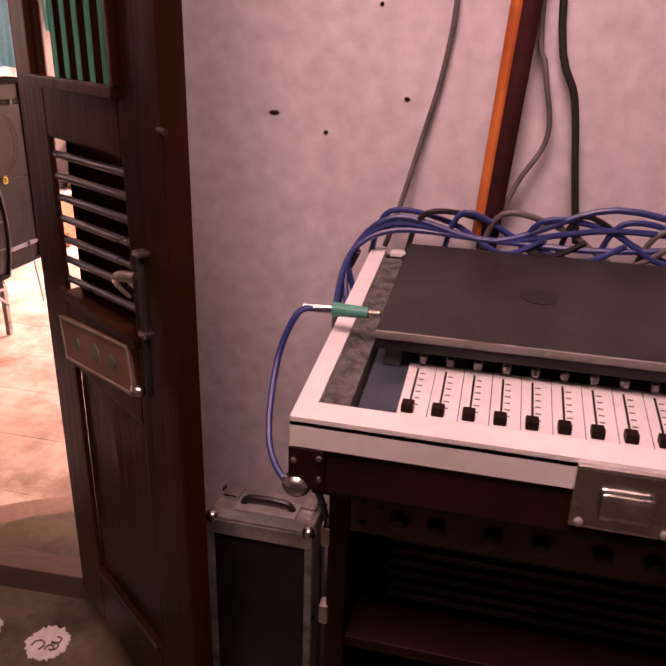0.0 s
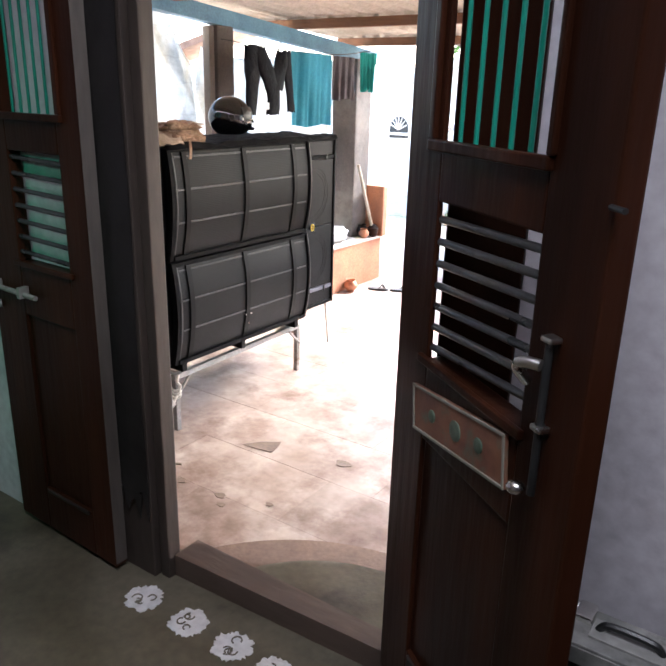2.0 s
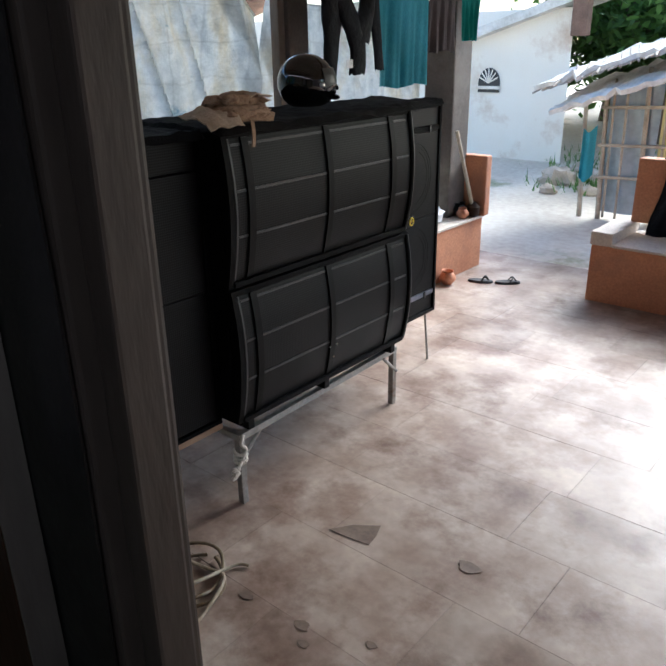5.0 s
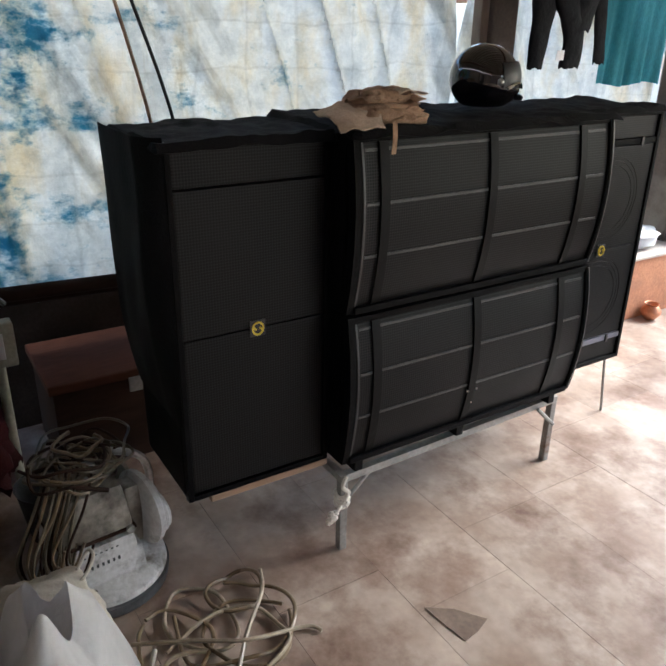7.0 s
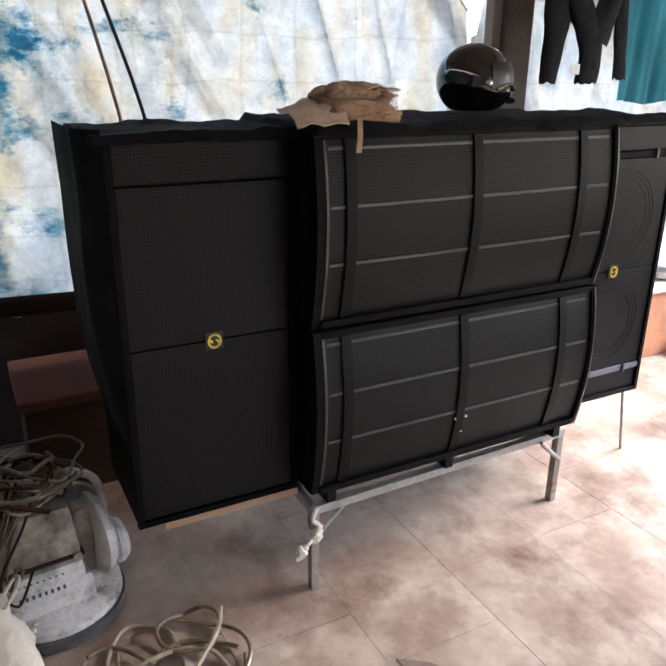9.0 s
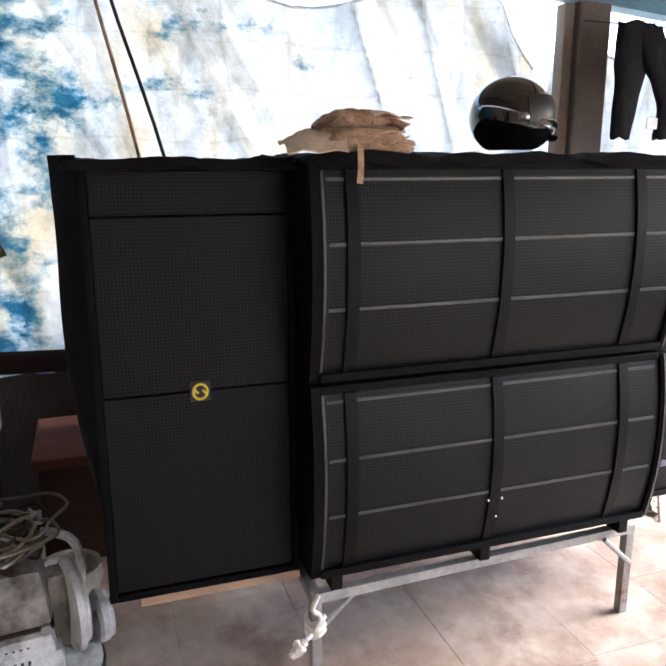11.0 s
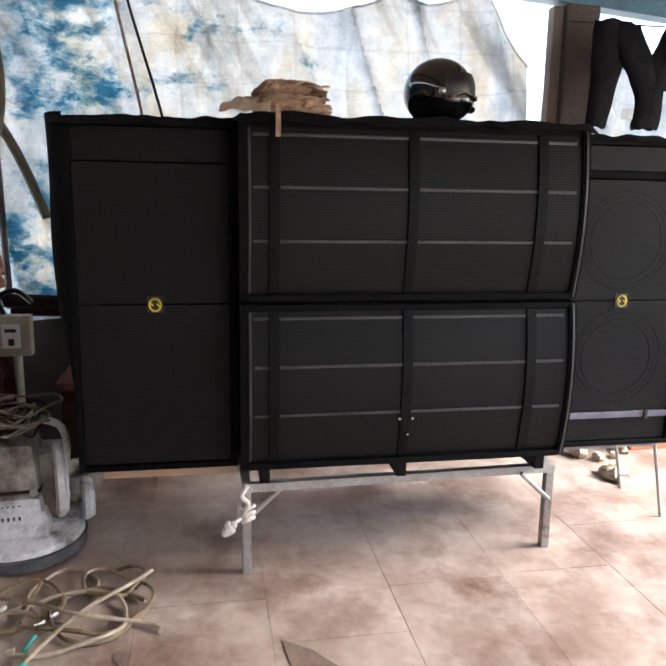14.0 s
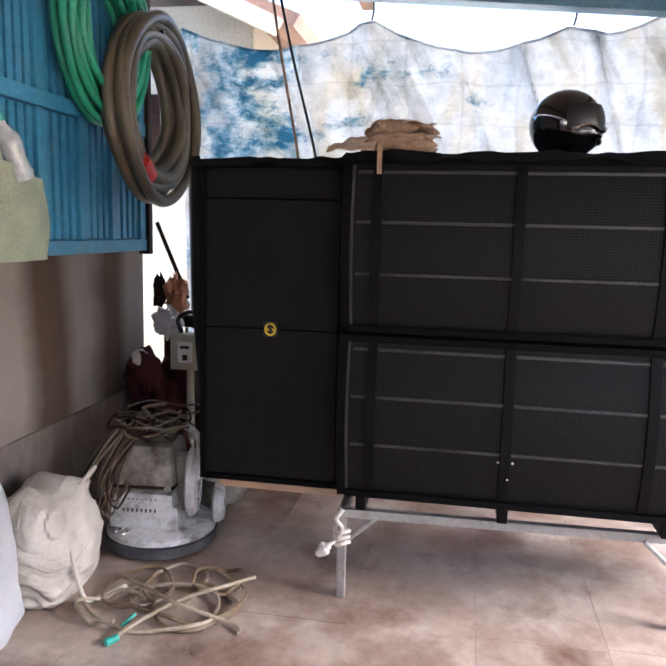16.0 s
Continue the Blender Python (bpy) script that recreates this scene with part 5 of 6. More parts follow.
for k in range(20):
    rk_ = random.Random(40 + k)
    ox, oy, q = rk_.uniform(-0.05, 0.04), rk_.uniform(-0.07, 0.05), rk_.uniform(0.6, 1.25)
    pts = []
    for i in range(8):
        a = 5.2 * i / 7 + k * 1.3
        r = q * (0.095 + 0.06 * rk_.random())
        pts.append((C[0] + ox + r * math.cos(a), C[1] - 0.02 + oy + r * math.sin(a), 0.455 + 0.004 * k + 0.045 * rk_.random()))
    part("cable_turn", tube(pts, rk_.uniform(0.0045, 0.0075), 6, None, 4), (M_DARKWOOD, M_BROWNHOSE, M_ROPEDK)[k % 3], fp, "dirty tangled cable", True)
for k in range(14):
    rk_ = random.Random(90 + k)
    x = C[0] + 0.10 + rk_.uniform(0, 0.07)
    y = C[1] - 0.215 + 0.011 * k
    part("cable_hang", tube([(x - 0.07, y + 0.06, 0.50 + rk_.uniform(0, 0.05)), (x, y + 0.01, 0.45), (x + 0.035, y - 0.03 - rk_.uniform(0, 0.06), 0.30), (x + 0.03, y - 0.035, 0.13 + rk_.uniform(0, 0.10)), (x + 0.01, y + 0.02, 0.30)], rk_.uniform(0.004, 0.0065), 6), (M_BROWNHOSE, M_DARKWOOD, M_ROPEDK)[k % 3], fp, "dirty hanging cable", True)

# ---- sacks ----
def sack_mesh(cx, cy, rx, ry, h, lean, seed, pinch, crease):
    """A filled sack: round belly, gathered top, and creases that wind round it on a slant."""
    def fn(u, v):
        a = 2 * math.pi * u
        s = (1 - 0.10 * math.cos(2 * math.pi * v)) * (1 - pinch * max(0, v - 0.55) ** 1.5 * 2.2)
        s *= 1 - 0.3 * v * pinch
        if v < 0.08:
            s *= 0.75 + 3.1 * v
        if v > 0.93:
            s *= 1 - 5.5 * (v - 0.93)
        p = Vector((math.cos(a) * 1.1 + seed, math.sin(a) * 1.1, v * 1.8))
        slant = v * 5.5 + 1.2 * math.cos(a - 0.6) + 2.2 * noise.noise(p * 1.3)
        folds = abs(noise.noise(Vector((p.x * 0.7, p.y * 0.7, slant)))) + 0.5 * abs(noise.noise(Vector((p.x * 1.6, p.y * 1.6, slant * 2.1))))
        w = 1 + 0.10 * noise.noise(p) + crease * (folds - 0.25)
        n4 = (abs(math.cos(a)) ** 4 + abs(math.sin(a)) ** 4) ** -0.25
        w *= 0.5 + 0.5 * n4
        return (cx + lean[0] * v + rx * s * w * math.cos(a), cy + lean[1] * v + ry * s * w * math.sin(a), h * v * (1 + 0.05 * math.sin(3 * a + seed)))
    b = sheet(fn, 110, 90)
    bmesh.ops.remove_doubles(b, verts=b.verts, dist=1e-4)
    bmesh.ops.holes_fill(b, edges=[e for e in b.edges if e.is_boundary], sides=0)
    return b


sk = thing("woven_sack", (-2.86, 1.53, 0), "dusty pale woven plastic sack tied at the top", "sack")
part("body", sack_mesh(-2.855, 1.53, 0.20, 0.155, 0.39, (-0.05, -0.03), 2.0, 0.22, 0.20), M_SACK, sk, "", True)
part("tie", tube([(-2.95, 1.58, 0.35), (-2.94, 1.63, 0.40), (-2.96, 1.66, 0.44), (-3.0, 1.65, 0.43), (-2.99, 1.60, 0.36)], 0.0055), M_SACK, sk, "twisted neck loop", True)
part("strap", tube([(-2.80, 1.66, 0.20), (-2.76, 1.70, 0.13), (-2.77, 1.73, 0.03), (-2.85, 1.76, 0.010), (-2.93, 1.80, 0.009)], 0.008), M_SACK, sk, "loose strap", True)
ws = thing("white_sack", (-2.40, 1.49, 0), "large white plastic sack standing on the floor", "sack")
part("body", sack_mesh(-2.44, 1.475, 0.235, 0.185, 0.90, (0.15, -0.02), 9.0, 0.75, 0.07), M_WHITESACK, ws, "", True)
part("hole", ball((-2.245, 1.70, 0.07), (0.010, 0.008, 0.008), 10), M_BLACK, ws)

# ---- loose hose on the floor ----
lh = thing("loose_hose", (-2.85, 2.05, 0), "dirty pale hose lying in loops on the floor", "hose")
for k, (cx, cy, rx, ry, ph, run) in enumerate(((-2.98, 1.98, 0.16, 0.11, 0.4, 6.6), (-2.84, 2.10, 0.14, 0.15, 2.0, 6.0), (-2.92, 1.86, 0.14, 0.12, 3.6, 6.2), (-2.80, 1.98, 0.15, 0.24, 5.0, 5.2), (-3.02, 2.13, 0.10, 0.10, 1.1, 6.5), (-2.90, 2.06, 0.20, 0.20, 4.2, 5.0), (-2.74, 1.86, 0.10, 0.13, 2.6, 4.0))):
    pts = [(cx + rx * (1 + 0.12 * math.sin(2 * q + k)) * math.cos(q), cy + ry * (1 + 0.10 * math.sin(3 * q + 2 * k)) * math.sin(q), 0.010 + 0.010 * k * abs(math.sin(1.7 * q + ph)) * 0.6) for q in [ph + run * i / 16 for i in range(17)]]
    part("loop", tube(pts, 0.0072, 8, None, 4), M_ROPEDK if k % 3 else M_ROPE, lh, "", True)
part("end", tube([(-3.08, 2.257, 0.02), (-2.95, 2.20, 0.05), (-2.80, 2.07, 0.055), (-2.66, 1.97, 0.035), (-2.585, 1.925, 0.016)], 0.0072), M_ROPE, lh, "", True)
part("end", tube([(-2.98, 1.74, 0.02), (-2.86, 1.90, 0.06), (-2.77, 2.06, 0.06), (-2.76, 2.27, 0.015), (-2.72, 2.31, 0.010)], 0.0072), M_ROPE, lh, "", True)
part("connector", rod((-2.60, 1.935, 0.015), (-2.562, 1.914, 0.015), 0.013), M_PIPEGREEN, lh, "green hose connector", True)
part("connector", rod((-2.66, 1.915, 0.012), (-2.72, 1.94, 0.03), 0.007), M_PIPEGREEN, lh, "green hose end", True)

# ---- washing line ----
tagged(solid("washing_line", tube([(-4.24, 4.30, 2.24), (-4.03, 4.9, 2.19), (-4.02, 5.6, 2.20), (-4.05, 6.25, 2.28)], 0.004, 6), M_BLACK), "thin dark washing line between the posts", "line")


def hung(name, y0, y1, zt, zb, mat, label, cat, seed, fold, taper=0.0, x=-4.03):
    def fn(u, v):
        c = (y0 + y1) / 2
        y = c + (y0 + (y1 - y0) * u - c) * (1 - taper * v)
        z = zt + (zb - zt) * v + 0.012 * math.sin(9 * u + seed) * v
        d = fold * (0.3 + v) * (math.sin(2 * math.pi * 3.3 * u + seed) + 0.5 * math.sin(2 * math.pi * 7.1 * u + 2 * v + seed))
        return (x + d, y, z)
    tagged(solid(name, sheet(fn, 50, 16, 0.003), mat, True), label, cat, "washing on the line")


hung("towel", 4.88, 5.46, 2.185, 1.60, M_TOWEL, "turquoise cotton towel hanging on the washing line", "towel", 1.0, 0.014)
hung("shirt", 5.47, 5.83, 2.185, 1.82, M_BROWNCLOTH, "grey-brown cotton garment hanging on the washing line", "garment", 2.0, 0.016)
hung("teal_cloth", 5.93, 6.22, 2.24, 1.90, M_TEAL, "teal cloth hanging on the washing line", "cloth", 4.0, 0.014, 0.3)
jk = thing("jacket", (-4.0, 4.6, 2.2), "black synthetic jacket hung by its hem on the line", "jacket")


def limb(pts, w, seed):
    def fn(u, v):
        line = smooth_line(pts, 6)
        k = min(int(v * (len(line) - 1)), len(line) - 2)
        p = line[k].lerp(line[k + 1], v * (len(line) - 1) - k)
        a = 2 * math.pi * u
        ww = w[0] + (w[1] - w[0]) * v
        q = 1 + 0.16 * noise.noise(Vector((math.cos(a) * 1.4 + seed, math.sin(a) * 1.4, v * 5)))
        return (p.x + 0.35 * ww * q * math.sin(a), p.y + ww * q * math.cos(a), p.z + 0.008 * math.sin(4 * a + seed))
    return sheet(fn, 18, 18)


part("sleeve", limb([(-4.03, 4.42, 2.20), (-4.02, 4.40, 1.98), (-4.0, 4.36, 1.70)], (0.10, 0.055), 1), M_JACKET, jk, "", True)
part("body", limb([(-4.03, 4.46, 2.19), (-4.0, 4.56, 2.0), (-4.0, 4.63, 1.86), (-4.0, 4.62, 1.70)], (0.10, 0.07), 2), M_JACKET, jk, "", True)
part("body_side", limb([(-4.03, 4.77, 2.18), (-4.0, 4.70, 2.03), (-4.0, 4.64, 1.88)], (0.07, 0.09), 3), M_JACKET, jk, "", True)
part("sleeve", limb([(-4.03, 4.83, 2.18), (-4.02, 4.85, 1.95), (-4.0, 4.86, 1.72)], (0.05, 0.045), 4), M_JACKET, jk, "", True)
part("label_patch", box(-3.965, -3.96, 4.47, 4.53, 1.74, 1.79, 0.002), M_WHITEPANEL, jk, "white care label")

# ---- things on and by the benches ----
br = thing("broom", (-4.1, 6.2, 0.46), "long-handled broom leaning on the bench end", "broom")
part("handle", rod((-4.06, 6.32, 0.54), (-4.16, 6.16, 1.20), 0.016), M_STICK, br, "", True)
part("bristles", lathe([(0.02, 0.0), (0.05, 0.02), (0.06, 0.09), (0.02, 0.13)], (-4.06, 6.33, 0.463), 14), M_DARKWOOD, br, "", True)
for nm, x, y, r, mt_, lb in (("copper_pot", -4.10, 6.22, 0.055, M_COPPER, "small copper pot on the bench"), ("dark_pot", -4.18, 6.30, 0.07, M_BLACK, "dark round pot on the bench"), ("copper_pot", -3.97, 5.80, 0.07, M_COPPER, "small copper pot on the floor beside the bench")):
    z = 0.462 if y > 6 else 0.0
    tagged(solid(nm, lathe([(r * 0.5, 0), (r, r * 0.6), (r, r), (r * 0.6, r * 1.5), (r * 0.75, r * 1.7), (r * 0.6, r * 1.65), (r * 0.3, r * 0.3)], (x, y, z), 20), mt_, True), lb, "pot")
tagged(solid("white_bag", ball((-4.25, 5.85, 0.53), (0.14, 0.22, 0.075), 20, None, 0.35), M_WHITESACK, True), "crumpled white plastic bag on the bench", "bag")
for x, y, a in ((-3.78, 6.02, 20), (-3.58, 6.12, 35)):
    sl = thing("slipper", (x, y, 0), "dark rubber slipper lying on the floor", "slipper", "pair of slippers")
    mm = pose(x, y, 0, 0, 0, a)
    b = bmesh.new()
    bmesh.ops.create_cone(b, cap_ends=True, segments=20, radius1=0.046, radius2=0.044, depth=0.018)
    bmesh.ops.scale(b, vec=(2.3, 0.9, 1), verts=b.verts)
    bmesh.ops.transform(b, matrix=mm @ Matrix.Translation((0, 0, 0.009)), verts=b.verts)
    part("sole", b, M_RUBBER, sl)
    part("strap", tube([mm @ Vector((0.01, -0.045, 0.015)), mm @ Vector((0.04, -0.02, 0.05)), mm @ Vector((0.07, 0, 0.02)), mm @ Vector((0.04, 0.02, 0.05)), mm @ Vector((0.01, 0.045, 0.015))], 0.006, 6), M_BLACK, sl, "", True)


def drape_fn(u, v):
    x = -2.62 + 0.62 * u
    s = v * 0.95
    fold = 0.018 * math.sin(19 * u + 2 * v) + 0.012 * noise.noise(Vector((x * 7, v * 4, 3)))
    if s < 0.14:
        return (x, 6.70 - s, 1.052 + 0.012 * math.sin(9 * u))
    return (x + 0.04 * math.sin(5 * v), 6.56 - 0.06 * (s - 0.14) + fold, max(0.475, 1.05 - (s - 0.14) * 0.78 * (1 - 0.25 * u)))


tagged(solid("draped_cloth", sheet(drape_fn, 40, 26, 0.004), M_JACKET, True), "black cloth draped over the bench back", "cloth")
for k, (x, y, r) in enumerate(((-4.0, 4.42, 0.045), (-3.93, 4.50, 0.03), (-4.02, 4.68, 0.035), (-3.95, 4.60, 0.025))):
    tagged(solid("stone", ball((x, y, r * 0.55), (r * 1.3, r, r * 0.7), 12, None, 0.5), M_ROCK, True), "small brown stone on the floor by the bench", "stone", "loose stones")
tagged(solid("paper_packet", ball((-3.69, 4.44, 0.028), (0.08, 0.055, 0.03), 14, None, 0.8, None, 12), M_JUTEPALE, True), "crumpled pale paper packet on the floor", "packet")

# ---- room: rice-powder drawings on the floor ----
for k, x in enumerate((-1.507, -1.345, -1.20, -1.065, -0.888)):
    y = 1.046 + 0.004 * (k % 3)
    rnd = random.Random(k + 3)
    th = thing("floor_drawing", (x, y, IN), "round white rice-powder drawing on the cement floor", "floor drawing", "floor drawings")
    b = bmesh.new()

    prism([(x + 1.05 * r_ * math.cos(t), y + r_ * math.sin(t)) for t, r_ in [(2 * math.pi * q / 60, 0.047 + 0.008 * noise.noise(Vector((math.cos(2 * math.pi * q / 60) * 2, math.sin(2 * math.pi * q / 60) * 2, k * 3.0))) + rnd.uniform(-0.005, 0.006)) for q in range(60)]], "z", IN, IN + 0.0025, b)
    part("powder", b, M_PAINTW, th)
    b = bmesh.new()
    z = IN + 0.0034
    for i in range(4):
        a = rnd.uniform(0, 6.28)
        c, r = (x + 0.020 * math.cos(a + i * 1.6), y + 0.020 * math.sin(a + i * 1.6)), rnd.uniform(0.007, 0.014)
        tube([(c[0] + r * math.cos(t), c[1] + r * math.sin(t), z) for t in [a + 4.6 * q / 9 for q in range(10)]], 0.0021, 5, b, 2)
    part("gap", b, M_CEMENT, th, "dark finger-drawn line", True)

# ---- nail marks on the wall ----
for x, z, w in ((-0.365, 1.761, 0.012), (-0.155, 1.79, 0.006), (-0.28, 1.735, 0.005), (-0.335, 2.0, 0.004), (-0.20, 1.92, 0.004)):
    tagged(solid("nail_hole", ball((x, WI - 0.001, z), (w * 0.75, 0.003, 0.0028), 10), M_DARKWOOD), "dark nail hole in the plaster", "nail hole", "nail holes")

# ---- small flight case on the floor ----
fc = thing("flight_case", (-0.33, 0.97, IN), "black flight case with aluminium edges standing upright", "flight case")
x0, x1, y0, y1, z0, z1 = -0.425, -0.238, 0.925, 1.02, IN, 1.112
part("body", box(x0 + 0.004, x1 - 0.004, y0 + 0.004, y1 - 0.004, z0 + 0.004, z1 - 0.004), M_BLACK, fc)
w = 0.013
for xa, xb in ((x0, x0 + w), (x1 - w, x1)):
    for ya, yb in ((y0, y0 + 0.003), (y1 - 0.003, y1)):
        part("edge_trim", box(xa, xb, ya, yb, z0, z1, 0.001), M_ALUDULL, fc, "aluminium edge trim")
for xa, xb in ((x0, x0 + 0.003), (x1 - 0.003, x1)):
    for ya, yb in ((y0 + 0.003, y0 + w), (y1 - w, y1 - 0.003)):
        part("edge_trim", box(xa, xb, ya, yb, z0, z1, 0.001), M_ALUDULL, fc, "aluminium edge trim")
part("top_plate", box(x0 + 0.002, x1 - 0.002, y0 + 0.002, y1 - 0.002, z1 - 0.003, z1 + 0.004, 0.002), M_ALUDULL, fc, "worn aluminium top plate")
part("front_band", box(x0, x1, y0 - 0.002, y0 + 0.001, z1 - 0.028, z1, 0.001), M_ALUDULL, fc, "aluminium band")
for x in (x0 + 0.008, x1 - 0.008):
    for y in (y0 + 0.008, y1 - 0.008):
        part("corner_ball", ball((x, y, z1), (0.013, 0.013, 0.011), 14), M_CHROME, fc, "bright ball corner", True)
hd = part("handle_dish", box(-0.385, -0.275, 0.95, 0.995, z1 + 0.004, z1 + 0.008, 0.002), M_STEEL, fc, "steel handle dish")
part("handle", tube([(-0.375, 0.972, z1 + 0.006), (-0.365, 0.972, z1 + 0.018), (-0.33, 0.972, z1 + 0.021), (-0.295, 0.972, z1 + 0.018), (-0.285, 0.972, z1 + 0.006)], 0.006), M_BLACK, hd, "", True)
for x in (-0.40, -0.26):
    part("latch", box(x - 0.014, x + 0.014, 0.975, 1.016, z1 + 0.004, z1 + 0.016, 0.004), M_CHROME, fc, "butterfly latch")
for z in (0.75, 0.93):
    part("rivet", ball((x1, y0 + 0.012, z), (0.004, 0.006, 0.006), 8), M_CHROME, fc)

# ---- equipment rack ----
rk = thing("equipment_rack", (0.23, 0.88, IN), "dark equipment rack coloured by red light, carrying an amplifier", "rack")
RX0, RX1, RY0, RY1, RZ1 = -0.155, 0.62, 0.675, 1.08, 1.405
part("side", box(RX0, RX0 + 0.025, RY0, RY1, IN, RZ1, 0.004), M_RACK, rk)
part("side", box(RX1 - 0.025, RX1, RY0, RY1, IN, RZ1, 0.004), M_RACK, rk)
part("top", box(RX0 + 0.025, RX1 - 0.025, RY0, RY1, RZ1 - 0.012, RZ1, 0.002), M_RACK, rk)
part("back", box(RX0 + 0.025, RX1 - 0.025, RY1 - 0.012, RY1, IN, RZ1 - 0.012), M_BLACK, rk)
part("shelf", box(RX0 + 0.025, RX1 - 0.025, RY0 + 0.005, RY1 - 0.012, 1.150, 1.166, 0.002), M_RACK, rk, "dark shelf coloured by red light")
part("base", box(RX0 + 0.025, RX1 - 0.025, RY0, RY1 - 0.012, IN, IN + 0.05, 0.003), M_RACK, rk)
for z in (1.05, 1.20, 1.32):
    part("hinge", box(RX0 - 0.008, RX0 + 0.004, RY0 - 0.004, RY0 + 0.015, z - 0.014, z + 0.014, 0.003), M_CHROME, rk, "bright hinge")
amp = thing("amplifier", (0.23, 0.86, 1.34), "amplifier with black knobs, its metal face coloured by red light", "amplifier")
fcz = part("face", box(RX0 + 0.028, RX1 - 0.028, RY0 - 0.006, RY0 + 0.004, 1.338, 1.392, 0.002), M_AMPFACE, amp)
part("chassis", box(RX0 + 0.03, RX1 - 0.03, RY0 + 0.004, RY1 - 0.03, 1.338, 1.392), M_BLACK, amp)
for k in range(9):
    x = RX0 + 0.085 + 0.052 * k + (0.012 if k > 3 else 0) - (0.01 if k == 1 else 0)
    part("knob", lathe([(0.011, 0), (0.011, 0.005), (0.008, 0.014), (0.003, 0.016)], (x, RY0 - 0.006, 1.366), 16, turn=pose(0, 0, 0, 90, 0, 0)), M_BLACK, fcz, "black knob", True)
for x, z in ((RX0 + 0.042, 1.352), (RX0 + 0.042, 1.380), (RX0 + 0.062, 1.376)):
    part("screw", ball((x, RY0 - 0.006, z), (0.004, 0.003, 0.004), 8), M_BLACK, fcz)
# added unit; its near-black colours stand for the shade inside the rack
pw = thing("power_unit", (0.23, 0.87, 1.17), "power unit with a louvred face, coloured near black for the rack's shade", "power unit")
part("chassis", box(RX0 + 0.04, RX1 - 0.04, RY0 + 0.08, RY1 - 0.03, 1.166, 1.325, 0.004), M_BLACK, pw)
part("face", box(RX0 + 0.045, RX1 - 0.045, RY0 + 0.072, RY0 + 0.0795, 1.172, 1.32, 0.002), M_BATTEN, pw)
for k in range(7):
    part("louvre", box(RX0 + 0.07, RX1 - 0.20, RY0 + 0.066, RY0 + 0.0715, 1.188 + 0.018 * k, 1.196 + 0.018 * k, 0.001), M_BLACK, pw)

# ---- mixer in its open flight case ----
mc = thing("mixer_case", (0.2, 0.84, 1.405), "open black flight case with silver edges holding the mixer", "flight case")
CX0, CX1, CY0, CY1 = -0.185, 0.66, 0.63, 1.07
ZF, ZB = 1.50, 1.565
slope = lambda y: ZF + (ZB - ZF) * (y - CY0) / (CY1 - CY0)


def wedge(x0, x1, y0, y1, dz0, dz1):
    """A slab that follows the case's sloping top: from dz0 to dz1 above it."""
    return prism([(y0, slope(y0) + dz0), (y1, slope(y1) + dz0), (y1, slope(y1) + dz1), (y0, slope(y0) + dz1)], "x", x0, x1)


part("tray", prism([(CY0 + 0.012, 1.405), (CY1 - 0.012, 1.405), (CY1 - 0.012, slope(CY1) - 0.07), (CY0 + 0.012, slope(CY0) - 0.045)], "x", CX0 + 0.012, CX1 - 0.012), M_BLACK, mc)
part("front_wall", box(CX0 + 0.012, CX1 - 0.012, CY0, CY0 + 0.012, 1.415, ZF - 0.004), M_RACK, mc, "dark front panel coloured by red light")
part("back_wall", box(CX0 + 0.012, CX1 - 0.012, CY1 - 0.012, CY1, 1.415, ZB - 0.004), M_BLACK, mc)
for xa, xb in ((CX0, CX0 + 0.012), (CX1 - 0.012, CX1)):
    part("side_wall", prism([(CY0, 1.415), (CY1, 1.415), (CY1, ZB - 0.004), (CY0, ZF - 0.004)], "x", xa, xb), M_BLACK, mc)
part("edge_trim", wedge(CX0 - 0.003, CX0 + 0.020, CY0 + 0.026, CY1 + 0.003, -0.006, 0.004), M_ALU, mc, "silver edge trim")
part("edge_trim", wedge(CX1 - 0.028, CX1 + 0.003, CY0 + 0.026, CY1 + 0.003, -0.006, 0.004), M_ALU, mc, "silver edge trim")
part("edge_trim", wedge(CX0 - 0.003, CX1 + 0.003, CY0 - 0.004, CY0 + 0.026, -0.006, 0.004), M_ALU, mc, "silver edge trim")
part("front_trim", box(CX0 - 0.003, CX1 + 0.003, CY0 - 0.004, CY0 - 0.0005, 1.468, ZF - 0.002), M_ALU, mc, "silver edge trim")
part("edge_trim", wedge(CX0 + 0.028, CX1 - 0.028, CY1 - 0.012, CY1 + 0.003, -0.006, 0.004), M_ALU, mc, "silver edge trim")
part("foam", wedge(CX0 + 0.020, CX0 + 0.052, CY0 + 0.028, CY1 - 0.015, -0.045, -0.004), M_FOAM, mc, "grey foam lining")
part("foam", wedge(CX0 + 0.052, CX1 - 0.03, CY0 + 0.027, CY0 + 0.034, -0.045, -0.006), M_FOAM, mc, "grey foam lining")
part("lower_band", box(CX0 + 0.02, CX1 - 0.02, CY0 + 0.004, CY0 + 0.012, 1.407, 1.4148), M_BLACK, mc)
part("corner_plate", box(CX0 - 0.004, CX0 + 0.035, CY0 - 0.006, CY0 - 0.003, 1.418, 1.467, 0.001), M_RACK, mc, "riveted corner plate")
part("corner_ball", ball((CX0 + 0.004, CY0 + 0.002, 1.418), (0.017, 0.016, 0.015), 16), M_CHROME, mc, "chrome ball corner", True)
for x, z in ((CX0 + 0.002, 1.452), (CX0 + 0.03, 1.458), (CX0 + 0.03, 1.432)):
    part("rivet", ball((x, CY0 - 0.006, z), (0.004, 0.003, 0.004), 8), M_CHROME, mc)
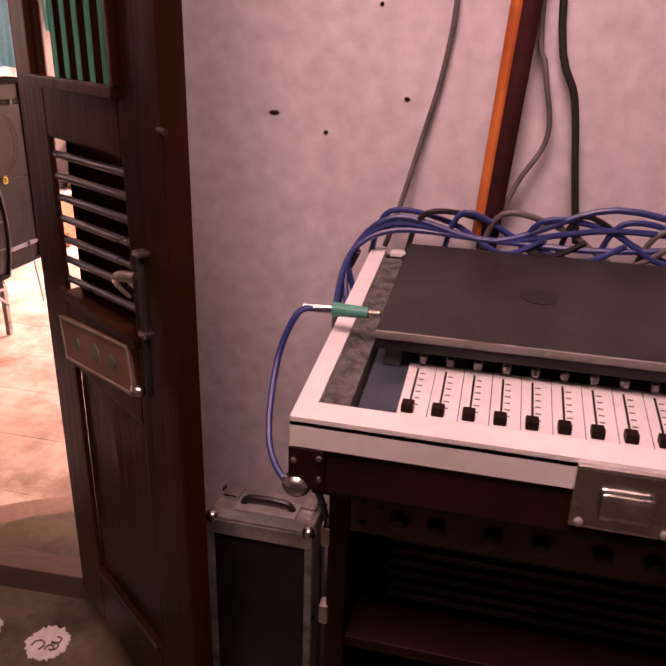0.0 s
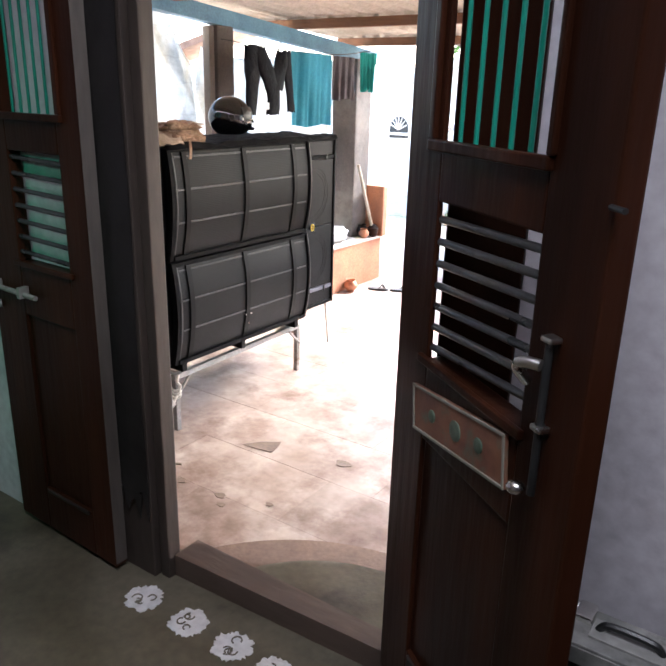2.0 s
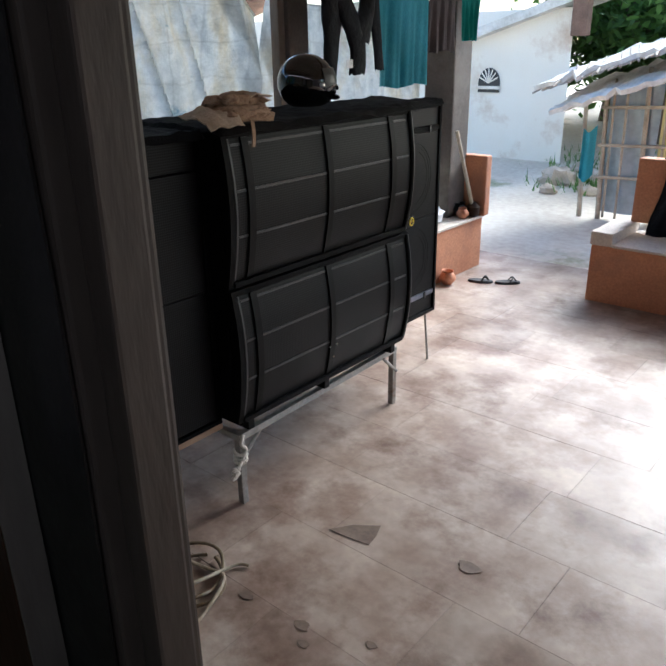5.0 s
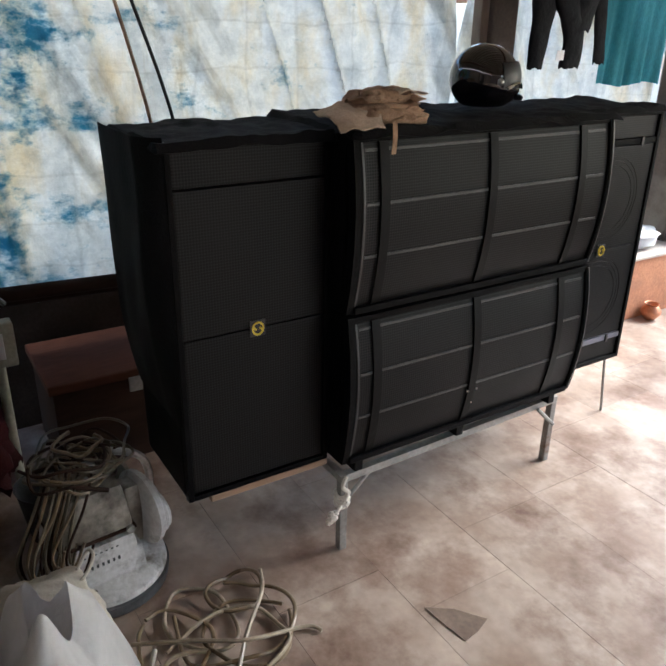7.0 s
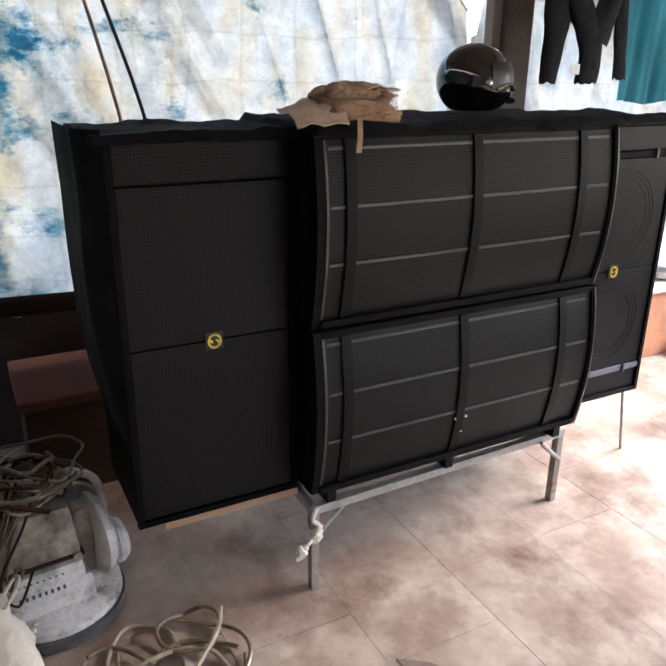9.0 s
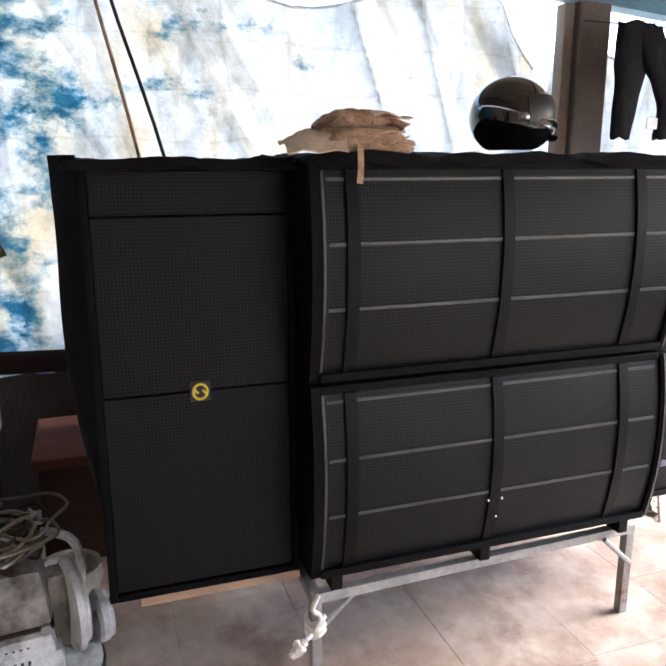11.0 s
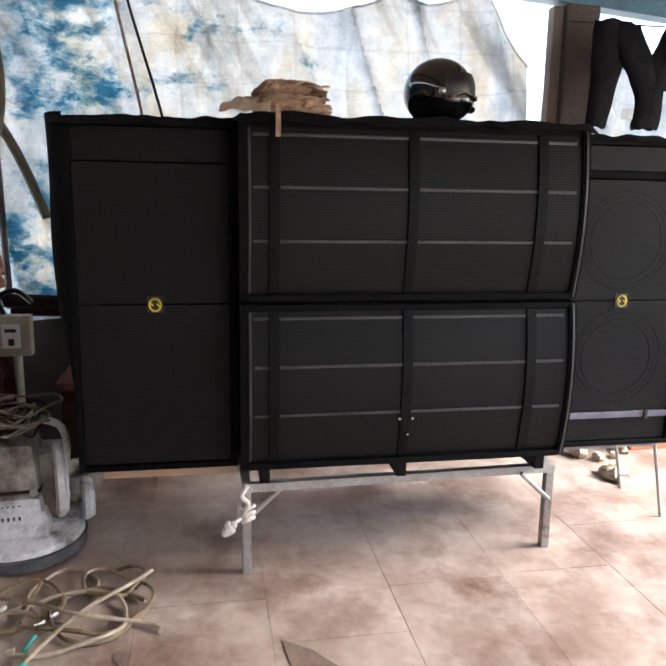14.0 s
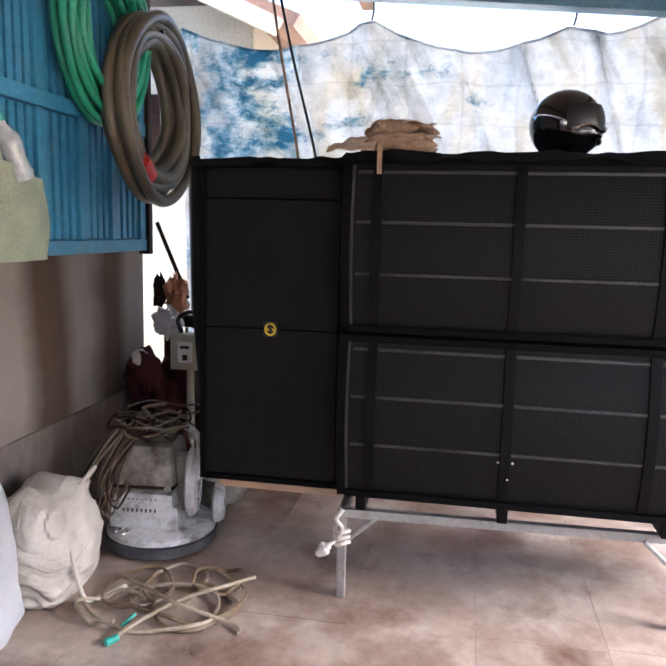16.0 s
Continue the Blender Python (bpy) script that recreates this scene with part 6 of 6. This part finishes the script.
lt_ = part("latch", box(0.10, 0.20, CY0 - 0.012, CY0 - 0.004, 1.43, 1.50, 0.004), M_CHROME, mc, "chrome butterfly latch")
part("latch_wing", box(0.125, 0.175, CY0 - 0.022, CY0 - 0.012, 1.448, 1.478, 0.006), M_CHROME, lt_)
for x in (0.11, 0.19):
    part("latch_screw", ball((x, CY0 - 0.013, 1.437), (0.005, 0.003, 0.005), 8), M_STEEL, lt_)

mx = thing("audio_mixer", (0.22, 0.80, 1.47), "audio mixer with white fader strips and slate panel", "mixer")
panel = part("panel", wedge(CX0 + 0.056, CX1 - 0.05, CY0 + 0.036, CY1 - 0.03, -0.040, -0.022), M_MIXDARK, mx)
SY0_, SY1_ = CY0 + 0.050, CY0 + 0.165
for k in range(16):
    x = CX0 + 0.100 + 0.0335 * k
    st = part("strip", wedge(x, x + 0.0325, SY0_, SY1_, -0.022, -0.0195), M_WHITEPANEL, mx, "white fader strip")
    part("slot", wedge(x + 0.0105, x + 0.0130, SY0_ + 0.02, SY1_ - 0.012, -0.0195, -0.0188), M_BLACK, st)
    for q in range(6):
        y = SY0_ + 0.03 + 0.0125 * q
        part("tick", wedge(x + 0.015, x + 0.021, y, y + 0.0016, -0.0195, -0.0190), M_GREYCABLE, st)
    fy = SY0_ + 0.012
    part("fader", box(x + 0.004, x + 0.018, fy, fy + 0.016, slope(fy) - 0.0194, slope(fy) - 0.009, 0.002), M_RACK, st, "small dark fader cap")
    part("knob", lathe([(0.0065, 0), (0.0065, 0.008), (0.004, 0.011)], (x + 0.0145, SY1_ + 0.006, slope(SY1_ + 0.006) - 0.021), 10), M_CHROME, mx, "pale knob", True)
    part("tag", wedge(x, x + 0.028, CY0 + 0.038, CY0 + 0.047, -0.022, -0.0195), M_MIXDARK, mx)

lp = thing("laptop", (0.06, 0.9, 1.55), "closed dark laptop lying across the mixer", "laptop")
LX0, LX1, LY0, LY1 = -0.126, 0.252, 0.775, 1.035
part("base", wedge(LX0, LX1, LY0, LY1, 0.006, 0.018), M_BLACK, lp)
part("lid", wedge(LX0, LX1, LY0 - 0.001, LY1, 0.020, 0.030), M_LAPTOP, lp, "dark brushed lid")
part("lid_edge", wedge(LX0, LX1, LY0 - 0.004, LY0 - 0.001, 0.021, 0.030), M_CHROME, lp, "bright lid edge")
ly = (LY0 + LY1) / 2
part("disc_mark", lathe([(0.024, -0.002), (0.024, 0.0008), (0.001, 0.0010)], (0.063, ly, slope(ly) + 0.030), 24, turn=pose(0, 0, 0, math.degrees(math.atan2(ZB - ZF, CY1 - CY0)), 0, 0)), M_BLACK, lp, "dark round mark", True)
for x in (LX0 + 0.02, LX1 - 0.02):
    part("foot", box(x - 0.01, x + 0.01, LY0 + 0.01, LY0 + 0.03, slope(LY0 + 0.02) - 0.022, slope(LY0 + 0.02) + 0.006, 0.002), M_RUBBER, lp)
    part("foot", box(x - 0.01, x + 0.01, LY1 - 0.03, LY1 - 0.01, slope(LY1 - 0.02) - 0.022, slope(LY1 - 0.02) + 0.006, 0.002), M_RUBBER, lp)

# ---- leads ----
jl = thing("jack_lead", (-0.25, 0.75, 1.45), "blue jack lead with a green plug lying on the case edge", "cable")
part("lead", tube([(-0.205, 0.80, 1.560), (-0.228, 0.79, 1.554), (-0.246, 0.765, 1.50), (-0.236, 0.70, 1.43), (-0.205, 0.66, 1.402), (-0.17, 0.665, 1.395), (-0.165, 0.72, 1.30)], 0.0042), M_BLUECABLE, jl, "", True)
part("sleeve", rod((-0.222, 0.80, 1.560), (-0.185, 0.80, 1.561), 0.0055), M_CHROME, jl, "bright metal sleeve")
part("plug", rod((-0.185, 0.80, 1.561), (-0.140, 0.795, 1.563), 0.009, 0.007), M_PIPEGREEN, jl, "green plug body", True)
part("tip", rod((-0.140, 0.795, 1.563), (-0.125, 0.793, 1.564), 0.004), M_CHROME, jl)
rnd = random.Random(21)
cb = thing("cable_tangle", (0.05, 1.06, 1.57), "tangle of blue and black leads behind the laptop", "cables")
for k in range(9):
    a = -0.19 + 0.055 * k
    pts = [(a, 1.07, 1.56), (a + 0.03, 1.05, 1.63 + 0.02 * rnd.random()), (a + 0.12, 1.055 + 0.02 * rnd.random(), 1.60 + 0.03 * rnd.random()), (a + 0.2, 1.045, 1.575 + 0.02 * rnd.random()), (a + 0.26, 1.05, 1.61)]
    part("lead", tube(pts, 0.0045), (M_BLUECABLE, M_BLACK, M_BLUECABLE, M_GREYCABLE)[k % 4], cb, "", True)
for k in range(3):
    part("lead", tube([(-0.20 - 0.01 * k, 1.02 - 0.03 * k, 1.50), (-0.215, 1.03, 1.565), (-0.15, 1.05, 1.605 + 0.01 * k), (0.0, 1.055, 1.60), (0.16, 1.05, 1.60 + 0.03 * k), (0.34, 1.06, 1.62)], 0.0048), M_BLUECABLE, cb, "", True)
part("lead", tube([(-0.205, 1.04, 1.57), (-0.235, 1.07, 1.50), (-0.245, 1.08, 1.40), (-0.22, 1.09, 1.2)], 0.006), M_GREYCABLE, cb, "", True)
for k in range(6):
    x = -0.13 + 0.06 * k
    part("plug", rod((x, 1.045, 1.562), (x + 0.02, 1.02, 1.58), 0.008), M_CHROME if k % 2 else M_BLACK, cb, "metal plug", True)
wc = thing("wall_cables", (0, 1.1, 1.6), "grey and black cables running up the wall", "cables")
part("cable", tube([(-0.085, 1.112, 2.6), (-0.09, 1.11, 2.0), (-0.10, 1.11, 1.85), (-0.13, 1.105, 1.72), (-0.155, 1.09, 1.62), (-0.17, 1.08, 1.57)], 0.0042), M_GREYCABLE, wc, "", True)
part("cable", tube([(0.02, 1.11, 2.6), (0.025, 1.108, 1.95), (0.04, 1.10, 1.84), (0.055, 1.10, 1.75), (0.02, 1.09, 1.68), (-0.01, 1.08, 1.60)], 0.004), M_GREYCABLE, wc, "", True)
part("cable", tube([(0.04, 1.11, 2.6), (0.05, 1.108, 1.95), (0.085, 1.10, 1.80), (0.10, 1.095, 1.70), (0.115, 1.08, 1.60)], 0.0055), M_BLACK, wc, "", True)
os_ = thing("cloth_strip", (0, 1.1, 1.6), "twisted orange and brown cloth strip hanging on the wall", "cloth strip")
part("strip", sheet(lambda u, v: (0.018 - 0.045 * v + (u - 0.5) * 0.020 * (1 - 0.3 * v), 1.105 - 0.01 * math.sin(math.pi * u) - 0.02 * v, 2.3 - 0.70 * v), 6, 24, 0.004), M_ORANGE, os_, "", True)
part("strip", sheet(lambda u, v: (0.034 - 0.048 * v + (u - 0.5) * 0.024, 1.100 - 0.01 * math.sin(math.pi * u) - 0.02 * v, 2.3 - 0.72 * v), 6, 24, 0.004), M_MAROON, os_, "dark maroon strip", True)

# ---- beyond the veranda ----
hs = thing("village_house", (-9.0, 14.0, 0), "pale cream plastered house with a bleached roof slope", "house")
part("wall", prism([(-14, 12), (-5.69, 12), (-7.9, 17), (-14, 17)], "z", -0.1, 2.35), M_HOUSE, hs)
part("roof", prism([(-9.0, 1.42), (-5.45, 2.48), (-5.45, 2.62), (-9.0, 1.56)], "y", 11.75, 12.9), M_THATCH, hs, "sun-bleached roof slope")
part("roof", prism([(-14.5, 2.3), (-9.0, 3.6), (-5.3, 2.5), (-5.3, 2.62), (-9.0, 3.75), (-14.5, 2.45)], "y", 12.05, 13.1), M_TILEROOF, hs, "brown tiled roof slope")
part("fascia", box(-5.62, -5.38, 11.72, 11.9, 1.95, 2.6, 0.02), M_TILEROOF, hs, "dark eave end")
fw = part("fan_window", prism([(-7.03 + 0.19 * math.cos(a), 1.26 + 0.24 * math.sin(a)) for a in [math.pi * k / 16 for k in range(17)]] + [(-7.22, 1.12), (-6.84, 1.12)], "y", 11.97, 12.02), M_BLACK, hs, "dark arched fanlight")
for k in range(1, 8):
    a = math.pi * k / 8
    part("spoke", rod((-7.03, 11.96, 1.27), (-7.03 + 0.18 * math.cos(a), 11.96, 1.27 + 0.22 * math.sin(a)), 0.012, seg=6), M_HOUSE, fw)
part("sill", box(-7.24, -6.82, 11.93, 12.0, 1.17, 1.22, 0.01), M_HOUSE, hs)

ht = thing("hut", (-3.0, 9.4, 0), "small hut of bleached poles and sheeting with a thatched roof", "hut")
for x, y, z in ((-4.20, 9.0, 1.30), (-3.98, 9.0, 1.42), (-3.55, 9.0, 1.62), (-3.1, 9.0, 1.8), (-2.4, 9.0, 2.1), (-4.25, 10.2, 1.4)):
    part("post", rod((x + 0.06, y, -0.05), (x, y, z), 0.03, 0.024, 8), M_STICK, ht)
for z in (0.45, 0.80, 1.20):
    part("crossbar", rod((-4.0, 8.96, z), (-2.3, 8.96, z + 0.06), 0.018, seg=8), M_STICK, ht)
for x in (-3.86, -3.72, -3.3):
    part("lath", rod((x, 8.98, 0.0), (x - 0.03, 8.98, 1.5), 0.015, seg=8), M_STICK, ht)
part("sheeting", sheet(lambda u, v: (-3.95 + 0.55 * u, 9.05 + 0.02 * math.sin(9 * u + 4 * v), 0.05 + 1.4 * v), 12, 12, 0.006), M_HUTSHEET, ht, "grey-blue plastic sheeting", True)
part("panel", box(-3.38, -2.3, 9.04, 9.07, 0.0, 1.5, 0.005), M_YELLOWPANEL, ht, "faded yellow panel")


def thatch_fn(x0, x1, y0, y1, z0, z1, seed):
    def fn(u, v):
        x, y = x0 + (x1 - x0) * u, y0 + (y1 - y0) * v
        ed = 0.07 * noise.noise(Vector((x * 5, y * 5, seed))) if 0.02 < v < 0.98 else 0.10 * noise.noise(Vector((x * 11, seed, 0)))
        return (x + (0.1 * noise.noise(Vector((y * 9, seed, 2))) if u < 0.02 else 0), y + (ed if v < 0.02 else 0), z0 + (z1 - z0) * u + 0.25 * v + ed)
    return fn


part("thatch", sheet(thatch_fn(-4.62, -1.4, 8.55, 10.6, 1.38, 2.35, 3), 40, 24, 0.05), M_THATCH, ht, "grey palm-leaf thatch")
part("thatch", sheet(thatch_fn(-4.35, -1.4, 8.35, 9.6, 1.20, 2.1, 8), 40, 16, 0.05), M_THATCH, ht, "grey palm-leaf thatch")
rnd = random.Random(5)
for k in range(22):
    x = -4.6 + 0.09 * k
    part("rafter_end", rod((x, 8.45 + rnd.uniform(-0.1, 0.1), 1.36 + 0.30 * (x + 4.6)), (x + rnd.uniform(-0.2, 0.2), 8.9, 1.50 + 0.30 * (x + 4.6)), 0.012, seg=5), M_STICK, ht)
tagged(solid("blue_cloth", sheet(lambda u, v: (-4.17 + 0.15 * u, 8.93 + 0.02 * math.sin(8 * u), 0.98 - 0.55 * v - 0.05 * math.sin(4 * u)), 10, 10, 0.004), M_TOWEL, True), "turquoise cloth hanging on the hut post", "cloth")


def tree(x, y, h, spread, seed, trunk_r=0.12):
    rnd = random.Random(seed)
    z0 = ground_fn((x + 60) / 120, (y + 40) / 160)[2] - 0.1
    th = thing("tree", (x, y, z0), "leafy green tree behind the huts", "tree", "yard trees")
    b = tube([(x, y, z0), (x + 0.1, y, z0 + h * 0.3), (x - 0.1, y + 0.1, z0 + h * 0.6), (x, y, z0 + h * 0.85)], trunk_r, 10)
    tips = []
    for k in range(9):
        a, e = rnd.uniform(0, 6.28), rnd.uniform(0.35, 0.95)
        p = Vector((x + spread * rnd.uniform(0.4, 1) * math.cos(a), y + spread * rnd.uniform(0.4, 1) * math.sin(a), z0 + h * e + 0.4))
        q = Vector((x, y, z0 + h * e * 0.75))
        tube([q, q.lerp(p, 0.5) + Vector((0, 0, 0.15)), p], trunk_r * 0.35, 6, b)
        tips += [p, q.lerp(p, 0.6)]
    part("trunk", b, M_BARK, th, "", True)
    verts, faces = [], []
    for p in tips + [Vector((x, y, z0 + h))]:
        for _ in range(170):
            c = p + Vector((rnd.gauss(0, 0.45), rnd.gauss(0, 0.45), rnd.gauss(0, 0.38)))
            d = Vector((rnd.uniform(-1, 1), rnd.uniform(-1, 1), rnd.uniform(-0.8, 0.4))).normalized()
            s = d.cross(Vector((rnd.random(), rnd.random(), 1))).normalized()
            l = rnd.uniform(0.08, 0.17)
            i = len(verts)
            verts += [c - d * l, c + s * l * 0.4, c + d * l, c - s * l * 0.4]
            faces.append((i, i + 1, i + 2, i + 3))
    me = bpy.data.meshes.new("crown")
    me.from_pydata([tuple(v) for v in verts], [], faces)
    me.materials.append(M_LEAF)
    ob = new("crown", me)
    ob.parent = th
    ob.matrix_parent_inverse = Matrix.Translation(-th.location)


for k, (x, y, h, s) in enumerate(((-6.2, 18.5, 4.2, 1.8), (-4.4, 16.5, 4.5, 1.8), (-3.0, 19.0, 5.0, 2.0), (-1.5, 16.0, 4.2, 1.8), (-5.0, 22.0, 5.5, 2.4), (-8.0, 22.0, 6.0, 2.4), (-6.0, 15.2, 3.0, 1.2), (-5.0, 14.6, 2.8, 1.2), (-6.9, 17.0, 3.6, 1.4), (-4.0, 14.2, 3.0, 1.3))):
    tree(x, y, h, s, k + 1)

rnd = random.Random(8)
for k in range(14):
    x, y, r = -4.75 + rnd.uniform(-0.45, 0.6), 10.7 + rnd.uniform(-0.8, 1.7), rnd.uniform(0.06, 0.20)
    z = ground_fn((x + 60) / 120, (y + 40) / 160)[2]
    tagged(solid("rock", ball((x, y, z + r * 0.3), (r * 1.3, r, r * 0.8), 14, None, 0.5), M_ROCK, True), "brown rock beside the earth path", "rock", "path rocks")


def weeds(name, spots, n, seed):
    rnd = random.Random(seed)
    verts, faces = [], []
    for x, y, s in spots:
        z = ground_fn((x + 60) / 120, (y + 40) / 160)[2]
        for _ in range(n):
            c = Vector((x + rnd.gauss(0, s), y + rnd.gauss(0, s), z))
            a, l = rnd.uniform(0, 6.28), rnd.uniform(0.05, 0.2)
            t = c + Vector((math.cos(a) * l * 0.6, math.sin(a) * l * 0.6, l))
            w = Vector((-math.sin(a), math.cos(a), 0)) * 0.012
            i = len(verts)
            verts += [c - w, c + w, t]
            faces.append((i, i + 1, i + 2))
    me = bpy.data.meshes.new(name)
    me.from_pydata([tuple(v) for v in verts], [], faces)
    me.materials.append(M_LEAF)
    tagged(new(name, me), "low green weeds along the earth path", "weeds", kind="stuff")


weeds("weeds", [(-4.7, 10.6, 0.35), (-4.8, 11.6, 0.35), (-4.9, 12.5, 0.6)], 200, 3)
# neighbour's eaves behind the tarpaulin
nb = thing("neighbour_roof", (-6.5, 2.0, 0), "weathered wooden eaves of the next house", "roof")
part("roof", prism([(-0.5, 3.6), (1.75, 2.72), (1.80, 2.80), (-0.5, 3.72)], "x", -9.5, -5.6), M_TILEROOF, nb)
part("wall", box(-9.3, -6.0, -3.0, 1.35, -0.1, 3.0, 0.02), M_NEIGHBOUR, nb, "pale yellow wall")
part("window", box(-6.0, -5.985, 0.42, 0.60, 1.75, 2.35, 0.004), M_DARKWOOD, nb, "dark slit window")
part("fascia", prism([(0.9, 2.98), (1.62, 2.66), (1.68, 2.76), (0.95, 3.10)], "x", -5.62, -5.56), M_NEIGHBOUR, nb, "pale fascia board")

# ---- stone slabs of the veranda ----
rnd = random.Random(17)
y = WO + 0.03
rows_y = [1.29, 1.80, 2.225, 2.650, 3.085, 3.515, 3.95, 4.38, 4.82, 5.25, 5.69, 6.12, 6.50, 6.90]
for j, (ya, yb) in enumerate(zip(rows_y, rows_y[1:])):
    x = -4.75 - rnd.uniform(0, 0.5)
    if j == 3:
        x = -4.96
    while x < 2.2:
        w = rnd.choice((0.62, 0.75, 0.86, 0.95))
        xa, xb = max(x, -4.75), min(x + w, 2.2)
        if xb - xa > 0.08:
            b = box(xa + 0.0006, xb - 0.0006, ya + 0.0006, yb - 0.0006, -0.03, rnd.uniform(-0.0010, 0.0), 0.0008)
            part("slab", b, M_SLAB, veranda)
        x += w
# dark broken corner and cement blots
part("patch", prism([(-2.63, 2.68), (-2.53, 2.69), (-2.44, 2.705), (-2.45, 2.77), (-2.475, 2.835), (-2.52, 2.80), (-2.57, 2.765), (-2.60, 2.72)], "z", 0.0005, 0.003), M_STAIN, veranda, "dark triangular broken corner")
for x, y, r in ((-2.06, 2.84, 0.045), (-2.30, 2.16, 0.022), (-2.36, 2.22, 0.03), (-2.12, 2.30, 0.02), (-2.62, 2.2, 0.03)):
    part("blot", prism([(x + r * (1 + 0.25 * math.sin(3 * a + x * 9)) * math.cos(a), y + 0.7 * r * math.sin(a)) for a in [2 * math.pi * k / 14 for k in range(14)]], "z", 0.0005, 0.003), M_STAIN, veranda, "dark cement blot")
